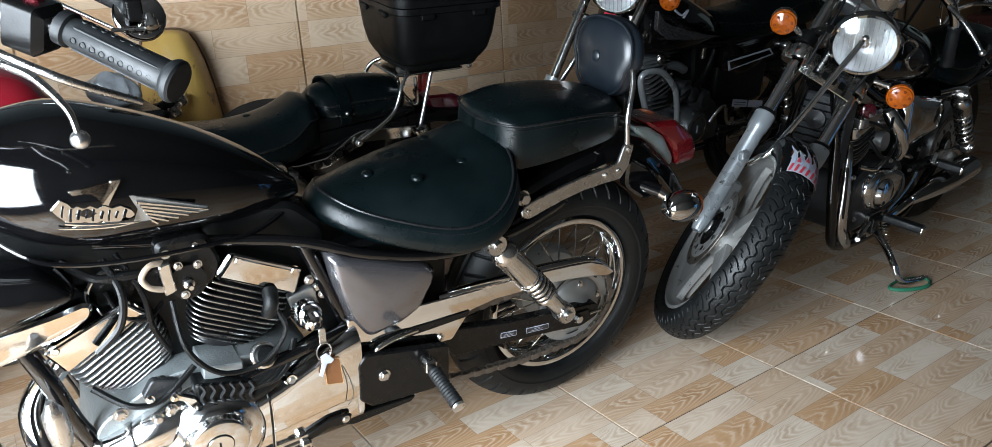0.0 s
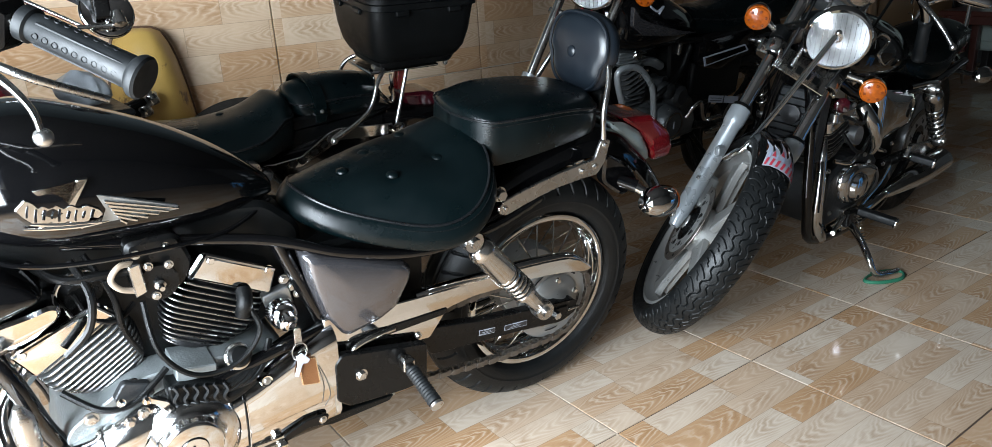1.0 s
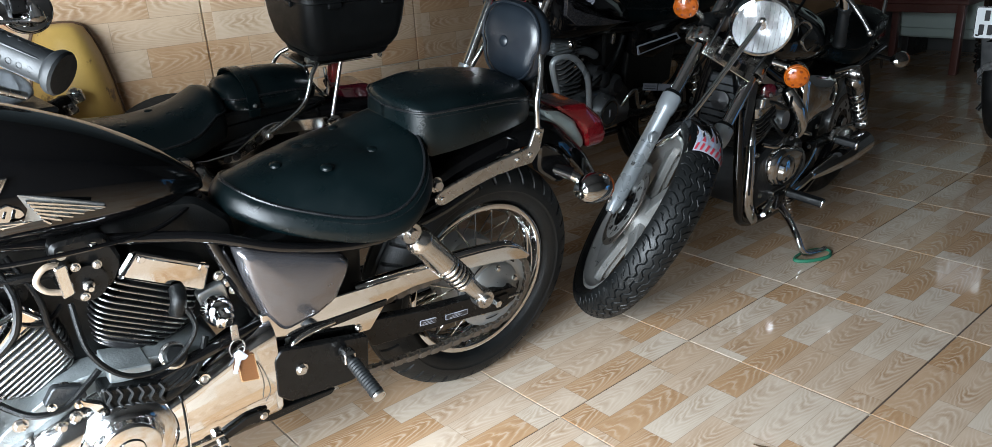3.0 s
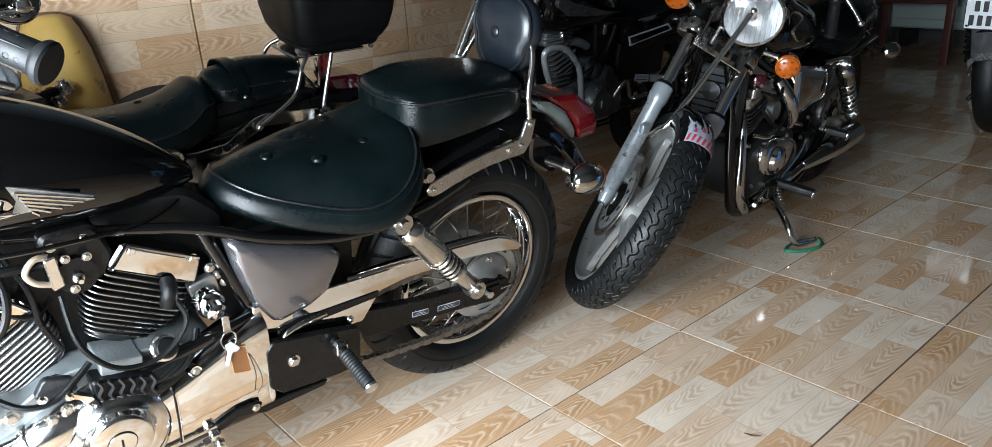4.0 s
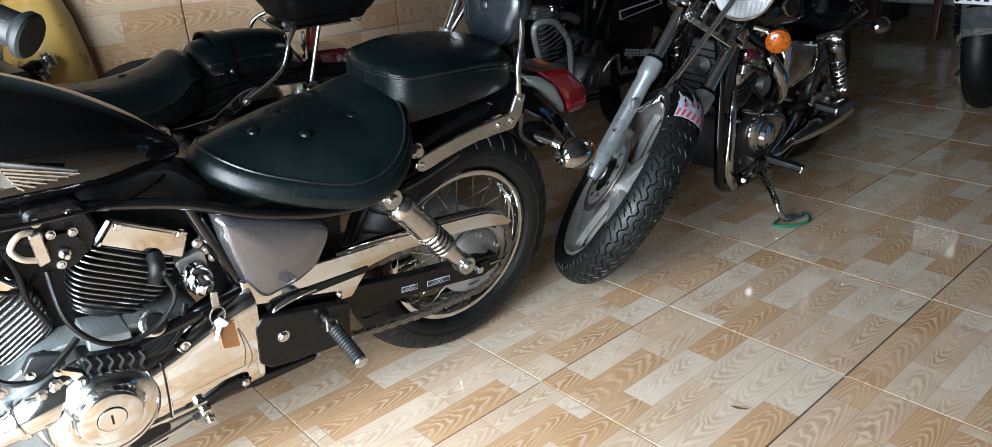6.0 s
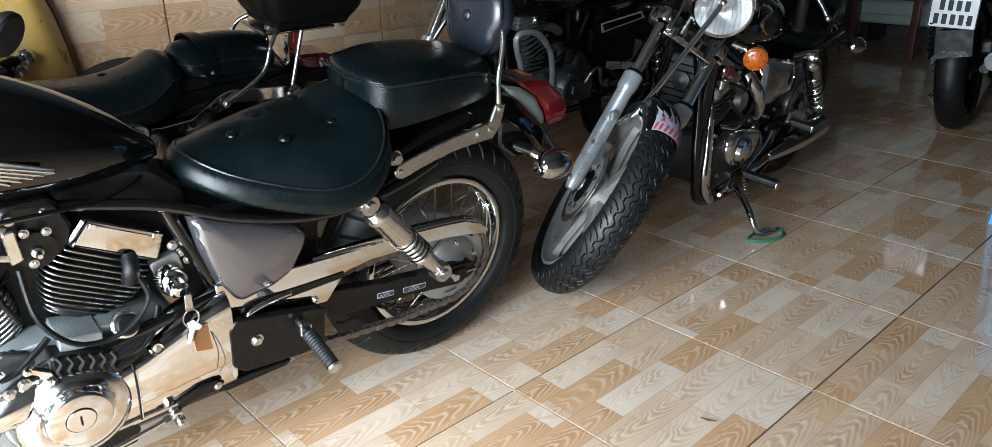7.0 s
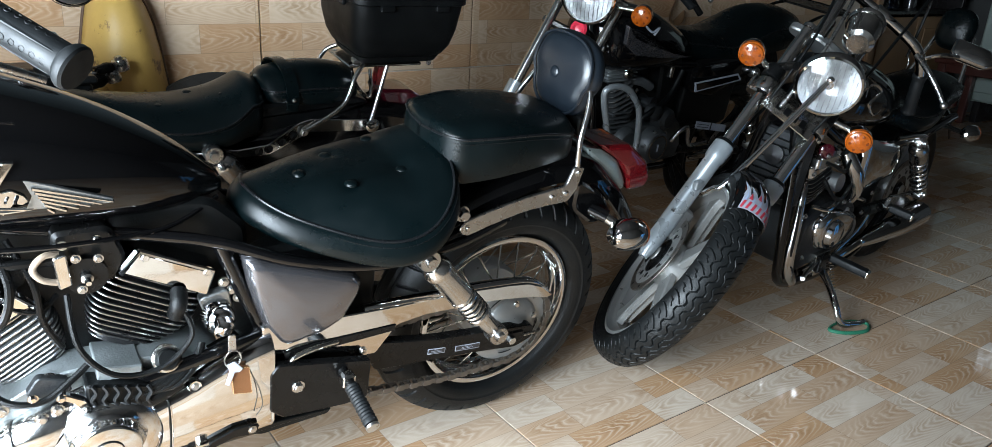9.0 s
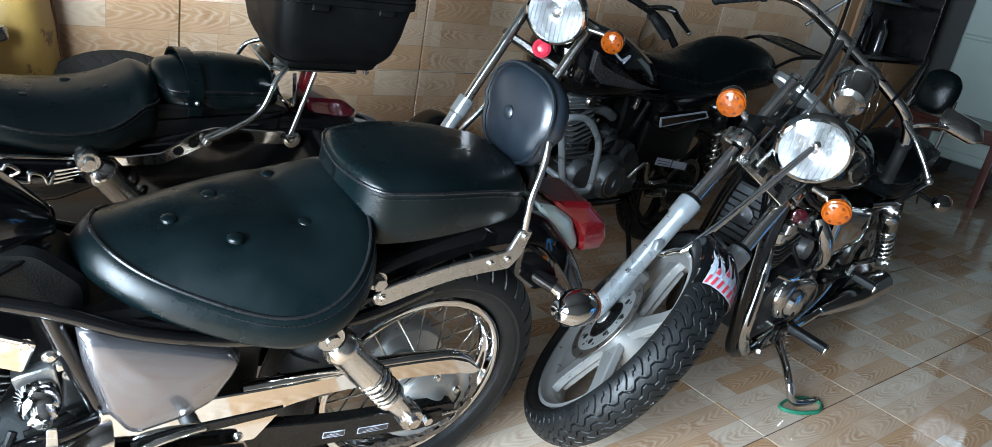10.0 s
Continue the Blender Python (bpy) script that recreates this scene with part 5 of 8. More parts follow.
    part("lens", plate([(-0.185, 0.706), (-0.285, 0.697), (-0.352, 0.645), (-0.372, 0.607), (-0.362, 0.578), (-0.306, 0.576), (-0.298, 0.610), (-0.258, 0.660), (-0.205, 0.694)], -0.054, 0.054, 0.010, 0.006, 0.004), M_RED, tl, "dark red tail lamp lens")
    for v in (1, -1):
        part("signal_arm", tube([(-0.15, v * 0.08, 0.575), (-0.185, v * 0.125, 0.562)], 0.016, 14, 2), M_BLACK, b)
        sg = part("turn_signal", lathe([(1e-4, 0.06), (0.02, 0.055), (0.033, 0.035), (0.037, 0.01), (0.037, -0.015), (0.034, -0.03), (1e-4, -0.03)], along((-0.222, v * 0.165, 0.532), (0.0, v * 0.20, 0.57)), 32), M_CHROME, b, "chrome bullet turn signal")
        part("neck", tube([(-0.18, v * 0.12, 0.563), (-0.212, v * 0.155, 0.540)], 0.012, 14, 1), M_CHROME, sg)
        part("lens", lathe([(0.0345, 0.0), (0.034, 0.008), (0.02, 0.014), (1e-4, 0.016)], along((-0.251, v * 0.160, 0.527), (-0.5, v * 0.12, 0.484)), 28), M_AMBER, sg)
    # bars, switch, lever
    part("handlebar", tube([(1.13, 0.0, 1.00), (1.12, 0.08, 1.03), (1.04, 0.13, 1.075), (0.96, 0.19, 1.062)], 0.0115, 14, 6), M_CHROME, b, "chrome handlebar")
    grip(b, (0.965, 0.186, 1.064), (0.862, 0.292, 1.008), 0.0195, 0.028)
    sw = part("switch_box", box((0, 0, 0), (0.055, 0.062, 0.06), 0.010, along((0.995, 0.158, 1.064), (0.885, 0.27, 1.02))), M_BLACKS, b, "worn black switch housing")
    part("switch", box((0, 0, 0), (0.018, 0.012, 0.020), 0.003, along((0.985, 0.15, 1.098), (0.875, 0.262, 1.05))), M_REDSW, sw, "red rocker switch")
    part("lever", tube([(1.07, 0.10, 1.06), (1.045, 0.19, 1.035), (1.01, 0.245, 1.02), (0.985, 0.268, 0.985), (0.980, 0.272, 0.955)], [0.008, 0.010, 0.009, 0.0075, 0.007], 12, 6, flat=0.6), M_STEEL, b, "polished clutch lever")
    part("lever_ball", ball((0.979, 0.274, 0.948), 0.0115), M_STEEL, b)
    part("lever_cable", tube([(1.08, 0.06, 1.04), (0.98, 0.14, 0.99), (0.88, 0.10, 0.93)], 0.006, 10, 6), M_STEEL, b)
    part("instrument", lathe([(1e-4, -0.06), (0.035, -0.055), (0.045, 0.0), (0.047, 0.008), (0.04, 0.012), (1e-4, 0.012)], along((1.13, 0.0, 0.965), (1.08, 0, 1.03)), 32), M_CHROME, b)
    # front end, past the tank
    fw = spoked_wheel("front_wheel", b, (1.49, 0, 0.31), 0.312, 0.045, 0.235, None, 20)
    for v in (1, -1):
        part("fork_leg", tube([(1.49, v * 0.09, 0.31), (1.15, v * 0.09, 0.98)], 0.02, 14, 1), M_CHROMED, b)
    fender(b, [(1.66, 0.58), (1.52, 0.645), (1.38, 0.625), (1.25, 0.53)], 0.06, 0.04, M_BLACK, "front_fender")
    headlamp(b, (1.30, 0, 0.90), (1, 0, -0.05), 0.085)
    part("side_stand", tube([(0.90, 0.11, 0.21), (0.93, 0.19, 0.10), (0.95, 0.245, 0.045)], 0.009, 12, 4), M_BLACKS, b)
    return b


surf_hose = surf("pale_fuel_hose", (0.22, 0.17, 0.125), 0.45, 0, 0.15, 40)
cruiser()


# ---- second cruiser, with a rack and top box ----
def tourer():
    b = thing("motorcycle", bike_pose(-0.185, 1.05, 178, 9), "dark cruiser motorcycle with button seat, chrome rack and top box", "motorcycle", "parked motorcycles")
    spoked_wheel("rear_wheel", b, (-0.01, 0, 0.305), 0.307, 0.062, 0.196, None, 20)
    t = tank(b, [(0.70, 0.030, 0.79, 0.70), (0.745, 0.080, 0.85, 0.68), (0.80, 0.125, 0.905, 0.67), (0.90, 0.15, 0.925, 0.67), (1.02, 0.14, 0.925, 0.70), (1.14, 0.08, 0.89, 0.74)], M_REDP, "dark red fuel tank with a chrome cap")
    part("cap", lathe([(1e-4, 0.03), (0.03, 0.03), (0.036, 0.024), (0.036, 0.0), (1e-4, 0.0)], pose(0.90, 0.0, 0.915, 0, -4, 0), 32), M_CHROME, t, "chrome fuel cap")
    part("tank_trim", tube([(0.73, 0.07, 0.70), (0.80, 0.125, 0.682), (0.90, 0.152, 0.685), (1.04, 0.135, 0.715)], 0.004, 8, 6), M_CHROMED, t)
    seat(b, "rider_seat", [(0.68, 0.045, 0.76, 0.73, 0.69), (0.56, 0.065, 0.735, 0.705, 0.665), (0.43, 0.115, 0.712, 0.672, 0.63), (0.33, 0.135, 0.706, 0.662, 0.616), (0.24, 0.135, 0.722, 0.676, 0.62), (0.175, 0.115, 0.756, 0.715, 0.64)], "black leather rider seat with two rows of buttons", M_LEATHER, [(0.229, 0.034, 0.721), (0.386, 0.040, 0.703), (0.30, -0.03, 0.709)])
    pl = seat(b, "pillion_seat", [(0.105, 0.085, 0.775, 0.735, 0.705), (0.03, 0.098, 0.788, 0.742, 0.70), (-0.05, 0.098, 0.785, 0.742, 0.70), (-0.10, 0.085, 0.776, 0.735, 0.705)], "rounded black leather pillion pad", M_LEATHER, (), 20, 2.2)
    part("fender_side", plate([(0.34, 0.60), (0.10, 0.62), (-0.20, 0.655), (-0.36, 0.62), (-0.40, 0.54), (-0.22, 0.47), (0.0, 0.50), (0.16, 0.44), (0.36, 0.40)], 0.084, 0.096, 0.03, 0.004), M_BLACK, b, "deep black fender side")
    # dark plate added to fill the shaded gap under the pad
    part("seat_base", plate([(0.30, 0.66), (0.16, 0.70), (-0.10, 0.712), (-0.16, 0.69), (-0.06, 0.655), (0.20, 0.61)], -0.085, 0.085, 0.02, 0.008), M_BLACKM, b)
    arc = [(0.072, 0.100 * math.cos(a), 0.70 + 0.083 * math.sin(a) ** 0.6) for a in (math.pi * k / 16 for k in range(17))]
    rings = []
    for x, y, z in arc:
        n = V((0, y / 0.102, (z - 0.70) / 0.088)).normalized() * 0.004
        p = V((x, y, z)) + n
        rings.append([p + V((0.016, 0, 0)), p + V((0.016, 0, 0)) + n * 1.2, p + V((-0.016, 0, 0)) + n * 1.2, p + V((-0.016, 0, 0))])
    st = part("strap", loft(rings), M_LEATHER, pl, "leather grab strap")
    part("rivet", ball((0.07, 0.108, 0.718), 0.006), M_STEEL, st)
    part("strap_tail", box((0.073, 0.106, 0.699), (0.032, 0.007, 0.024), 0.003), M_LEATHER, pl)
    fender(b, [(0.24, 0.60), (0.12, 0.66), (-0.04, 0.69), (-0.20, 0.685), (-0.34, 0.655), (-0.44, 0.60)], 0.09, 0.06, M_BLACK, "rear_fender", label="long black rear fender")
    tl = part("tail_lamp", plate([(-0.20, 0.71), (-0.30, 0.705), (-0.345, 0.675), (-0.33, 0.655), (-0.22, 0.665)], -0.05, 0.05, 0.015, 0.008), M_MAROON, b, "dark maroon tail lamp")
    part("bracket", plate([(-0.19, 0.72), (-0.21, 0.72), (-0.22, 0.80), (-0.20, 0.80)], 0.01, 0.04, 0.003), M_RED, tl)
    part("rear_signal", lathe([(1e-4, 0.05), (0.022, 0.045), (0.03, 0.02), (0.03, -0.02), (1e-4, -0.022)], along((-0.33, 0.11, 0.665), (-0.38, 0.15, 0.66)), 24), M_CHROME, b)
    for v in (1, -1):
        rl = part("chrome_rail", plate([(0.31, 0.617), (0.22, 0.60), (0.14, 0.607), (0.06, 0.66), (0.03, 0.668), (-0.12, 0.655), (-0.15, 0.652), (-0.155, 0.628), (-0.12, 0.622), (0.03, 0.632), (0.09, 0.60), (0.14, 0.578), (0.24, 0.578), (0.31, 0.597)], v * 0.112, v * 0.12, 0.008, 0.002), M_CHROME, b, "polished side rail with bolt holes")
        for u, z in ((0.165, 0.592), (0.105, 0.612), (0.075, 0.630), (0.14, 0.596)):
            part("hole", lathe([(1e-4, 0), (0.008, 0), (0.011, 0.0012), (0.0, 0.0012)], along((u, v * 0.1205, z), (u, v * 0.2, z)), 16), M_BLACKS, rl)
        part("boss", lathe([(1e-4, 0), (0.02, 0), (0.02, 0.012), (0.012, 0.018), (1e-4, 0.018)], along((-0.145, v * 0.12, 0.64), (-0.145, v * 0.2, 0.64)), 24), M_CHROME, rl)
        rk = part("rack_tube", tube([(0.05, v * 0.126, 0.638), (-0.055, v * 0.124, 0.70), (-0.095, v * 0.11, 0.775), (-0.125, v * 0.09, 0.80)], 0.0062, 10, 5), M_CHROMED, b, "bent chrome rack tube")
        part("rack_strut", tube([(-0.135, v * 0.13, 0.638), (-0.185, v * 0.11, 0.80)], 0.0058, 10, 1), M_CHROMED, b)
        part("bolt", bolt((0.05, v * 0.13, 0.638), (0, v, 0), 0.008, 0.01), M_STEEL, rk)
        shock(b, (0.287, 0.612), (0.06, 0.33), v * 0.148, ratio=0.34, r=0.03)
    part("rack_tray", box((-0.20, 0, 0.790), (0.22, 0.15, 0.008), 0.003), M_CHROMED, b)
    part("rack_stay", tube([(-0.10, 0.06, 0.80), (-0.115, 0.07, 0.74), (-0.16, 0.07, 0.70), (-0.155, 0.07, 0.78)], 0.005, 8, 5), M_CHROME, b)
    part("frame_cover", plate([(0.52, 0.62), (0.30, 0.60), (0.24, 0.54), (0.34, 0.50), (0.52, 0.52)], 0.06, 0.125, 0.02, 0.01, 0.01), M_BLACK, b)
    bd = part("badge", tube([(0.44, 0.140, 0.575), (0.425, 0.140, 0.60), (0.405, 0.140, 0.585), (0.42, 0.140, 0.572), (0.39, 0.140, 0.56), (0.385, 0.140, 0.58), (0.365, 0.140, 0.575), (0.355, 0.140, 0.555), (0.345, 0.140, 0.575)], 0.0038, 8, 6), M_CHROMED, b, "chrome scroll badge")
    for k in range(4):
        part("feather", plate([(0.345, 0.585 - 0.009 * k), (0.285 + 0.008 * k, 0.592 - 0.009 * k), (0.287 + 0.008 * k, 0.589 - 0.009 * k), (0.345, 0.579 - 0.009 * k)], 0.136, 0.14, 0, 0.0008), M_CHROMED, bd)
    part("trim_line", tube([(0.56, 0.12, 0.61), (0.40, 0.135, 0.615), (0.30, 0.13, 0.605)], 0.004, 8, 4), M_CHROMED, b)
    part("engine", plate([(0.55, 0.25), (1.0, 0.22), (1.02, 0.55), (0.60, 0.58)], -0.12, 0.12, 0.04, 0.02), M_ENGINE, b)
    part("handlebar", tube([(0.95, 0, 1.0), (0.90, 0.08, 1.08), (0.78, 0.17, 1.14), (0.67, 0.24, 1.13)], 0.0115, 12, 6), M_CHROME, b)
    grip(b, (0.69, 0.225, 1.135), (0.592, 0.33, 1.085), 0.018, 0.022, False)
    mi = part("mirror", lathe([(1e-4, -0.022), (0.03, -0.019), (0.046, -0.008), (0.050, 0.0), (0.049, 0.006), (0.044, 0.008), (1e-4, 0.010)], along((0.579, 0.33, 1.064), (0.479, 0.9, 1.394)), 44), M_CHROME, b, "round chrome mirror", 60)
    part("clamp", box((0.591, 0.355, 1.084), (0.03, 0.03, 0.045), 0.006), M_BLACKS, mi)
    part("knob", lathe([(1e-4, 0.0), (0.009, 0.0), (0.009, 0.012), (0.013, 0.014), (0.013, 0.028), (0.006, 0.031), (1e-4, 0.031)], along((0.567, 0.365, 1.072), (0.567, 0.40, 1.034)), 20), M_CHROMED, mi)
    part("stem", tube([(0.639, 0.375, 1.052), (0.549, 0.375, 1.050)], 0.004, 8, 1), M_STEEL, mi)
    part("lever", tube([(0.76, 0.20, 1.11), (0.71, 0.27, 1.09), (0.63, 0.35, 1.05)], [0.008, 0.007, 0.006], 10, 6, flat=0.6), M_STEEL, b)
    spoked_wheel("front_wheel", b, (1.45, 0, 0.31), 0.312, 0.045, 0.235, None, 20)
    for v in (1, -1):
        part("fork_leg", tube([(1.45, v * 0.09, 0.31), (1.10, v * 0.09, 0.98)], 0.02, 14, 1), M_CHROMED, b)
    part("side_stand", tube([(0.62, 0.11, 0.24), (0.62, 0.19, 0.10), (0.60, 0.245, 0.045)], 0.011, 12, 4), M_CHROMED, b)
    return b


def top_box():
    """Black plastic luggage box on the rack."""
    base = bike_pose(-0.185, 1.05, 178, 9) @ pose(-0.235, 0, 0.808)
    b = thing("top_box", base, "black plastic motorcycle top box on a chrome rack", "top box")
    def ring(w, lx, ly, cx, r=0.06):
        return [(x + cx, y, w) for x, y in rounded(rect(lx, ly), r, 6)]
    part("shell", loft([ring(0.004, 0.22, 0.18, 0.0, 0.04), ring(0.02, 0.265, 0.225, 0.0, 0.05), ring(0.045, 0.29, 0.255, 0.0, 0.05), ring(0.09, 0.31, 0.275, 0.0, 0.05), ring(0.16, 0.325, 0.29, 0.0, 0.05), ring(0.176, 0.327, 0.292, 0.0, 0.05)]), M_BLACKM, b, "tapered lower shell")
    part("lid", loft([ring(0.181, 0.34, 0.305, 0.0), ring(0.22, 0.345, 0.31, 0.0), ring(0.27, 0.33, 0.295, 0.0), ring(0.305, 0.28, 0.25, 0.0), ring(0.315, 0.20, 0.17, 0.0, 0.06)]), M_BLACKM, b, "domed lid")
    part("rim", loft([ring(0.160, 0.328, 0.294, 0.0, 0.05), ring(0.163, 0.338, 0.304, 0.0, 0.05), ring(0.178, 0.338, 0.304, 0.0, 0.05), ring(0.180, 0.328, 0.294, 0.0, 0.05)]), M_BLACKM, b)
    for u, v in ((0.08, 0.150), (-0.08, 0.150), (0.168, 0.06), (0.168, -0.06)):
        part("catch", box((u, v, 0.155), (0.04, 0.012, 0.018) if abs(v) > 0.1 else (0.012, 0.04, 0.018), 0.004), M_BLACKM, b)
    part("base_plate", loft([ring(-0.014, 0.15, 0.12, 0.0, 0.03), ring(-0.004, 0.235, 0.19, 0.0, 0.04), ring(0.012, 0.25, 0.205, 0.0, 0.04)]), M_BLACKM, b, "ribbed mounting plate")
    part("latch", box((-0.10, 0.07, -0.012), (0.012, 0.012, 0.022), 0.003), M_STEEL, b)
    part("latch", box((0.11, 0.05, -0.008), (0.03, 0.02, 0.014), 0.003), M_STEEL, b)
    return b


tourer()
top_box()


# ---- cruiser with cast wheels, bars turned ----
def cast_wheel(parent, name, c, m, R, hw, rim, tread, disc_side, metal=M_ALUC, say="five-spoke cast aluminium wheel"):
    """A five-spoke cast wheel with a drilled brake disc. m carries it from its own axle to the bike."""
    fr = m @ AX
    e = hw * 0.72
    w = part(name, lathe([(rim + 0.002, e), (rim - 0.007, e + 0.001), (rim - 0.010, e - 0.003), (rim - 0.012, e - 0.012), (rim - 0.020, 0.020), (rim - 0.026, 0.016), (rim - 0.026, -0.016), (rim - 0.020, -0.020), (rim - 0.012, -e + 0.012), (rim - 0.010, -e + 0.003), (rim - 0.007, -e - 0.001), (rim + 0.002, -e), (rim - 0.006, 0.0), (rim + 0.002, e)], fr, 72), metal, parent, say)
    part("tyre", tyre_geo(R, hw, rim, 1400 if tread else 120, tread, 150).at(fr), M_TYRE, w, "black tyre with a zigzag tread", 25)
    part("hub", lathe([(1e-4, -0.07), (0.02, -0.07), (0.03, -0.05), (0.060, -0.046), (0.066, -0.03), (0.066, 0.03), (0.060, 0.046), (0.03, 0.05), (0.02, 0.07), (1e-4, 0.07)], fr, 40), metal, w)
    for k in range(5):
        a = fr @ pose(0, 0, 0, 0, 0, 72 * k + 64)
        outline = [(0.03, -0.030), (0.03, 0.030), (0.09, 0.026), (rim * 0.6, 0.022), (rim - 0.07, 0.021), (rim - 0.045, 0.025), (rim - 0.022, 0.040), (rim - 0.022, -0.040), (rim - 0.045, -0.025), (rim - 0.07, -0.021), (rim * 0.6, -0.022), (0.09, -0.026)]
        part("wheel_spoke", prism(rounded(outline, 0.010), 0.022, a @ Matrix.Translation((0, 0, -0.004)), 0.004), metal, w)
        part("spoke_rib", prism(rounded([(0.06, -0.006), (0.06, 0.006), (rim - 0.03, 0.005), (rim - 0.03, -0.005)], 0.003), 0.020, a @ Matrix.Translation((0, 0, -0.022)), 0.002), metal, w)
    z = 0.055 * disc_side
    d = part("brake_disc", lathe([(0.092, z - 0.002), (0.119, z - 0.002), (0.120, z), (0.119, z + 0.002), (0.092, z + 0.002), (0.092, z - 0.002)], fr, 56), M_CHAIN, w, "drilled steel brake disc")
    part("disc_carrier", lathe([(0.056, z - 0.003), (0.096, z - 0.0025), (0.096, z + 0.0025), (0.056, z + 0.003), (0.056, z - 0.003)], fr, 48), metal, w)
    part("axle_cap", lathe([(1e-4, z - 0.002), (0.054, z - 0.002), (0.054, z + 0.002), (0.034, z + 0.004), (0.026, z + 0.012 * disc_side), (1e-4, z + 0.012 * disc_side)], fr, 32), M_BLACKS, w)
    for k in range(8):
        a = math.radians(45 * k + 12)
        part("hole", lathe([(1e-4, -0.0036), (0.0085, -0.0036), (0.0085, 0.0036), (1e-4, 0.0036)], fr @ Matrix.Translation((0.070 * math.cos(a), 0.070 * math.sin(a), z)), 14), M_BLACKM, d)
    for k in range(20):
        a = math.radians(18 * k)
        r = 0.082 if k % 2 else 0.108
        part("hole", lathe([(1e-4, -0.0028), (0.0045, -0.0028), (0.0045, 0.0028), (1e-4, 0.0028)], fr @ Matrix.Translation((r * math.cos(a), r * math.sin(a), z)), 10), M_BLACKM, d)
    return w


def turned_bar_bike():
    b = thing("motorcycle", bike_pose(BX, BY, BYAW, BLEAN), "black cruiser motorcycle with cast wheels and turned handlebar", "motorcycle", "parked motorcycles")
    rake, foff = 42.4, 0.0356
    ax = V((-math.sin(radians(rake)), 0, math.cos(radians(rake))))
    fw = V((math.cos(radians(rake)), 0, math.sin(radians(rake))))
    axle = V((1.360, 0, 0.300))
    root = axle - fw * foff
    S = Matrix.Translation(root) @ Matrix.Rotation(radians(STEER), 4, ax) @ Matrix.Translation(-root)

    def at(side, out, up):
        """A place on the fork: to the left, ahead of the steering line, and up along it from the axle."""
        return S @ (root + V((0, side, 0)) + fw * out + ax * up)

    face = (S.to_3x3() @ V((1, 0, -0.08))).normalized()
    wheel = S @ Matrix.Translation(axle)
    cast_wheel(b, "front_wheel", axle, wheel, 0.316, 0.054, 0.251, zigzag_tread, 1)
    for v in (0.092, -0.092):
        leg = part("fork_leg", lathe([(1e-4, -0.03), (0.014, -0.03), (0.019, -0.01), (0.0245, 0.03), (0.0245, 0.305), (0.028, 0.31), (0.030, 0.33), (0.030, 0.36), (0.026, 0.364), (1e-4, 0.364)], along(at(v, foff, 0.0), at(v, foff, 1.0)), 28), M_SILVER, b, "silver-painted fork slider")
        part("fork_tube", lathe([(0.0185, 0.35), (0.0185, 0.78), (0.022, 0.782), (0.022, 0.795), (1e-4, 0.798)], along(at(v, foff, 0.0), at(v, foff, 1.0)), 24), M_CHROME, leg, "chrome fork tube")
        part("dust_seal", lathe([(0.020, 0.355), (0.0275, 0.357), (0.0265, 0.372), (0.0195, 0.376)], along(at(v, foff, 0.0), at(v, foff, 1.0)), 24), M_BLACKM, leg)
        part("clamp", lathe([(0.031, 0.545), (0.033, 0.548), (0.033, 0.585), (0.031, 0.588), (0.019, 0.589), (0.019, 0.544)], along(at(v, foff, 0.0), at(v, foff, 1.0)), 28), M_CHROMED, leg)
        part("axle_bolt", lathe([(1e-4, 0), (0.014, 0), (0.014, 0.012), (1e-4, 0.014)], along(at(v * 1.12, foff, 0), at(v * 2, foff, 0)), 16), M_STEEL, leg)
        part("lug", box((0, 0, 0), (0.03, 0.016, 0.03), 0.005, Matrix.Translation(at(v, foff + 0.028, 0.215))), M_SILVER, leg)
    part("lower_yoke", prism(rounded([(-0.13, -0.035), (0.13, -0.035), (0.14, 0.0), (0.06, 0.035), (-0.06, 0.035), (-0.14, 0.0)], 0.02), 0.045, S @ Matrix.Translation(root + ax * 0.545 + fw * 0.022) @ fork_turn(ax, fw), 0.005), M_CHROMED, b, "chromed lower fork yoke")
    yoke = part("yoke_badge", prism(rect(0.17, 0.052, 0.006), 0.006, S @ Matrix.Translation(root + ax * 0.535 + fw * 0.062) @ fork_face(ax, fw), 0.002), M_CHROMED, b, "chrome badge plate on the yoke")
    for k in range(4):
        part("print_bar", prism(rect(0.018, 0.022, 0.003), 0.002, S @ Matrix.Translation(root + ax * 0.537 + fw * 0.068 + V((0, 0.045 - 0.028 * k, 0))) @ fork_face(ax, fw), 0.0004), M_BLACKM, yoke)
    part("upper_yoke", prism(rounded([(-0.13, -0.03), (0.13, -0.03), (0.14, 0.0), (0.06, 0.04), (-0.06, 0.04), (-0.14, 0.0)], 0.02), 0.025, S @ Matrix.Translation(root + ax * 0.765 + fw * 0.02) @ fork_turn(ax, fw), 0.005), M_ALU, b, "cast upper fork yoke")
    # chrome stay from the fender up to the lamp
    part("lamp_stay", tube([at(-0.07, foff + 0.03, 0.20), at(-0.06, 0.10, 0.225), at(-0.045, 0.13, 0.27), at(-0.02, 0.235, 0.585)], 0.0080, 12, 4), M_CHROME, b, "thin chrome stay")
    part("stay_knob", ball(at(-0.019, 0.24, 0.595), 0.010), M_CHROME, b)
    headlamp(b, at(0.0, 0.190, 0.610), face, 0.084)
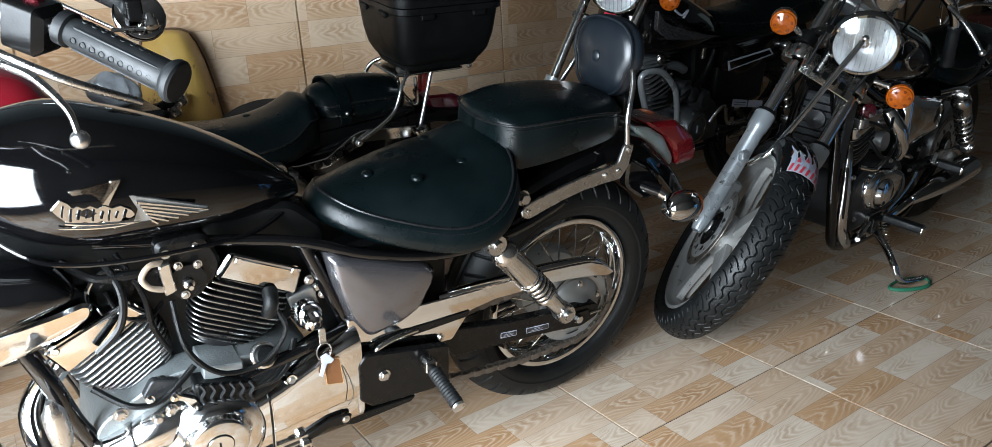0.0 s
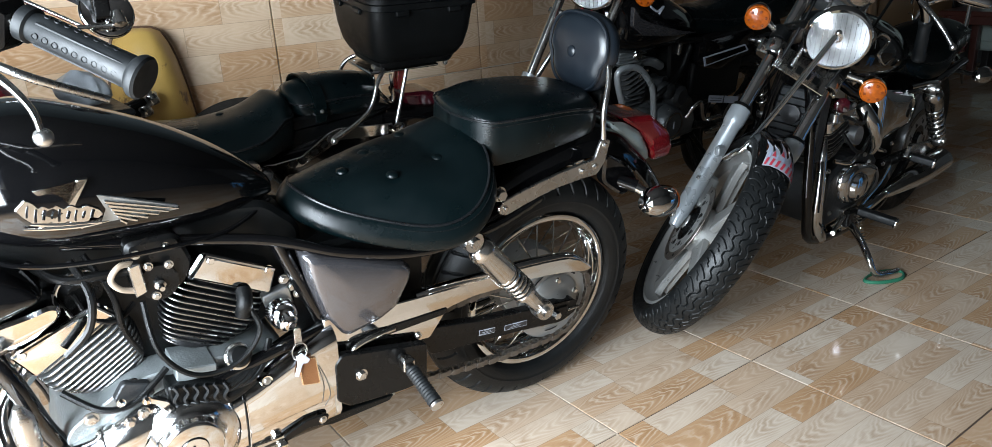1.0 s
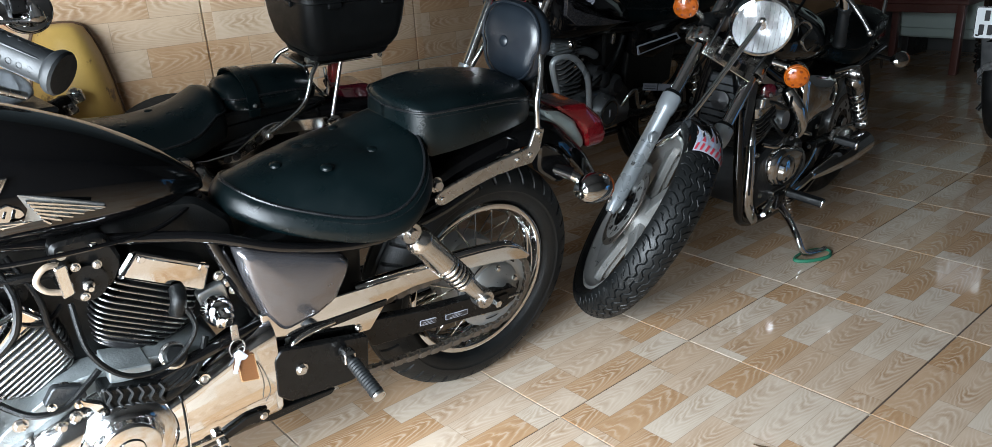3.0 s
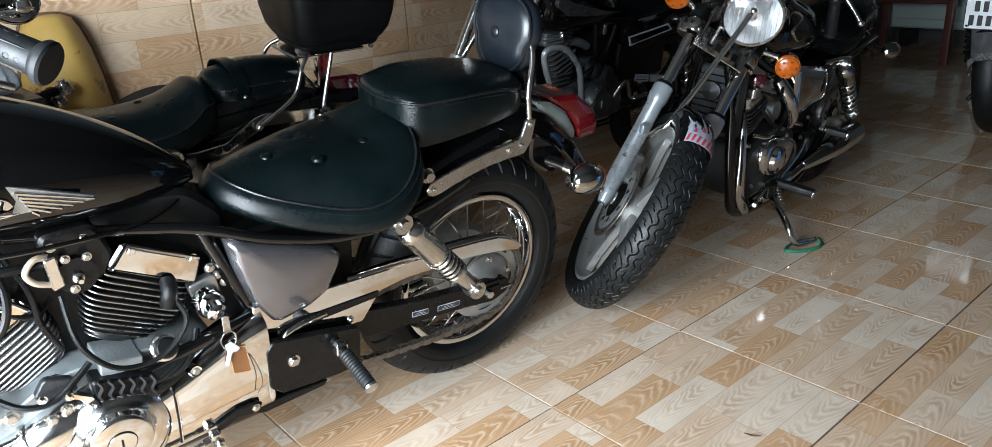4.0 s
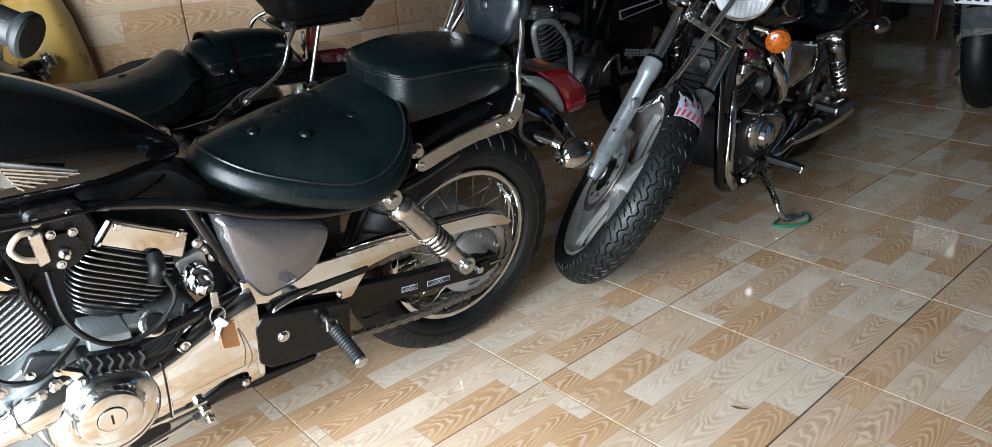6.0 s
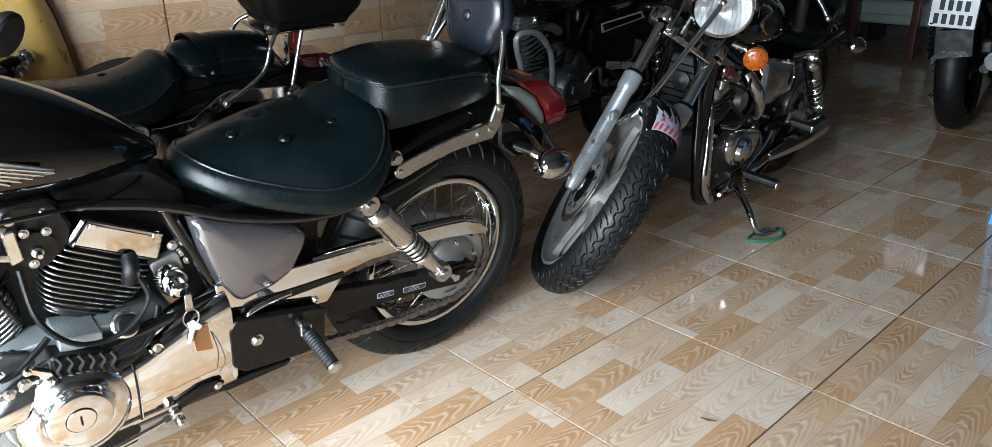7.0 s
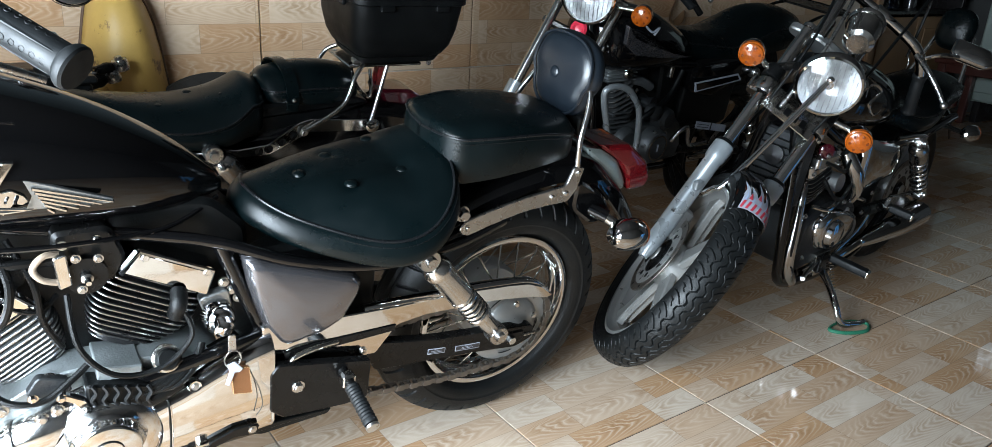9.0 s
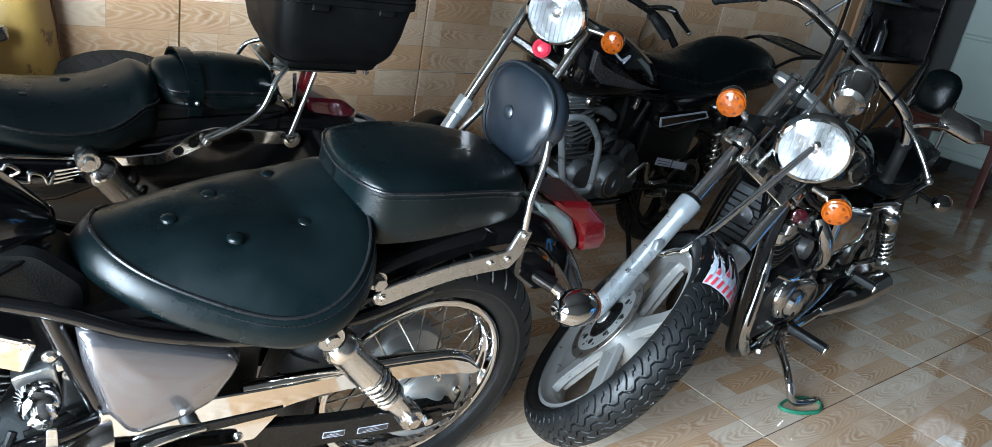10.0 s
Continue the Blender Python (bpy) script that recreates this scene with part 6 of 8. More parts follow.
    for v in (1, -1):
        part("lamp_ear", tube([at(v * 0.1, foff, 0.64), at(v * 0.085, 0.14, 0.62)], 0.012, 10, 1), M_BLACKS, b)
        indicator(b, at(v * 0.11, foff, 0.615), at(v * 0.195, foff + 0.045, 0.602), face, 0.036)
        part("signal_collar", lathe([(0.024, -0.02), (0.027, -0.018), (0.027, 0.018), (0.024, 0.02), (0.018, 0.02), (0.018, -0.02), (0.024, -0.02)], along(at(v * 0.1, foff, 0.615), at(v * 0.1, foff, 0.8)), 20), M_BLACKM, b)
    # front fender with a printed mask
    p = []
    for d in range(-6, 75, 7):
        a = radians(d + 78)
        p.append((0.328 * math.cos(a), 0.328 * math.sin(a)))
    rings = []
    for u, w in p:
        n = V((u, 0, w)).normalized()
        ring = []
        for k in range(11):
            s = -1 + 0.2 * k
            ring.append(wheel @ (V((u, 0.052 * math.sin(s * 1.4), w)) - n * 0.035 * abs(s) ** 2.2))
        for k in range(10, -1, -1):
            s = -1 + 0.2 * k
            ring.append(wheel @ (V((u, 0.049 * math.sin(s * 1.4), w)) - n * (0.035 * abs(s) ** 2.2 + 0.003)))
        rings.append(ring)
    fd = part("front_fender", loft(rings), M_BLACK, b, "short black front fender", 50)

    def on_fender(deg, s, lift):
        a = radians(deg + 78)
        n = V((math.cos(a), 0, math.sin(a)))
        return wheel @ (n * (0.328 + lift) + V((0, 0.052 * math.sin(s * 1.4), 0)) - n * 0.035 * abs(s) ** 2.2)

    def sticker(d0, d1, s0, s1, lift, mat, name, label=""):
        nd, ns = 6, 6
        g = Geo()
        for i in range(nd + 1):
            for k in range(ns + 1):
                f = i / nd
                sl = s0(f) + (s1(f) - s0(f)) * k / ns
                g.v.append(on_fender(d0 + (d1 - d0) * f, sl, lift))
        for i in range(nd):
            for k in range(ns):
                o = i * (ns + 1) + k
                g.f.append((o, o + 1, o + ns + 2, o + ns + 1))
        return part(name, g, mat, fd, label, 60)

    sticker(-6, 4.5, lambda f: -0.70 + 0.1 * f, lambda f: 0.98 - 0.1 * f, 0.0012, M_STICKER, "mask_sticker", "worn printed sticker with red stripes and blue flames")
    for k in range(8):
        c = -0.66 + 0.205 * k
        sticker(-5.5, -0.5, lambda f, c=c: c + 0.10 * f, lambda f, c=c: c + 0.09 + 0.10 * f, 0.0022, M_REDPR, "red_stripe")
    for k in range(6):
        c, top = -0.66 + 0.27 * k, (16, 11, 18, 12, 17, 10)[k]
        sticker(4, top, lambda f, c=c: c + 0.06 * math.sin(5 * f) + 0.09 * f, lambda f, c=c: c + 0.27 - 0.17 * f ** 0.6 + 0.06 * math.sin(5 * f), 0.0016, M_STICKER, "flame")
        sticker(-0.2, top - 3, lambda f, c=c: c + 0.08 + 0.06 * math.sin(5 * f) + 0.06 * f, lambda f, c=c: c + 0.17 - 0.07 * f + 0.06 * math.sin(5 * f), 0.0024, M_FLAME, "flame_core")
    for c, d in ((-0.42, 3.0), (-0.10, 5.5), (0.30, 2.5)):
        sticker(d - 2.2, d + 2.2, lambda f, c=c: c + 0.08 * f, lambda f, c=c: c + 0.15 - 0.06 * f, 0.003, M_REDPR, "red_mark")
    # caliper on the disc
    cal = part("brake_caliper", box((0, 0, 0), (0.07, 0.05, 0.10), 0.012, S @ Matrix.Translation(root + V((0, -0.075, 0)) + fw * 0.02 + ax * 0.105) @ fork_turn(ax, fw)), M_ALU, b, "cast brake caliper")
    for k in range(3):
        part("bolt", bolt(at(-0.102, -0.01 + 0.03 * k, 0.08 + 0.02 * k), tuple(S.to_3x3() @ V((0, -1, 0))), 0.008), M_STEEL, cal)
    part("brake_hose", tube([at(-0.080, -0.03, 0.14), at(-0.085, -0.035, 0.24), at(-0.07, -0.02, 0.40), at(-0.05, 0.0, 0.55)], 0.005, 8, 6), M_BLACKM, b)
    # handlebar, instruments, mirrors
    for v in (1, -1):
        part("handlebar_riser", tube([at(v * 0.06, 0.045, 0.775), at(v * 0.06, 0.035, 0.845)], 0.021, 14, 1), M_CHROME, b)
    half = [(0.0, 0.0, 0.985), (0.12, 0.0, 0.985), (0.22, -0.005, 0.975), (0.29, -0.05, 0.945), (0.36, -0.14, 0.90)]
    part("handlebar", tube([at(-s, o, u) for s, o, u in half[:0:-1]] + [at(s, o, u) for s, o, u in half], 0.0150, 14, 5), M_CHROME, b, "chrome handlebar on tall risers")
    for v in (1, -1):
        part("riser_post", tube([at(v * 0.06, 0.035, 0.84), at(v * 0.06, 0.002, 0.985)], 0.0145, 14, 1), M_CHROME, b)
        part("riser_clamp", lathe([(0.015, -0.02), (0.021, -0.018), (0.021, 0.018), (0.015, 0.02), (0.0135, 0.02), (0.0135, -0.02), (0.015, -0.02)], along(at(v * 0.06, 0.0, 0.985), at(v * 0.2, 0.0, 0.985)), 20), M_CHROME, b)
    grip(b, at(-0.285, -0.045, 0.948), at(-0.365, -0.15, 0.897), 0.018, 0.022, False)
    grip(b, at(0.285, -0.045, 0.948), at(0.365, -0.15, 0.897), 0.018, 0.022, False)
    gauge = part("speedometer", lathe([(1e-4, -0.06), (0.03, -0.06), (0.042, -0.05), (0.046, 0.02), (0.049, 0.03), (0.049, 0.04), (0.042, 0.044), (1e-4, 0.044)], along(at(0.02, 0.095, 0.845), at(0.02, 0.02, 1.0)), 36), M_CHROMED, b, "dulled chrome speedometer pod")
    part("bezel", lathe([(0.050, 0.026), (0.053, 0.030), (0.053, 0.042), (0.047, 0.046), (0.044, 0.044), (0.050, 0.026)], along(at(0.02, 0.095, 0.845), at(0.02, 0.02, 1.0)), 40), M_CHROME, gauge)
    part("idiot_light", lathe([(1e-4, -0.03), (0.016, -0.03), (0.018, 0.0), (0.014, 0.012), (1e-4, 0.014)], along(at(0.105, 0.10, 0.72), at(0.13, 0.16, 0.70)), 20), M_CHROME, b)
    for k, s in enumerate((-0.08, -0.045, 0.07)):
        part("cable", tube([at(s, 0.10, 0.52), at(s * 1.2, 0.15, 0.72), at(s * 1.6, 0.11, 0.95), at(s * 2.2, 0.02, 1.12), at(s * 3.2, -0.06, 0.98)], 0.0045 + 0.001 * (k == 1), 8, 7), (M_BLACKM, M_STEEL, M_BLACKM)[k], b, "looped control cable")
    for v in (1, -1):
        part("mirror_arm", tube([at(v * 0.24, 0.02, 0.955), at(v * 0.27, 0.04, 0.985), at(v * 0.33, 0.0, 1.04)], 0.006, 8, 5), M_CHROME, b)
        oval = rounded([(-0.066, -0.030), (-0.050, -0.046), (0.040, -0.040), (0.066, -0.018), (0.060, 0.034), (0.040, 0.044), (-0.056, 0.038)], 0.010)
        mm = S @ Matrix.Translation(root + V((0, v * 0.37, 0)) + fw * -0.02 + ax * 1.08) @ fork_face(ax, fw) @ pose(0, 0, 0, -25, v * -12, v * 10)
        mi = part("mirror", prism(oval, 0.022, mm, 0.008, 0.012), M_CHROME, b, "angular chrome rear-view mirror", 60)
        part("mirror_glass", prism([(x * 0.9, y * 0.9) for x, y in oval], 0.002, mm @ Matrix.Translation((0, 0, -0.0025)), 0.0005), M_MIRROR, mi)
    part("clutch_lever", tube([at(0.21, 0.03, 0.94), at(0.25, 0.06, 0.905), at(0.30, 0.075, 0.87), at(0.335, 0.085, 0.84)], [0.007, 0.008, 0.007, 0.006], 10, 5), M_STEEL, b, "bright clutch lever")
    part("lever_ball", ball(at(0.338, 0.086, 0.837), 0.010), M_STEEL, b)
    # frame, radiator, tank, seat
    part("head_tube", tube([root + ax * 0.53, root + ax * 0.76], 0.030, 20, 1), M_BLACK, b)
    for v in (1, -1):
        part("down_tube", tube([(0.95, v * 0.03, 0.72), (0.94, v * 0.07, 0.55), (0.92, v * 0.10, 0.28), (0.84, v * 0.11, 0.15), (0.40, v * 0.11, 0.15), (0.18, v * 0.11, 0.33)], 0.016, 12, 6), M_BLACK, b)
        part("top_rail", tube([(0.93, v * 0.03, 0.75), (0.70, v * 0.09, 0.60), (0.30, v * 0.12, 0.56), (-0.12, v * 0.11, 0.60)], 0.016, 12, 6), M_BLACK, b)
    ox = part("oil_cooler", box((0.915, 0.01, 0.53), (0.05, 0.17, 0.22), 0.006, None), M_ENGINE, b, "dark cooler behind the fork")
    for k in range(9):
        part("cooler_fin", box((0.944, 0.01, 0.445 + 0.021 * k), (0.012, 0.165, 0.003), 0.001), M_BLACKS, ox)
    part("horn", lathe([(1e-4, -0.02), (0.022, -0.018), (0.028, 0.0), (0.028, 0.008), (0.014, 0.012), (1e-4, 0.018)], along((0.955, 0.01, 0.565), (1.2, 0.06, 0.60)), 28), M_FIN, b, "dark cap behind the fork")
    part("reflector", lathe([(1e-4, 0), (0.022, 0), (0.023, 0.004), (0.018, 0.008), (1e-4, 0.010)], along((0.825, 0.10, 0.59), (1.0, 0.25, 0.60)), 24), M_MAROON, b, "round dark red reflector")
    t = tank(b, [(0.30, 0.05, 0.70, 0.63), (0.40, 0.10, 0.755, 0.62), (0.54, 0.135, 0.81, 0.62), (0.68, 0.15, 0.845, 0.635), (0.80, 0.145, 0.85, 0.66), (0.89, 0.09, 0.835, 0.70)], M_BLACK, "gloss black fuel tank with a tribal decal")
    part("decal", tube([(0.84, 0.140, 0.76), (0.78, 0.147, 0.80), (0.71, 0.150, 0.775), (0.77, 0.149, 0.745), (0.71, 0.149, 0.705), (0.63, 0.142, 0.73)], [0.002, 0.008, 0.003, 0.009, 0.006, 0.002], 8, 8, flat=0.5), M_CHROMED, t)
    seat(b, "rider_seat", [(0.36, 0.09, 0.70, 0.67, 0.62), (0.26, 0.13, 0.68, 0.645, 0.59), (0.14, 0.14, 0.69, 0.655, 0.60), (0.04, 0.12, 0.73, 0.70, 0.63), (-0.10, 0.11, 0.745, 0.715, 0.66)], "black stepped leather seat")
    # engine
    part("crankcase", plate([(0.48, 0.20), (0.80, 0.17), (0.84, 0.25), (0.82, 0.36), (0.70, 0.40), (0.48, 0.36)], -0.12, 0.11, 0.03, 0.012), M_ENGINE, b, "dark cast engine case")
    case = part("side_case", puff(rounded([(0.775, 0.315), (0.765, 0.36), (0.71, 0.385), (0.625, 0.372), (0.525, 0.335), (0.505, 0.285), (0.56, 0.238), (0.68, 0.235), (0.75, 0.262)], 0.03), 0.095, 0.15), M_CHROME, b, "polished engine side cover", 70)
    part("case_boss", lathe([(1e-4, 0.024), (0.03, 0.023), (0.042, 0.016), (0.048, 0.0), (1e-4, 0.0)], along((0.69, 0.142, 0.31), (0.69, 0.3, 0.31)), 36), M_CHROME, case)
    for k in range(7):
        an = math.radians(51 * k + 10)
        part("bolt", bolt((0.64 + 0.118 * math.cos(an), 0.126, 0.307 + 0.064 * math.sin(an)), (0, 1, 0), 0.006, 0.008), M_STEEL, case)
    # hoses, brackets and bolts round the cylinder
    for pts, r, mt in (([(0.80, 0.11, 0.50), (0.77, 0.14, 0.45), (0.70, 0.14, 0.43), (0.62, 0.12, 0.46)], 0.006, M_BLACKM), ([(0.86, 0.07, 0.57), (0.80, 0.12, 0.55), (0.72, 0.13, 0.52), (0.66, 0.11, 0.55)], 0.005, M_BLACKM), ([(0.84, 0.12, 0.42), (0.79, 0.145, 0.41), (0.74, 0.145, 0.425), (0.70, 0.13, 0.42)], 0.0065, M_CHROME), ([(0.90, 0.11, 0.43), (0.895, 0.12, 0.34), (0.88, 0.12, 0.26)], 0.004, M_BLACKM), ([(0.60, 0.12, 0.42), (0.55, 0.14, 0.40), (0.49, 0.13, 0.38)], 0.007, M_CHROMED)):
        part("hose", tube(pts, r, 8, 6), mt, b)
    part("head_cover", box((0.80, 0.055, 0.555), (0.13, 0.11, 0.05), 0.012), M_CHROMED, b, "dull chrome cylinder head cover")
    part("intake_cover", tube([(0.66, 0.09, 0.56), (0.635, 0.125, 0.50), (0.60, 0.13, 0.44), (0.585, 0.12, 0.40)], [0.022, 0.026, 0.024, 0.018], 16, 5), M_CHROME, b, "chrome intake elbow")
    for u, v, z in ((0.83, 0.112, 0.58), (0.77, 0.112, 0.585), (0.74, 0.112, 0.54), (0.86, 0.115, 0.39), (0.80, 0.12, 0.235), (0.64, 0.125, 0.40), (0.47, 0.125, 0.33), (0.45, 0.13, 0.40)):
        part("bolt", bolt((u, v, z), (0, 1, 0), 0.006, 0.007), M_STEEL, b)
    part("stand_hinge", box((0.655, 0.128, 0.185), (0.07, 0.03, 0.06), 0.008), M_BLACKS, b)
    part("toe_link", tube([(0.62, 0.145, 0.225), (0.52, 0.15, 0.28), (0.47, 0.15, 0.33)], 0.005, 8, 3), M_CHROMED, b)
    part("swingarm_plate", plate([(0.28, 0.36), (0.10, 0.335), (0.06, 0.31), (0.10, 0.295), (0.30, 0.315)], 0.125, 0.14, 0.008), M_CHROMED, b)
    part("small_case", lathe([(1e-4, 0.035), (0.04, 0.034), (0.056, 0.02), (0.058, 0.0), (1e-4, 0.0)], along((0.56, 0.108, 0.29), (0.56, 0.3, 0.29)), 32), M_ALU, b)
    fin_cylinder(b, (0.745, 0.40), (0.785, 0.52), 0.075, 0.10, 9, True)
    part("header_pipe", tube([(0.82, 0.06, 0.49), (0.865, 0.09, 0.44), (0.872, 0.105, 0.32), (0.858, 0.105, 0.215), (0.81, 0.105, 0.150), (0.70, 0.06, 0.13)], [0.013, 0.014, 0.018, 0.025, 0.026, 0.020], 16, 7), M_CHROMED, b, "dulled chrome header pipe")
    part("header_pipe", tube([(0.82, -0.06, 0.49), (0.865, -0.09, 0.44), (0.872, -0.105, 0.32), (0.865, -0.105, 0.20), (0.81, -0.105, 0.145), (0.2, -0.15, 0.16), (-0.2, -0.16, 0.22)], 0.021, 16, 7), M_CHROME, b)
    sil = part("silencer", tube([(0.47, 0.15, 0.228), (0.36, 0.16, 0.240), (0.22, 0.170, 0.252), (0.06, 0.176, 0.270)], [0.017, 0.030, 0.040, 0.042], 24, 5), M_CHROME, b, "chrome silencer")
    part("outlet", lathe([(0.030, -0.004), (0.030, 0.002), (0.022, 0.002), (0.020, -0.03), (1e-4, -0.03)], along((0.058, 0.176, 0.270), (-0.1, 0.18, 0.288)), 24), M_BLACKS, sil)
    part("link_pipe", tube([(0.72, 0.10, 0.15), (0.58, 0.14, 0.20), (0.45, 0.15, 0.232)], 0.016, 14, 5), M_CHROME, sil)
    part("tool_cover", plate([(0.625, 0.605), (0.56, 0.60), (0.36, 0.565), (0.31, 0.52), (0.33, 0.445), (0.55, 0.425), (0.585, 0.44)], 0.085, 0.135, 0.018, 0.010, 0.012), M_CHROME, b, "polished chrome side cover")
    part("carburettor", lathe([(1e-4, -0.05), (0.03, -0.05), (0.03, 0.05), (1e-4, 0.05)], along((0.70, 0.07, 0.47), (0.70, 0.2, 0.48)), 20), M_ALU, b)
    for v in (1, -1):
        shock(b, (0.245, 0.560), (0.05, 0.335), v * 0.145, ratio=0.3, r=0.03)
        part("swingarm", tube([(0.42, v * 0.10, 0.31), (0.0, v * 0.11, 0.30)], 0.02, 12, 1), M_BLACKS, b)
    part("shock_cap_stay", tube([(0.40, 0.13, 0.585), (0.28, 0.145, 0.585), (0.215, 0.15, 0.575)], 0.009, 10, 4), M_CHROME, b)
    # rear wheel and tail
    cast_wheel(b, "rear_wheel", (0, 0, 0.305), Matrix.Translation((0, 0, 0.305)), 0.305, 0.064, 0.20, None, -1)
    fender(b, [(0.22, 0.58), (0.10, 0.645), (-0.05, 0.665), (-0.20, 0.62), (-0.30, 0.53)], 0.085, 0.06, M_BLACK, "rear_fender")
    indicator(b, (-0.06, 0.09, 0.575), (-0.06, 0.20, 0.572), (-1, 0.1, 0), 0.03)
    part("tail_lamp", box((-0.29, 0, 0.62), (0.06, 0.10, 0.06), 0.015), M_RED, b)
    oval = [(0.066 * math.copysign(abs(math.cos(a)) ** 0.8, math.cos(a)), 0.075 * math.copysign(abs(math.sin(a)) ** 0.8, math.sin(a))) for a in (2 * math.pi * k / 32 for k in range(32))]
    pm = pose(-0.15, 0.0, 0.895, 0, 80, 0) @ pose(0, 0, 0, 0, 0, 90)
    br = part("backrest", prism(oval, 0.045, pm @ Matrix.Translation((0, 0, -0.022)), 0.014, 0.012), M_LEATHER, b, "small black leather backrest", 60)
    for v in (1, -1):
        part("sissy_bar", tube([(-0.02, v * 0.10, 0.62), (-0.10, v * 0.09, 0.72), (-0.17, v * 0.06, 0.88)], 0.007, 10, 5), M_CHROME, br)
    # pegs and stand
    for u, z, ln in ((0.63, 0.205, 0.13), (0.27, 0.315, 0.085)):
        pg = part("footpeg", tube([(u, 0.11, z), (u - 0.005, 0.14, z)], 0.012, 12, 1), M_CHROMED, b, "rubber-topped foot peg")
        part("rubber", box((0, 0, ln / 2), (0.034, 0.026, ln), 0.008, along((u - 0.005, 0.135, z), (u - 0.03, 0.26, z - 0.012))), M_RUBBER, pg)
        part("peg_end", box((0, 0, ln - 0.004), (0.036, 0.028, 0.012), 0.005, along((u - 0.005, 0.135, z - 0.003), (u - 0.03, 0.26, z - 0.015))), M_CHROME, pg)
    part("shift_lever", tube([(0.70, 0.13, 0.20), (0.80, 0.15, 0.19), (0.86, 0.17, 0.20)], 0.007, 10, 4), M_CHROMED, b)
    part("stand_bracket", plate([(0.70, 0.22), (0.60, 0.22), (0.60, 0.14), (0.68, 0.13)], 0.10, 0.125, 0.012), M_CHROMED, b)
    part("side_stand", tube([(0.645, 0.125, 0.165), (0.70, 0.20, 0.135), (0.745, 0.25, 0.11), (0.735, 0.28, 0.06), (0.66, 0.30, 0.046), (0.62, 0.305, 0.044)], [0.013, 0.012, 0.011, 0.011, 0.009], 12, 6), M_CHROME, b, "chrome side stand")
    part("stand_spring", coil((0.61, 0.135, 0.19), (0.67, 0.20, 0.12), 0.007, 0.0018, 10), M_CHROMED, b)
    return b


def fork_turn(ax, fw):
    """Axes of a fork yoke: x across, y ahead, z up the fork."""
    x = fw.cross(ax)
    return Matrix(((x.x, fw.x, ax.x, 0), (x.y, fw.y, ax.y, 0), (x.z, fw.z, ax.z, 0), (0, 0, 0, 1)))


def fork_face(ax, fw):
    """Axes of a plate on the front of the fork: x across, y up, z ahead."""
    x = ax.cross(fw)
    return Matrix(((x.x, ax.x, fw.x, 0), (x.y, ax.y, fw.y, 0), (x.z, ax.z, fw.z, 0), (0, 0, 0, 1)))


BX, BY, BYAW, BLEAN, STEER = 1.908, 0.395, 185.1, 6.6, 45
turned_bar_bike()
strip = whole("green_strip", tube([(1.17, 0.06, 0.006), (1.20, 0.02, 0.006), (1.27, -0.005, 0.006), (1.32, 0.02, 0.006), (1.29, 0.06, 0.006), (1.22, 0.075, 0.006)], 0.006, 8, 5, True, 0.7), M_GREENP, "flattened green cord under the side stand", "cord")


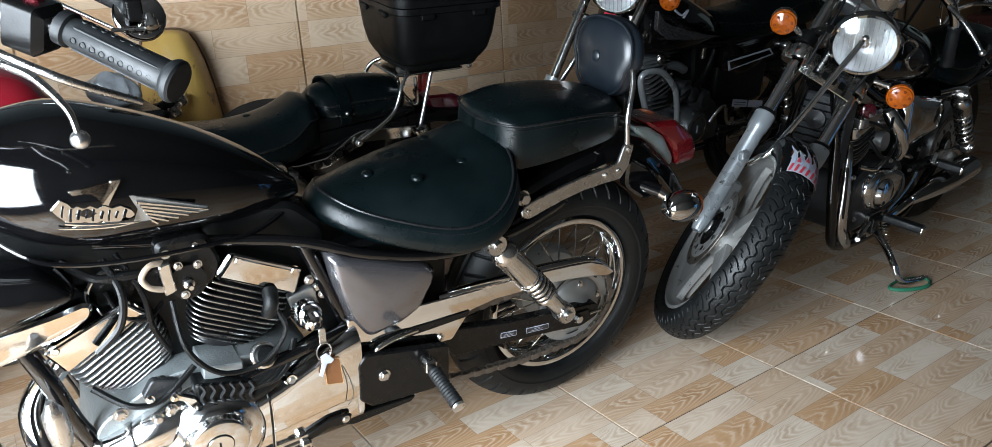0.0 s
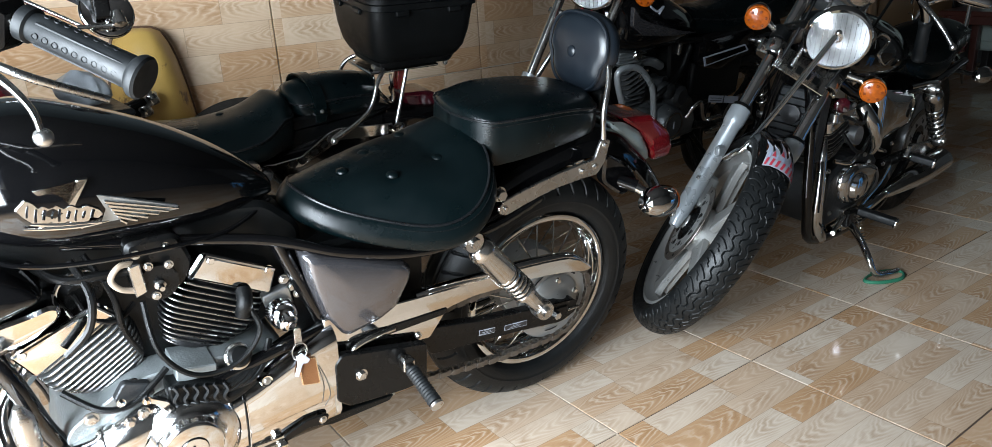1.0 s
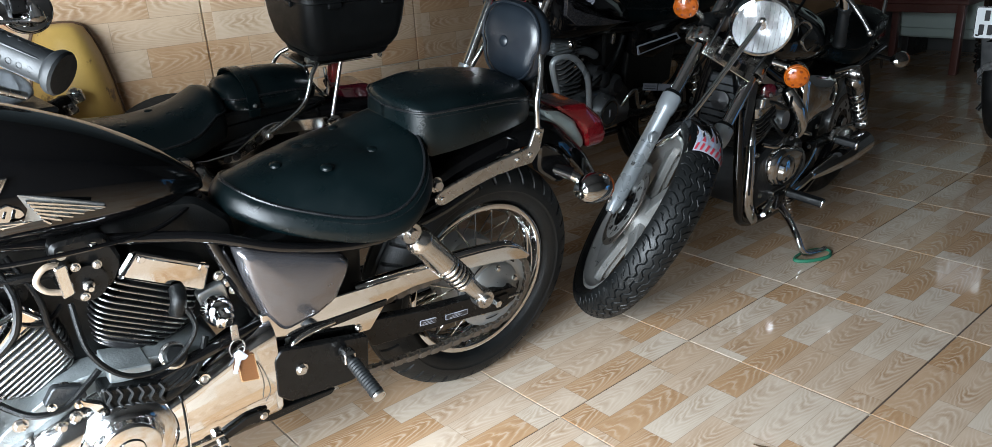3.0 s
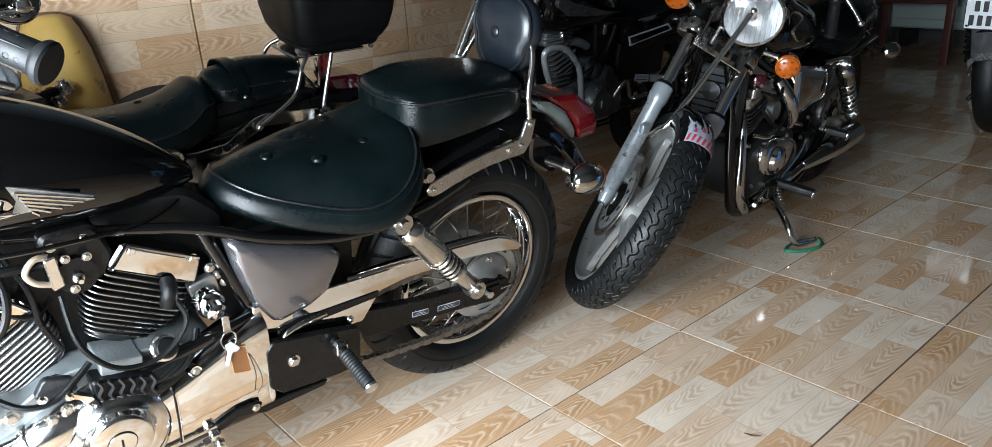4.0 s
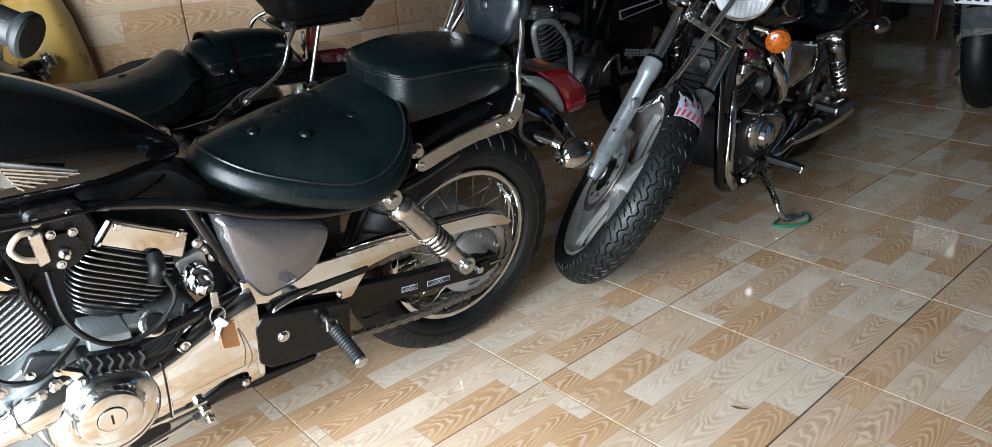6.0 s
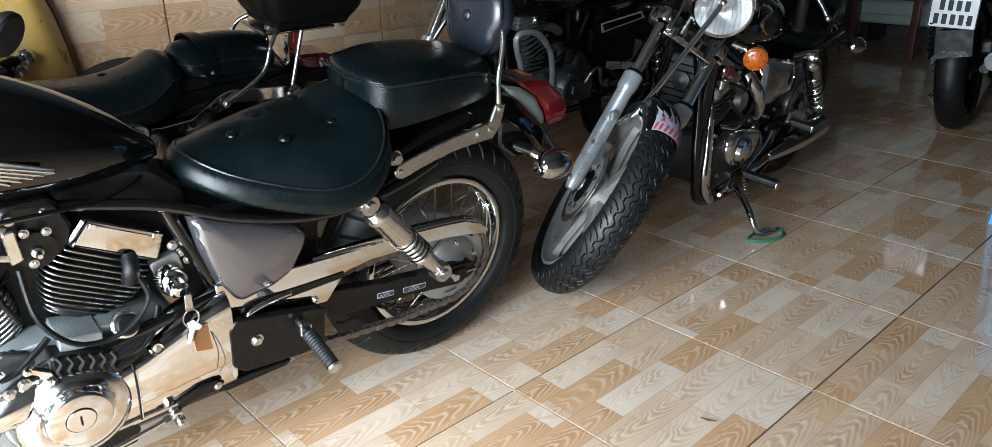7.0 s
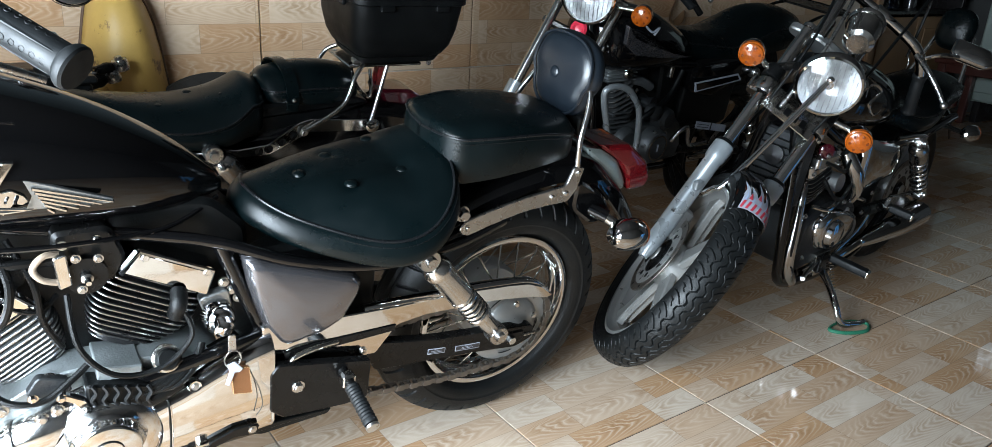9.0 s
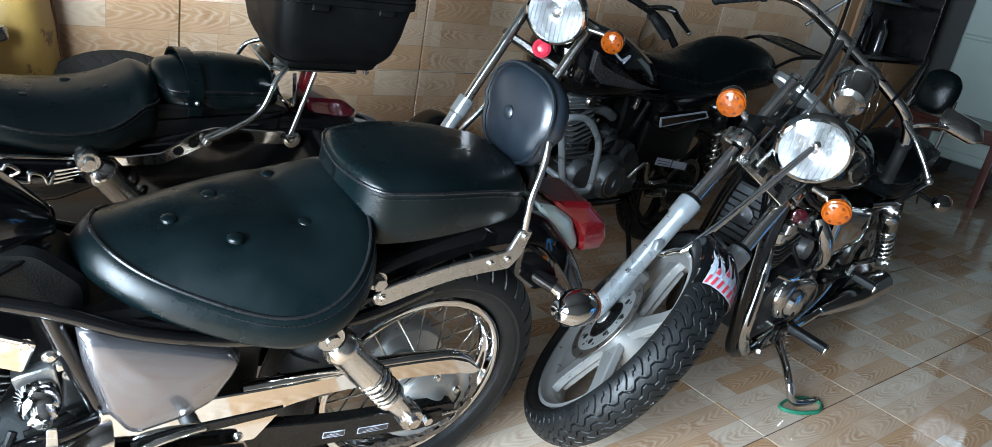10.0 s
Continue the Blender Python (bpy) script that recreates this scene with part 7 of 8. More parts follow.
# ---- black roadster behind ----
def roadster():
    b = thing("motorcycle", bike_pose(CX, CY, CYAW, 8.8), "black roadster motorcycle with a steel crash bar", "motorcycle", "parked motorcycles")
    ax, fw = V((-0.438, 0, 0.899)), V((0.899, 0, 0.438))
    axle = V((1.32, 0, 0.30))
    root = axle - fw * 0.04
    S = Matrix.Translation(root) @ Matrix.Rotation(radians(35.6), 4, ax) @ Matrix.Translation(-root)
    face = (S.to_3x3() @ V((1, 0, -0.06))).normalized()

    def at(s, o, u):
        return S @ (axle + V((0, s, 0)) + fw * o + ax * u)

    cast_wheel(b, "front_wheel", axle, S @ Matrix.Translation(axle), 0.29, 0.045, 0.235, None, 1)
    for v in (0.095, -0.095):
        leg = part("fork_leg", lathe([(1e-4, -0.03), (0.014, -0.03), (0.022, 0.02), (0.0225, 0.31), (0.027, 0.315), (0.027, 0.37), (1e-4, 0.372)], along(at(v, 0, 0), at(v, 0, 1)), 24), M_SILVER, b, "silver fork slider")
        part("fork_tube", lathe([(0.0165, 0.36), (0.0165, 0.74), (1e-4, 0.742)], along(at(v, 0, 0), at(v, 0, 1)), 20), M_CHROMED, leg)
    for u in (0.60, 0.76):
        part("yoke", box((0, 0, 0), (0.05, 0.24, 0.028), 0.008, S @ Matrix.Translation(axle - fw * 0.02 + ax * u) @ Matrix.Rotation(radians(-26), 4, "Y")), M_CHROMED, b)
    headlamp(b, at(0, 0.105, 0.715), face, 0.088)
    part("horn", lathe([(1e-4, 0.0), (0.026, 0.0), (0.028, 0.012), (0.020, 0.02), (0.012, 0.012), (1e-4, 0.014)], along(at(0.015, 0.05, 0.615), at(0.02, 0.3, 0.60)), 24), M_REDSW, b, "small red horn")
    for v in (1, -1):
        indicator(b, at(v * 0.09, 0.02, 0.74), at(v * 0.178, 0.05, 0.749), face, 0.034)
    t = tank(b, [(0.42, 0.07, 0.80, 0.73), (0.55, 0.12, 0.86, 0.71), (0.70, 0.145, 0.92, 0.70), (0.83, 0.15, 0.94, 0.70), (0.93, 0.13, 0.93, 0.72), (0.98, 0.07, 0.91, 0.76)], M_BLACK, "gloss black fuel tank with a grey flash")
    part("decal", plate([(0.925, 0.895), (0.885, 0.855), (0.80, 0.825), (0.66, 0.79), (0.53, 0.768), (0.70, 0.772), (0.86, 0.79), (0.92, 0.83)], 0.135, 0.152, 0.004, 0.001), M_GREYMET, t)
    part("wing_mark", tube([(0.84, 0.153, 0.89), (0.80, 0.154, 0.87), (0.77, 0.154, 0.885), (0.79, 0.154, 0.86)], 0.004, 8, 5), M_STICKER, t)
    seat(b, "dual_seat", [(0.47, 0.09, 0.838, 0.80, 0.74), (0.34, 0.12, 0.832, 0.79, 0.74), (0.23, 0.135, 0.838, 0.79, 0.74), (0.13, 0.14, 0.865, 0.81, 0.745), (0.02, 0.14, 0.908, 0.845, 0.75), (-0.08, 0.138, 0.920, 0.855, 0.76), (-0.18, 0.13, 0.915, 0.85, 0.77), (-0.25, 0.115, 0.895, 0.835, 0.77)], "long black stepped dual seat")
    part("side_panel", plate([(0.46, 0.74), (0.10, 0.76), (0.08, 0.66), (0.30, 0.58), (0.46, 0.62)], 0.06, 0.13, 0.03, 0.015, 0.01), M_BLACK, b)
    fl = part("side_flash", plate([(0.475, 0.665), (0.20, 0.685), (0.165, 0.655), (0.46, 0.625)], 0.150, 0.153, 0.004, 0.0008), M_STICKER, b, "silver outlined side flash")
    part("flash_inner", plate([(0.465, 0.660), (0.205, 0.678), (0.185, 0.660), (0.45, 0.632)], 0.1532, 0.1545, 0.003, 0.0004), M_BLACK, fl)
    part("manual_label", plate([(0.355, 0.487), (0.135, 0.446), (0.135, 0.415), (0.355, 0.456)], 0.125, 0.127, 0.002, 0.0004), M_STICKER, b, "pale warning label")
    part("label_bar", plate([(0.250, 0.470), (0.242, 0.4685), (0.242, 0.433), (0.250, 0.4345)], 0.127, 0.1275, 0, 0.0001), M_INK, b)
    for z in (0.475, 0.464):
        part("label_bar", plate([(0.345, z), (0.262, z - 0.015), (0.262, z - 0.018), (0.345, z - 0.003)], 0.127, 0.1275, 0, 0.0001), M_INK, b)
    fin_cylinder(b, (0.72, 0.45), (0.80, 0.66), 0.07, 0.085, 11, False, M_FINA)
    part("cylinder_head", box((0.82, 0, 0.69), (0.13, 0.15, 0.06), 0.015), M_CASE, b, "cast cylinder head")
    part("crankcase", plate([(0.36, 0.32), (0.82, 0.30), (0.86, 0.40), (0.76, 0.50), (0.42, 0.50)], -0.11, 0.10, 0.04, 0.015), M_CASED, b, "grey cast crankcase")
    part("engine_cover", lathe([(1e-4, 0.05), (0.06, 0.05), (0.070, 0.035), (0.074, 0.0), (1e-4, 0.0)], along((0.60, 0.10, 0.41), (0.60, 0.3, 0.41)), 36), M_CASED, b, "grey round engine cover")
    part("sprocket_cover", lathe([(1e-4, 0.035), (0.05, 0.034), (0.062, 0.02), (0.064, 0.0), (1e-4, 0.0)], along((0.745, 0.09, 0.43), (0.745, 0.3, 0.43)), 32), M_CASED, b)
    for k in range(6):
        a = math.radians(60 * k + 10)
        part("bolt", bolt((0.60 + 0.066 * math.cos(a), 0.136, 0.41 + 0.066 * math.sin(a)), (0, 1, 0), 0.006), M_STEEL, b)
    for k in range(5):
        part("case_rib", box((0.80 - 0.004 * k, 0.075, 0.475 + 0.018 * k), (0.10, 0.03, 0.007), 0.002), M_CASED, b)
    part("breather_pipe", tube([(0.70, 0.09, 0.50), (0.66, 0.12, 0.55), (0.56, 0.11, 0.60), (0.50, 0.10, 0.70)], 0.011, 10, 6), M_BLACKM, b)
    part("cover_ring", lathe([(0.046, 0.0), (0.052, 0.0), (0.052, 0.003), (0.046, 0.003)], along((0.60, 0.150, 0.41), (0.60, 0.3, 0.41)), 36), M_CHROMED, b)
    part("cover_mark", box((0.60, 0.152, 0.41), (0.006, 0.004, 0.030), 0.001, None), M_STICKER, b)
    for k in range(4):
        part("head_fin", box((0.82, 0, 0.715 - 0.013 * k), (0.15, 0.175, 0.004), 0.0015), M_CASE, b)
    part("valve_cap", lathe([(1e-4, 0.014), (0.016, 0.013), (0.020, 0.008), (0.021, 0.0), (1e-4, 0.0)], along((0.80, 0.085, 0.70), (0.79, 0.3, 0.72)), 20), M_CHROMED, b, "chrome valve cap")
    part("intake", tube([(0.75, 0.04, 0.66), (0.68, 0.06, 0.655), (0.62, 0.06, 0.63)], 0.018, 14, 4), M_CASED, b)
    part("clutch_arm", tube([(0.66, 0.10, 0.52), (0.64, 0.12, 0.555), (0.60, 0.12, 0.57)], 0.006, 8, 4), M_CHROMED, b)
    for u, z in ((0.70, 0.36), (0.76, 0.47), (0.52, 0.47), (0.50, 0.35), (0.79, 0.62), (0.75, 0.64)):
        part("bolt", bolt((u, 0.104, z), (0, 1, 0), 0.006, 0.006), M_CHROMED, b)
    part("shift_lever", tube([(0.50, 0.13, 0.42), (0.48, 0.15, 0.47), (0.44, 0.15, 0.475), (0.40, 0.15, 0.40), (0.30, 0.16, 0.40)], 0.009, 10, 5), M_CHROMED, b)
    loop = [(1.066, 0.23, 0.692), (1.045, 0.235, 0.718), (0.972, 0.24, 0.709), (0.903, 0.24, 0.653), (0.872, 0.24, 0.597), (0.850, 0.24, 0.475), (0.880, 0.24, 0.456), (0.97, 0.235, 0.481), (1.033, 0.23, 0.607)]
    part("crash_bar", tube(loop, 0.0110, 12, 5, True), M_SILVER, b, "bent steel crash bar")
    part("crash_bar_stay", tube([(0.92, 0.05, 0.47), (0.92, 0.238, 0.468)], 0.010, 12, 1), M_SILVER, b)
    # black puts the dark under the seat into its colour; front wheel is silver
    cast_wheel(b, "rear_wheel", (0, 0, 0.30), Matrix.Translation((0, 0, 0.30)), 0.30, 0.05, 0.23, None, -1, M_BLACKS, "black cast wheel")
    fender(b, [(0.24, 0.62), (0.05, 0.68), (-0.15, 0.70), (-0.32, 0.62), (-0.38, 0.50)], 0.07, 0.05, M_BLACK, "rear_fender")
    part("luggage_rack", tube([(-0.22, 0.11, 0.84), (-0.36, 0.12, 0.895), (-0.60, 0.12, 0.905), (-0.64, 0.0, 0.905), (-0.60, -0.12, 0.905), (-0.36, -0.12, 0.895), (-0.22, -0.11, 0.84)], 0.007, 10, 6), M_BLACKS, b, "black tubular rack")
    part("rack_plate", box((-0.50, 0, 0.908), (0.18, 0.24, 0.01), 0.003), M_BLACKS, b)
    for v in (1, -1):
        shock(b, (0.075, 0.68), (-0.06, 0.34), v * 0.14, ratio=0.2, r=0.026, body=M_BLACKS)
        part("swingarm", tube([(0.40, v * 0.09, 0.36), (-0.04, v * 0.10, 0.30)], 0.02, 12, 1), M_BLACKS, b)
        part("frame_tube", tube([(1.0, v * 0.03, 0.84), (0.92, v * 0.05, 0.60), (0.84, v * 0.09, 0.34), (0.40, v * 0.09, 0.29)], 0.015, 12, 6), M_BLACK, b)
        part("seat_rail", tube([(0.95, v * 0.05, 0.80), (0.42, v * 0.11, 0.72), (-0.30, v * 0.11, 0.80)], 0.014, 12, 5), M_BLACK, b)
    part("stand", tube([(0.44, 0.11, 0.31), (0.40, 0.17, 0.16), (0.39, 0.22, 0.04)], 0.010, 12, 5), M_BLACKS, b)
    part("centre_stand", tube([(0.40, 0.10, 0.32), (0.28, 0.13, 0.20), (0.22, 0.15, 0.24)], 0.010, 12, 5), M_BLACKS, b)
    part("handlebar", tube([at(-0.34, -0.16, 0.88), at(-0.24, -0.10, 0.91), at(-0.08, -0.01, 0.88), at(0, 0.0, 0.80), at(0.08, -0.01, 0.88), at(0.24, -0.10, 0.91), at(0.34, -0.16, 0.88)], 0.0115, 12, 6), M_BLACKS, b)
    grip(b, at(0.22, -0.09, 0.905), at(0.30, -0.14, 0.885), 0.014, 0.016, False)
    grip(b, at(-0.24, -0.10, 0.89), at(-0.35, -0.17, 0.855), 0.017, 0.02, False)
    part("lever", tube([at(0.20, -0.03, 0.90), (0.86, 0.30, 1.08), (0.80, 0.30, 1.052), (0.735, 0.30, 1.020)], [0.006, 0.009, 0.008, 0.006], 10, 4), M_BLACKS, b)
    part("lever_tip", ball((0.730, 0.30, 1.017), 0.009), M_STEEL, b)
    part("carburettor", lathe([(1e-4, -0.04), (0.026, -0.04), (0.03, 0.0), (0.022, 0.02), (0.028, 0.05), (1e-4, 0.05)], along((0.62, 0.04, 0.565), (0.60, 0.2, 0.57)), 20), M_ENGINE, b)
    part("fuel_tap", box((0.578, 0.10, 0.70), (0.02, 0.03, 0.05), 0.006), M_CHROMED, b)
    # this box and the three plates below are added as dark fill
    part("battery_box", box((0.28, 0, 0.57), (0.34, 0.20, 0.26), 0.02), M_BLACKM, b)
    part("air_box", plate([(0.60, 0.74), (0.20, 0.76), (0.12, 0.62), (0.16, 0.44), (0.40, 0.40), (0.56, 0.50)], -0.075, 0.075, 0.03, 0.01), M_BLACKM, b, "black filler under the seat, standing for the dark there")
    part("inner_guard", plate([(0.98, 0.80), (0.60, 0.74), (0.62, 0.56), (0.84, 0.46), (0.96, 0.62)], -0.03, 0.03, 0.02, 0.008), M_BLACKM, b)
    part("rear_guard", plate([(0.20, 0.74), (-0.18, 0.76), (-0.26, 0.66), (-0.10, 0.60), (0.14, 0.58)], -0.06, 0.06, 0.03, 0.01), M_BLACKM, b)
    part("cover_lump", lathe([(1e-4, 0.06), (0.03, 0.058), (0.044, 0.045), (0.048, 0.0), (1e-4, 0.0)], along((0.565, 0.09, 0.515), (0.56, 0.3, 0.52)), 28), M_ENGINE, b, "rounded starter cover")
    part("cover_lump", lathe([(1e-4, 0.05), (0.02, 0.048), (0.030, 0.04), (0.033, 0.0), (1e-4, 0.0)], along((0.625, 0.09, 0.545), (0.62, 0.3, 0.55)), 24), M_ENGINE, b)
    part("foot_rest", lathe([(1e-4, 0), (0.016, 0), (0.018, 0.01), (0.016, 0.085), (1e-4, 0.09)], along((0.34, 0.13, 0.33), (0.34, 0.24, 0.40)), 18), M_CHROMED, b)
    return b


CX, CY, CYAW = 1.819, 1.167, 183.35
roadster()


# ---- motorcycle seen from behind, with a number plate ----
def plate_bike():
    b = thing("motorcycle", bike_pose(3.13, 0.06, 8, 6), "dark motorcycle seen from behind with a white number plate", "motorcycle", "parked motorcycles")
    cast_wheel(b, "rear_wheel", (0, 0, 0.30), Matrix.Translation((0, 0, 0.30)), 0.30, 0.065, 0.21, None, -1, M_BLACKS, "black cast wheel")
    fender(b, [(0.20, 0.60), (0.0, 0.665), (-0.18, 0.665), (-0.30, 0.62), (-0.345, 0.52)], 0.075, 0.04, M_BLACK, "rear_fender")
    part("mudflap", box((-0.335, -0.02, 0.475), (0.012, 0.155, 0.15), 0.005), M_RUBBER, b)
    part("reflector_bracket", loft([[(-0.35, -0.02 + y, z) for y, z in ((-0.07, 0.405), (-0.05, 0.43), (0.05, 0.43), (0.085, 0.40), (0.085, 0.36), (0.06, 0.395))], [(-0.325, -0.02 + y, z) for y, z in ((-0.07, 0.405), (-0.05, 0.43), (0.05, 0.43), (0.085, 0.40), (0.085, 0.36), (0.06, 0.395))]]), M_BLACKS, b, "bent grey bracket under the flap")
    pm = pose(-0.36, -0.015, 0.598, 0, -10, 0) @ Matrix(((0, 0, -1, 0), (-1, 0, 0, 0), (0, 1, 0, 0), (0, 0, 0, 1))) @ pose(0, 0, 0, 0, 0, -8)
    np_ = part("number_plate", prism(rect(0.19, 0.14, 0.012), 0.004, pm, 0.001), M_PLATE, b, "white number plate with black bars")
    for row, cells in ((0.032, 4), (-0.030, 5)):
        for k in range(cells):
            x = (k - (cells - 1) / 2) * 0.033
            part("print_bar", prism(rect(0.020, 0.046, 0.004), 0.0012, pm @ Matrix.Translation((x, row, 0.004)), 0.0003), M_INK, np_)
    part("plate_rim", tube([pm @ V((x, y, 0.004)) for x, y in rounded(rect(0.186, 0.136), 0.012)], 0.0018, 6, 1, True), M_INK, np_)
    part("tail_lamp", box((-0.33, -0.03, 0.715), (0.06, 0.10, 0.06), 0.015), M_RED, b, "red tail lamp")
    for v in (1, -1):
        sh = part("shock_absorber", lathe([(1e-4, 0.0), (0.016, 0.0), (0.020, 0.01), (0.020, 0.10), (0.012, 0.105), (0.011, 0.26), (0.016, 0.27), (0.014, 0.30), (1e-4, 0.30)], along((0.10, v * 0.13, 0.62), (0.0, v * 0.13, 0.34)), 20), M_BLACKS, b, "black shock absorber")
        part("spring", coil((0.066, v * 0.13, 0.525), (0.012, v * 0.13, 0.372), 0.021, 0.0042, 6), M_BLACKS, sh)
        part("swingarm", tube([(0.45, v * 0.10, 0.33), (-0.04, v * 0.105, 0.30)], 0.022, 12, 1), M_BLACKS, b)
    part("caliper", box((0.02, -0.105, 0.40), (0.10, 0.05, 0.07), 0.012), M_ENGINE, b, "dark brake caliper")
    seat(b, "dual_seat", [(0.55, 0.10, 0.78, 0.75, 0.70), (0.3, 0.14, 0.79, 0.755, 0.70), (0.0, 0.12, 0.83, 0.79, 0.73), (-0.15, 0.09, 0.84, 0.80, 0.76)], "black dual seat")
    part("body", plate([(0.55, 0.70), (-0.12, 0.74), (-0.05, 0.62), (0.5, 0.40)], -0.10, 0.10, 0.04, 0.02), M_BLACK, b)
    part("silencer", tube([(0.45, -0.13, 0.22), (0.1, -0.16, 0.30), (-0.2, -0.17, 0.36)], [0.02, 0.04, 0.045], 18, 4), M_BLACKS, b, "black silencer")
    part("engine", plate([(0.45, 0.22), (0.95, 0.22), (0.98, 0.50), (0.50, 0.52)], -0.11, 0.11, 0.05, 0.02), M_ENGINE, b)
    tank(b, [(0.52, 0.06, 0.78, 0.70), (0.66, 0.14, 0.90, 0.68), (0.85, 0.15, 0.93, 0.68), (1.0, 0.06, 0.88, 0.74)], M_BLACK, "black fuel tank")
    spoked_wheel("front_wheel", b, (1.32, 0, 0.30), 0.30, 0.045, 0.23, None, 12)
    for v in (1, -1):
        part("fork_leg", tube([(1.32, v * 0.09, 0.30), (1.02, v * 0.09, 0.98)], 0.02, 14, 1), M_CHROMED, b)
    part("side_stand", tube([(0.60, 0.10, 0.28), (0.60, 0.18, 0.12), (0.58, 0.235, 0.04)], 0.011, 12, 4), M_BLACKS, b)
    return b


plate_bike()


# ---- worn yellow scooter apron with loose shock absorbers ----
def apron():
    b = thing("scooter_apron", pose(-0.505, 1.60, 0.0, -3, 0, 0), "worn yellow scooter leg shield leaning on the wall", "scooter part")
    rings, rim = [], []
    for z, xl, xr, bow in ((0.0, -0.20, 0.20, 0.05), (0.25, -0.175, 0.175, 0.08), (0.45, -0.155, 0.152, 0.10), (0.60, -0.135, 0.128, 0.115), (0.70, -0.122, 0.117, 0.12), (0.79, -0.105, 0.102, 0.115), (0.85, -0.092, 0.084, 0.10), (0.885, -0.075, 0.066, 0.08), (0.898, -0.05, 0.04, 0.055), (0.902, -0.02, 0.012, 0.03)):
        out = []
        for k in range(21):
            f = -1 + 0.1 * k
            out.append(((xl + xr) / 2 + (xr - xl) / 2 * f, -bow * (1 - abs(f) ** 2.6) + 0.004 * noise.noise(V((f * 2, z * 7, 1.0))), z))
        rings.append(out + [(x * 0.98, y + 0.008, z - 0.004 * (z > 0.8)) for x, y, _ in out[::-1]])
        rim.append(((xl, 0.003, z), (xr, 0.003, z)))
    part("panel", loft(rings), M_YELLOW, b, "faded yellow paint over brown rust", 60)
    part("edge_bead", tube([r[1] for r in rim] + [r[0] for r in rim[::-1]], 0.006, 8, 4), M_RUST, b, "rusty rolled edge")
    return b


apron()


def loose_shock(m, label):
    b = thing("loose_shock_absorber", m, label, "shock absorber", "loose shock absorbers")
    shock(b, (0.0, 0.30), (0.0, 0.0), 0.0, "body", M_BLACKS, 0.22, 0.019, M_BLACKS)
    return b


loose_shock(look((-0.548, 1.455, 0.700), (-0.83, 1.41, 0.625)) @ pose(0, 0, -0.30), "black coil-spring shock absorber lying on spare parts")
loose_shock(look((-0.575, 1.445, 0.670), (-0.85, 1.38, 0.600)) @ pose(0, 0, -0.30), "greasy coil-spring shock absorber lying on spare parts")


def crate():
    b = thing("parts_crate", pose(-0.84, 1.16, 0.0), "dark crate heaped with spare motorcycle parts", "crate")
    part("body", box((0, 0, 0.365), (0.30, 0.24, 0.73), 0.012), M_BLACKM, b)
    part("rim", box((0, 0, 0.735), (0.32, 0.26, 0.02), 0.006), M_BLACKM, b)
    part("low_tray", box((0.03, 0.23, 0.30), (0.22, 0.20, 0.60), 0.010), M_BLACKM, b)
    return b


crate()


def spare_tyre():
    ob = whole("spare_tyre", tyre_geo(0.318, 0.05, 0.22, 360, cruiser_tread).at(pose(-0.235, 1.585, 0.320, 82, 0, 6)), M_DUSTY, "worn spare tyre standing against the tiled wall", "tyre")
    return ob


spare_tyre()


def bag():
    """A crumpled bag, sagging at its foot."""
    g = ball((0, 0, 0), 0.056, (1.15, 0.8, 0.85), 40)
    for p in g.v:
        n = noise.noise(p * 18) * 0.03 + noise.noise(p * 45) * 0.012
        p *= 1 + n / 0.09
    g.v = [p + V((0, 0, 0.046)) for p in g.v]
    return whole("plastic_bag", g, M_BAG, "crumpled grey plastic bag on the parts crate", "bag", pose(-0.765, 1.19, 0.745), smooth=35)


# ---- far end: table, cabinet, door frame, stool ----
def table():
    b = thing("table", pose(4.97, 1.20, 0, 0, 0, 0), "dark red wooden table by the end wall", "table")
    part("tabletop", box((0, 0, 0.485), (0.56, 0.72, 0.035), 0.006), M_WOODRED, b)
    part("apron", box((-0.24, 0, 0.44), (0.022, 0.58, 0.06), 0.004), M_WOODRED, b)
    for x in (-0.24, 0.24):
        for y in (-0.31, 0.31):
            part("leg", box((x, y, 0.235), (0.05, 0.05, 0.47), 0.006), M_WOODRED, b)
    return b


def cabinet():
    b = thing("display_cabinet", pose(4.76, 1.99, 0), "tall dark cabinet with open shelves of bottles", "cabinet")
    part("side", box((-0.63, 0, 0.95), (0.04, 0.45, 1.90), 0.004), M_CAB, b)
    part("side", box((0.63, 0, 0.95), (0.04, 0.45, 1.90), 0.004), M_CAB, b)
    part("back", box((0, 0.21, 0.95), (1.22, 0.02, 1.90), 0.003), M_CAB, b)
    part("top", box((0, 0, 1.915), (1.30, 0.46, 0.03), 0.004), M_CAB, b)
    for z in (0.06, 0.78, 1.15, 1.52):
        part("shelf", box((0, -0.01, z), (1.22, 0.42, 0.025), 0.003), M_CAB, b)
    for x in (-0.305, 0.305):
        d = part("door", box((x, -0.21, 0.42), (0.59, 0.022, 0.66), 0.004), M_DOORW, b, "brown framed lower door")
        part("panel", box((x, -0.223, 0.42), (0.38, 0.012, 0.50), 0.004), M_DOORW, d)
        part("handle", tube([(x * 0.2, -0.222, 0.48), (x * 0.2, -0.25, 0.46), (x * 0.2, -0.25, 0.40), (x * 0.2, -0.222, 0.38)], 0.006, 8, 4), M_CHROMED, d)
    return b


def bottle(m, h, r, mat, label):
    return whole("bottle", lathe([(1e-4, 0), (r, 0), (r, h * 0.6), (r * 0.8, h * 0.72), (r * 0.35, h * 0.82), (r * 0.32, h * 0.97), (r * 0.4, h), (1e-4, h)], None, 24), mat, label, "bottle", m, "bottles on the cabinet shelves")


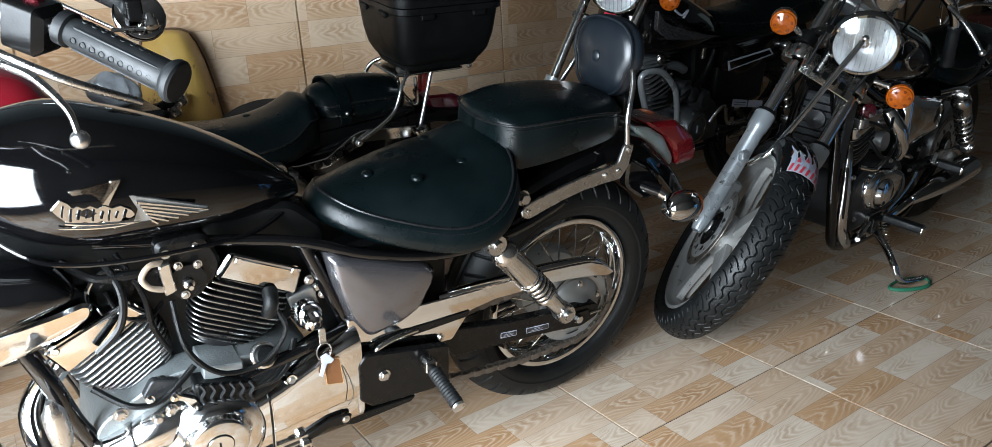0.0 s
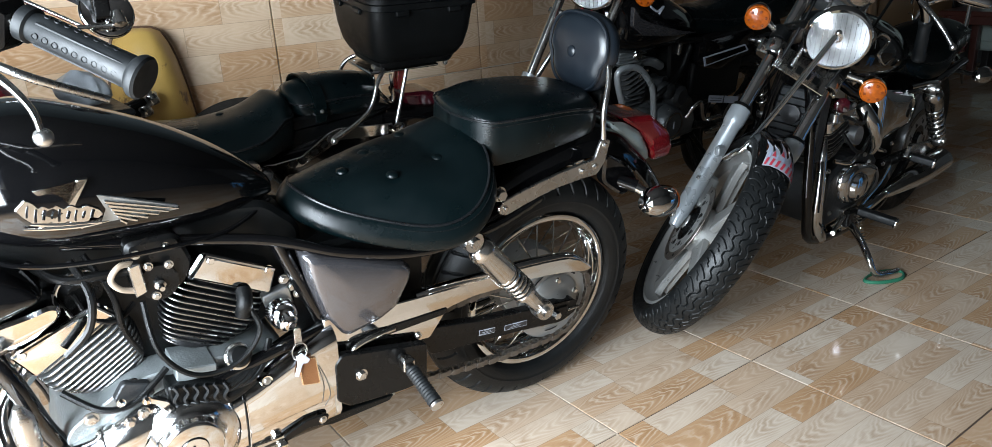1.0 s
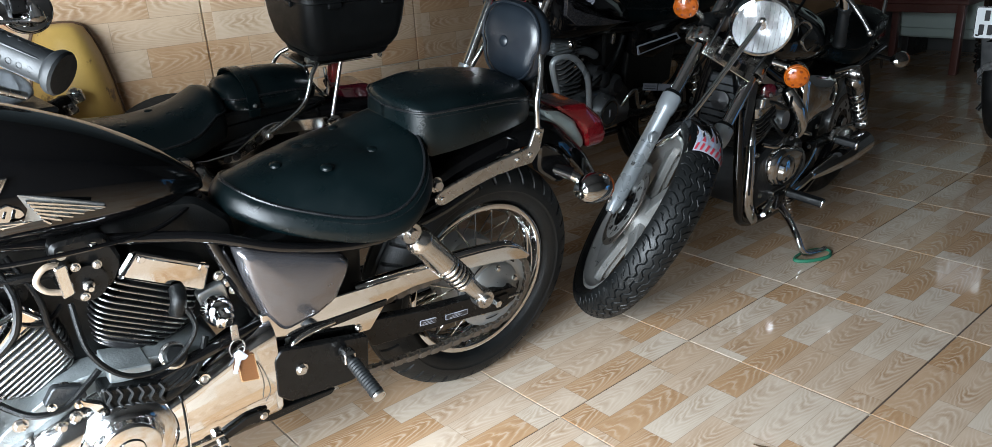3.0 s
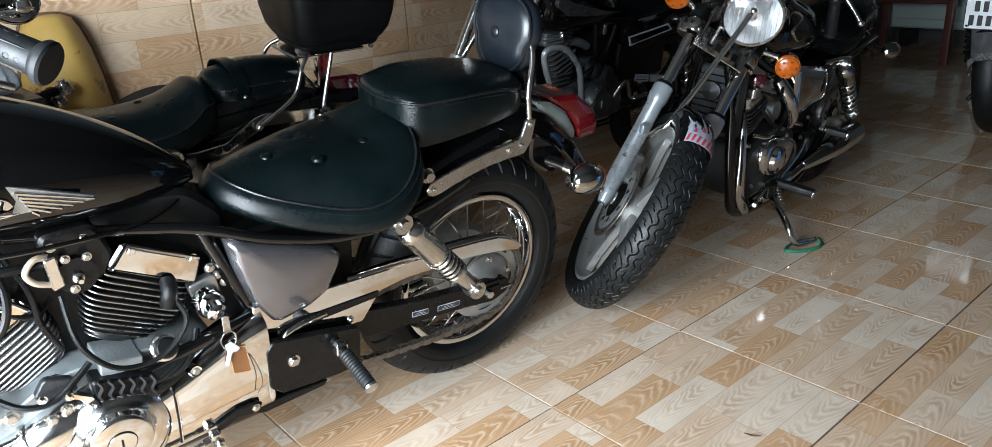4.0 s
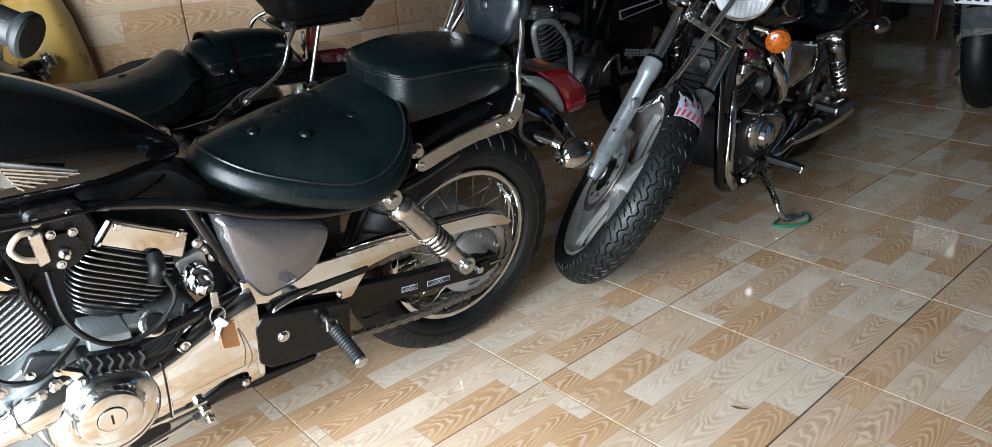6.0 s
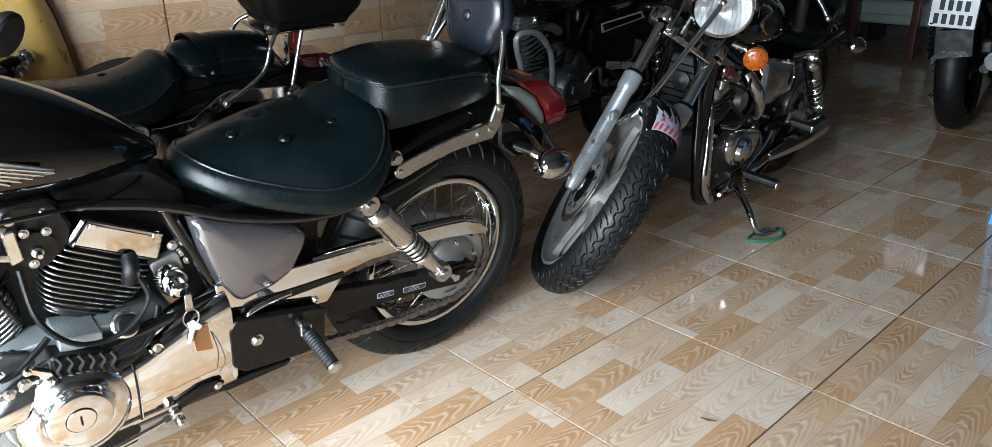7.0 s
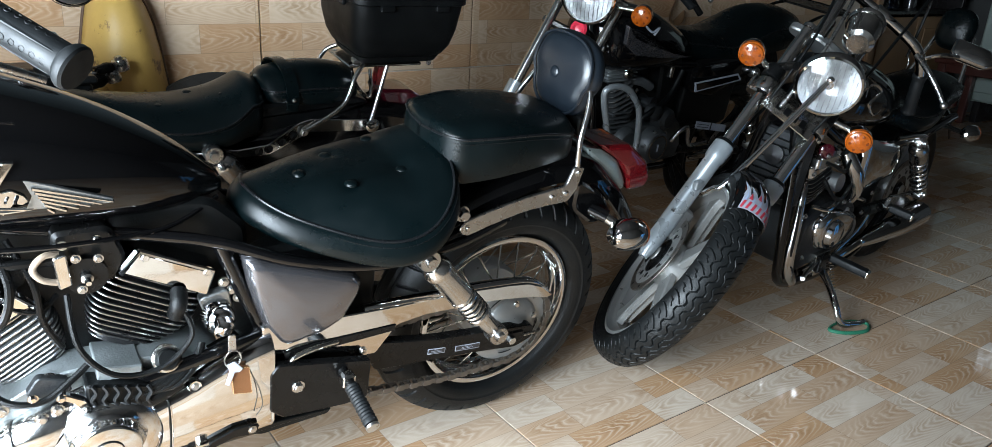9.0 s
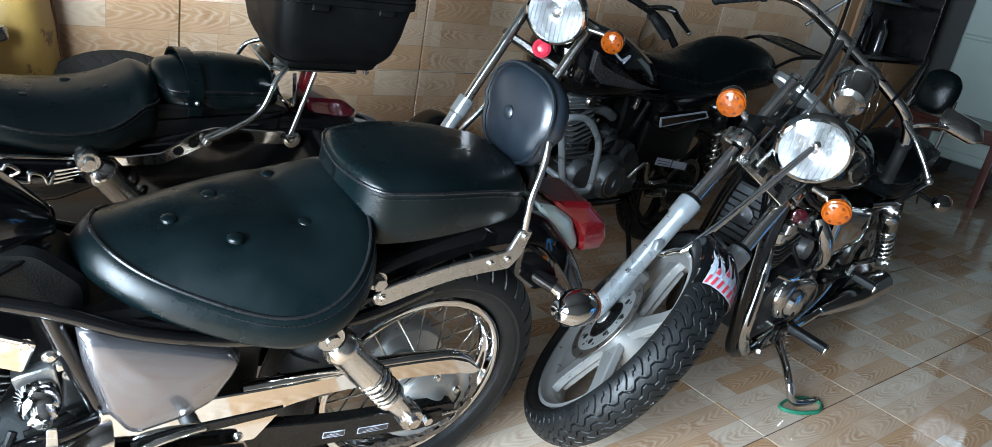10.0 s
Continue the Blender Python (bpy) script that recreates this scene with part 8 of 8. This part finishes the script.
table()
cabinet()
for x, h, r, mat in ((4.40, 0.26, 0.04, M_BOTTLE), (4.55, 0.22, 0.05, M_GLASS), (4.72, 0.28, 0.038, M_BOTTLE), (4.95, 0.24, 0.045, M_GREYMET)):
    bottle(pose(x, 1.95, 0.793), h, r, mat, "tinted bottle standing on a dark shelf")
whole("blue_box", box((0, 0, 0.10), (0.14, 0.12, 0.20), 0.008), M_BLUEP, "blue box on a dark cabinet shelf", "box", pose(4.86, 1.93, 1.163))


def door_frame():
    b = thing("door_frame", pose(3.96, 1.70, 0), "brown wooden door frame at the end of the tiled wall", "door frame", kind="structure")
    part("post", box((0, 0.10, 1.05), (0.17, 0.26, 2.10), 0.008), M_DOORW, b)
    part("trim", box((0.03, -0.042, 1.05), (0.06, 0.02, 2.10), 0.004), M_DOORW, b)
    return b


door_frame()


def fridge():
    b = thing("tall_locker", pose(5.5, 1.02, 0), "tall pale green-grey steel locker", "locker")
    part("body", box((0, 0, 0.99), (0.40, 1.05, 1.66), 0.015), M_GREEN, b)
    d = part("door", box((-0.21, 0, 0.62), (0.02, 1.02, 0.78), 0.008), M_GREEN, b)
    part("door", box((-0.21, 0, 1.42), (0.02, 1.02, 0.78), 0.008), M_GREEN, b)
    for y in (-0.45, 0.45):
        part("foot", box((0, y, 0.08), (0.36, 0.05, 0.16), 0.006), M_CAB, b)
    part("handle", box((-0.226, -0.42, 0.9), (0.015, 0.02, 0.16), 0.004), M_CHROMED, d)
    return b


fridge()


def stool():
    b = thing("plastic_stool", pose(1.83, -0.66, 0, 0, 0, 20), "light blue moulded plastic stool", "stool")
    def sq(h, z, r=0.03):
        return [(x, y, z) for x, y in rounded(rect(h * 2, h * 2), r, 5)]
    part("seat", loft([sq(0.125, 0.40), sq(0.142, 0.402), sq(0.146, 0.425), sq(0.138, 0.438), sq(0.10, 0.434), sq(0.03, 0.432, 0.01)]), M_BLUEP, b)
    for sx in (1, -1):
        for sy in (1, -1):
            part("leg", loft([[(sx * (0.10 + k + dx * 0.026), sy * (0.10 + k + dy * 0.026), z) for dx, dy in ((1, 1), (-1, 1), (-1, 0.3), (0.3, 0.3), (0.3, -1), (1, -1))] for z, k in ((0.405, 0.012), (0.2, 0.028), (0.0, 0.046))]), M_BLUEP, b)
    for k in range(4):
        part("skirt", box((0, 0.138, 0.36), (0.20, 0.006, 0.09), 0.002, pose(0, 0, 0, 0, 0, 90 * k)), M_BLUEP, b)
    return b


stool()
sheet = whole("paper_sheet", loft([[(x, y, 0.006 * math.sin(9 * x + 4 * y) + 0.02 * abs(y) + dz) for x in (-0.15, -0.05, 0.05, 0.15)] + [(x, y, 0.006 * math.sin(9 * x + 4 * y) + 0.02 * abs(y) + dz + 0.002) for x in (0.15, 0.05, -0.05, -0.15)] for y, dz in ((-0.13, 0.0), (-0.04, 0.0), (0.04, 0.0), (0.13, 0.0))]), M_WHITEP, "white paper sheet lying on the stool", "paper", pose(1.78, -0.62, 0.442, 0, 0, 35))


def loose_mudguard():
    b = thing("loose_mudguard", pose(0.79, 1.44, 0.0, 0, 0, 6), "loose black mudguard standing on the floor by the wall", "mudguard")
    fender(b, [(-0.21, 0.004), (-0.20, 0.20), (-0.14, 0.40), (0.0, 0.505), (0.14, 0.40), (0.20, 0.20), (0.21, 0.004)], 0.07, 0.05, M_BLACK, "arched_guard")
    return b


loose_mudguard()


# ---- dry leaf on the floor ----
whole("dry_leaf", loft([[(x, -h, 0.002 + 0.003 * abs(x) / 0.02), (x, h, 0.002 + 0.003 * abs(x) / 0.02), (x, h, 0.0035 + 0.003 * abs(x) / 0.02), (x, -h, 0.0035 + 0.003 * abs(x) / 0.02)] for x, h in ((-0.018, 0.0006), (-0.009, 0.002), (0.0, 0.0026), (0.009, 0.002), (0.018, 0.0006))]), M_LEAF, "small dry brown leaf lying on the tiles", "leaf", pose(0.222, -0.393, 0.0, 0, 0, 115))


# ---- curled strip on the back wall ----
whole("wall_hook", tube([(-0.005, 0, 0.125), (-0.020, -0.004, 0.085), (-0.042, -0.006, 0.035), (-0.040, -0.006, 0.0), (-0.010, -0.008, -0.022), (0.030, -0.006, 0.0), (0.052, -0.005, 0.030), (0.060, -0.004, 0.045)], [0.005, 0.012, 0.018, 0.020, 0.022, 0.020, 0.012, 0.003], 12, 5, flat=0.35), M_DOORW, "curled brown leather strip fixed to the tiled wall", "strip", pose(2.10, 1.680, 0.775))


# ---- floor and wall tiles ----
TILE = 0.5
tile_me = mesh_of("tile", prism(rect(TILE - 0.0042, TILE - 0.0042), 0.006, Matrix.Translation((0, 0, -0.006)), 0.0008), M_FLOOR, 30)
for i in range(-5, 12):
    for j in range(-4, 6):
        cx, cy = (i + 0.5) * TILE, (j + 0.5) * TILE
        o = new("tile", tile_me)
        o.parent = floor
        o.location = (cx, cy, 0.0)
joint_me = mesh_of("joint", box((0, 0, -0.004), (0.0046, DOOR_Y - Y0, 0.006), 0.001), M_GROUTC, 30)
for i in range(-4, 12):
    o = new("joint", joint_me)
    o.parent = floor
    o.location = (i * TILE, (Y0 + DOOR_Y) / 2, 0.0)
WT_W, WT_H, WX = 0.905, 0.588, -0.035
wt_me = mesh_of("wall_tile", prism(rect(WT_W - 0.006, WT_H - 0.006), 0.012, Matrix(((1, 0, 0, 0), (0, 0, -1, 0), (0, 1, 0, 0), (0, 0, 0, 1))), 0.0015), M_WALLT, 30)
for i in range(-4, 4):
    for j in range(2):
        cx = WX + (i + 0.5) * WT_W
        if cx + WT_W / 2 > 3.9 or cx - WT_W / 2 < X0 - 0.7:
            continue
        o = new("wall_tile", wt_me)
        o.parent = wall_north
        o.location = (cx, Y1 + 0.012, (j + 0.5) * WT_H)
bag()
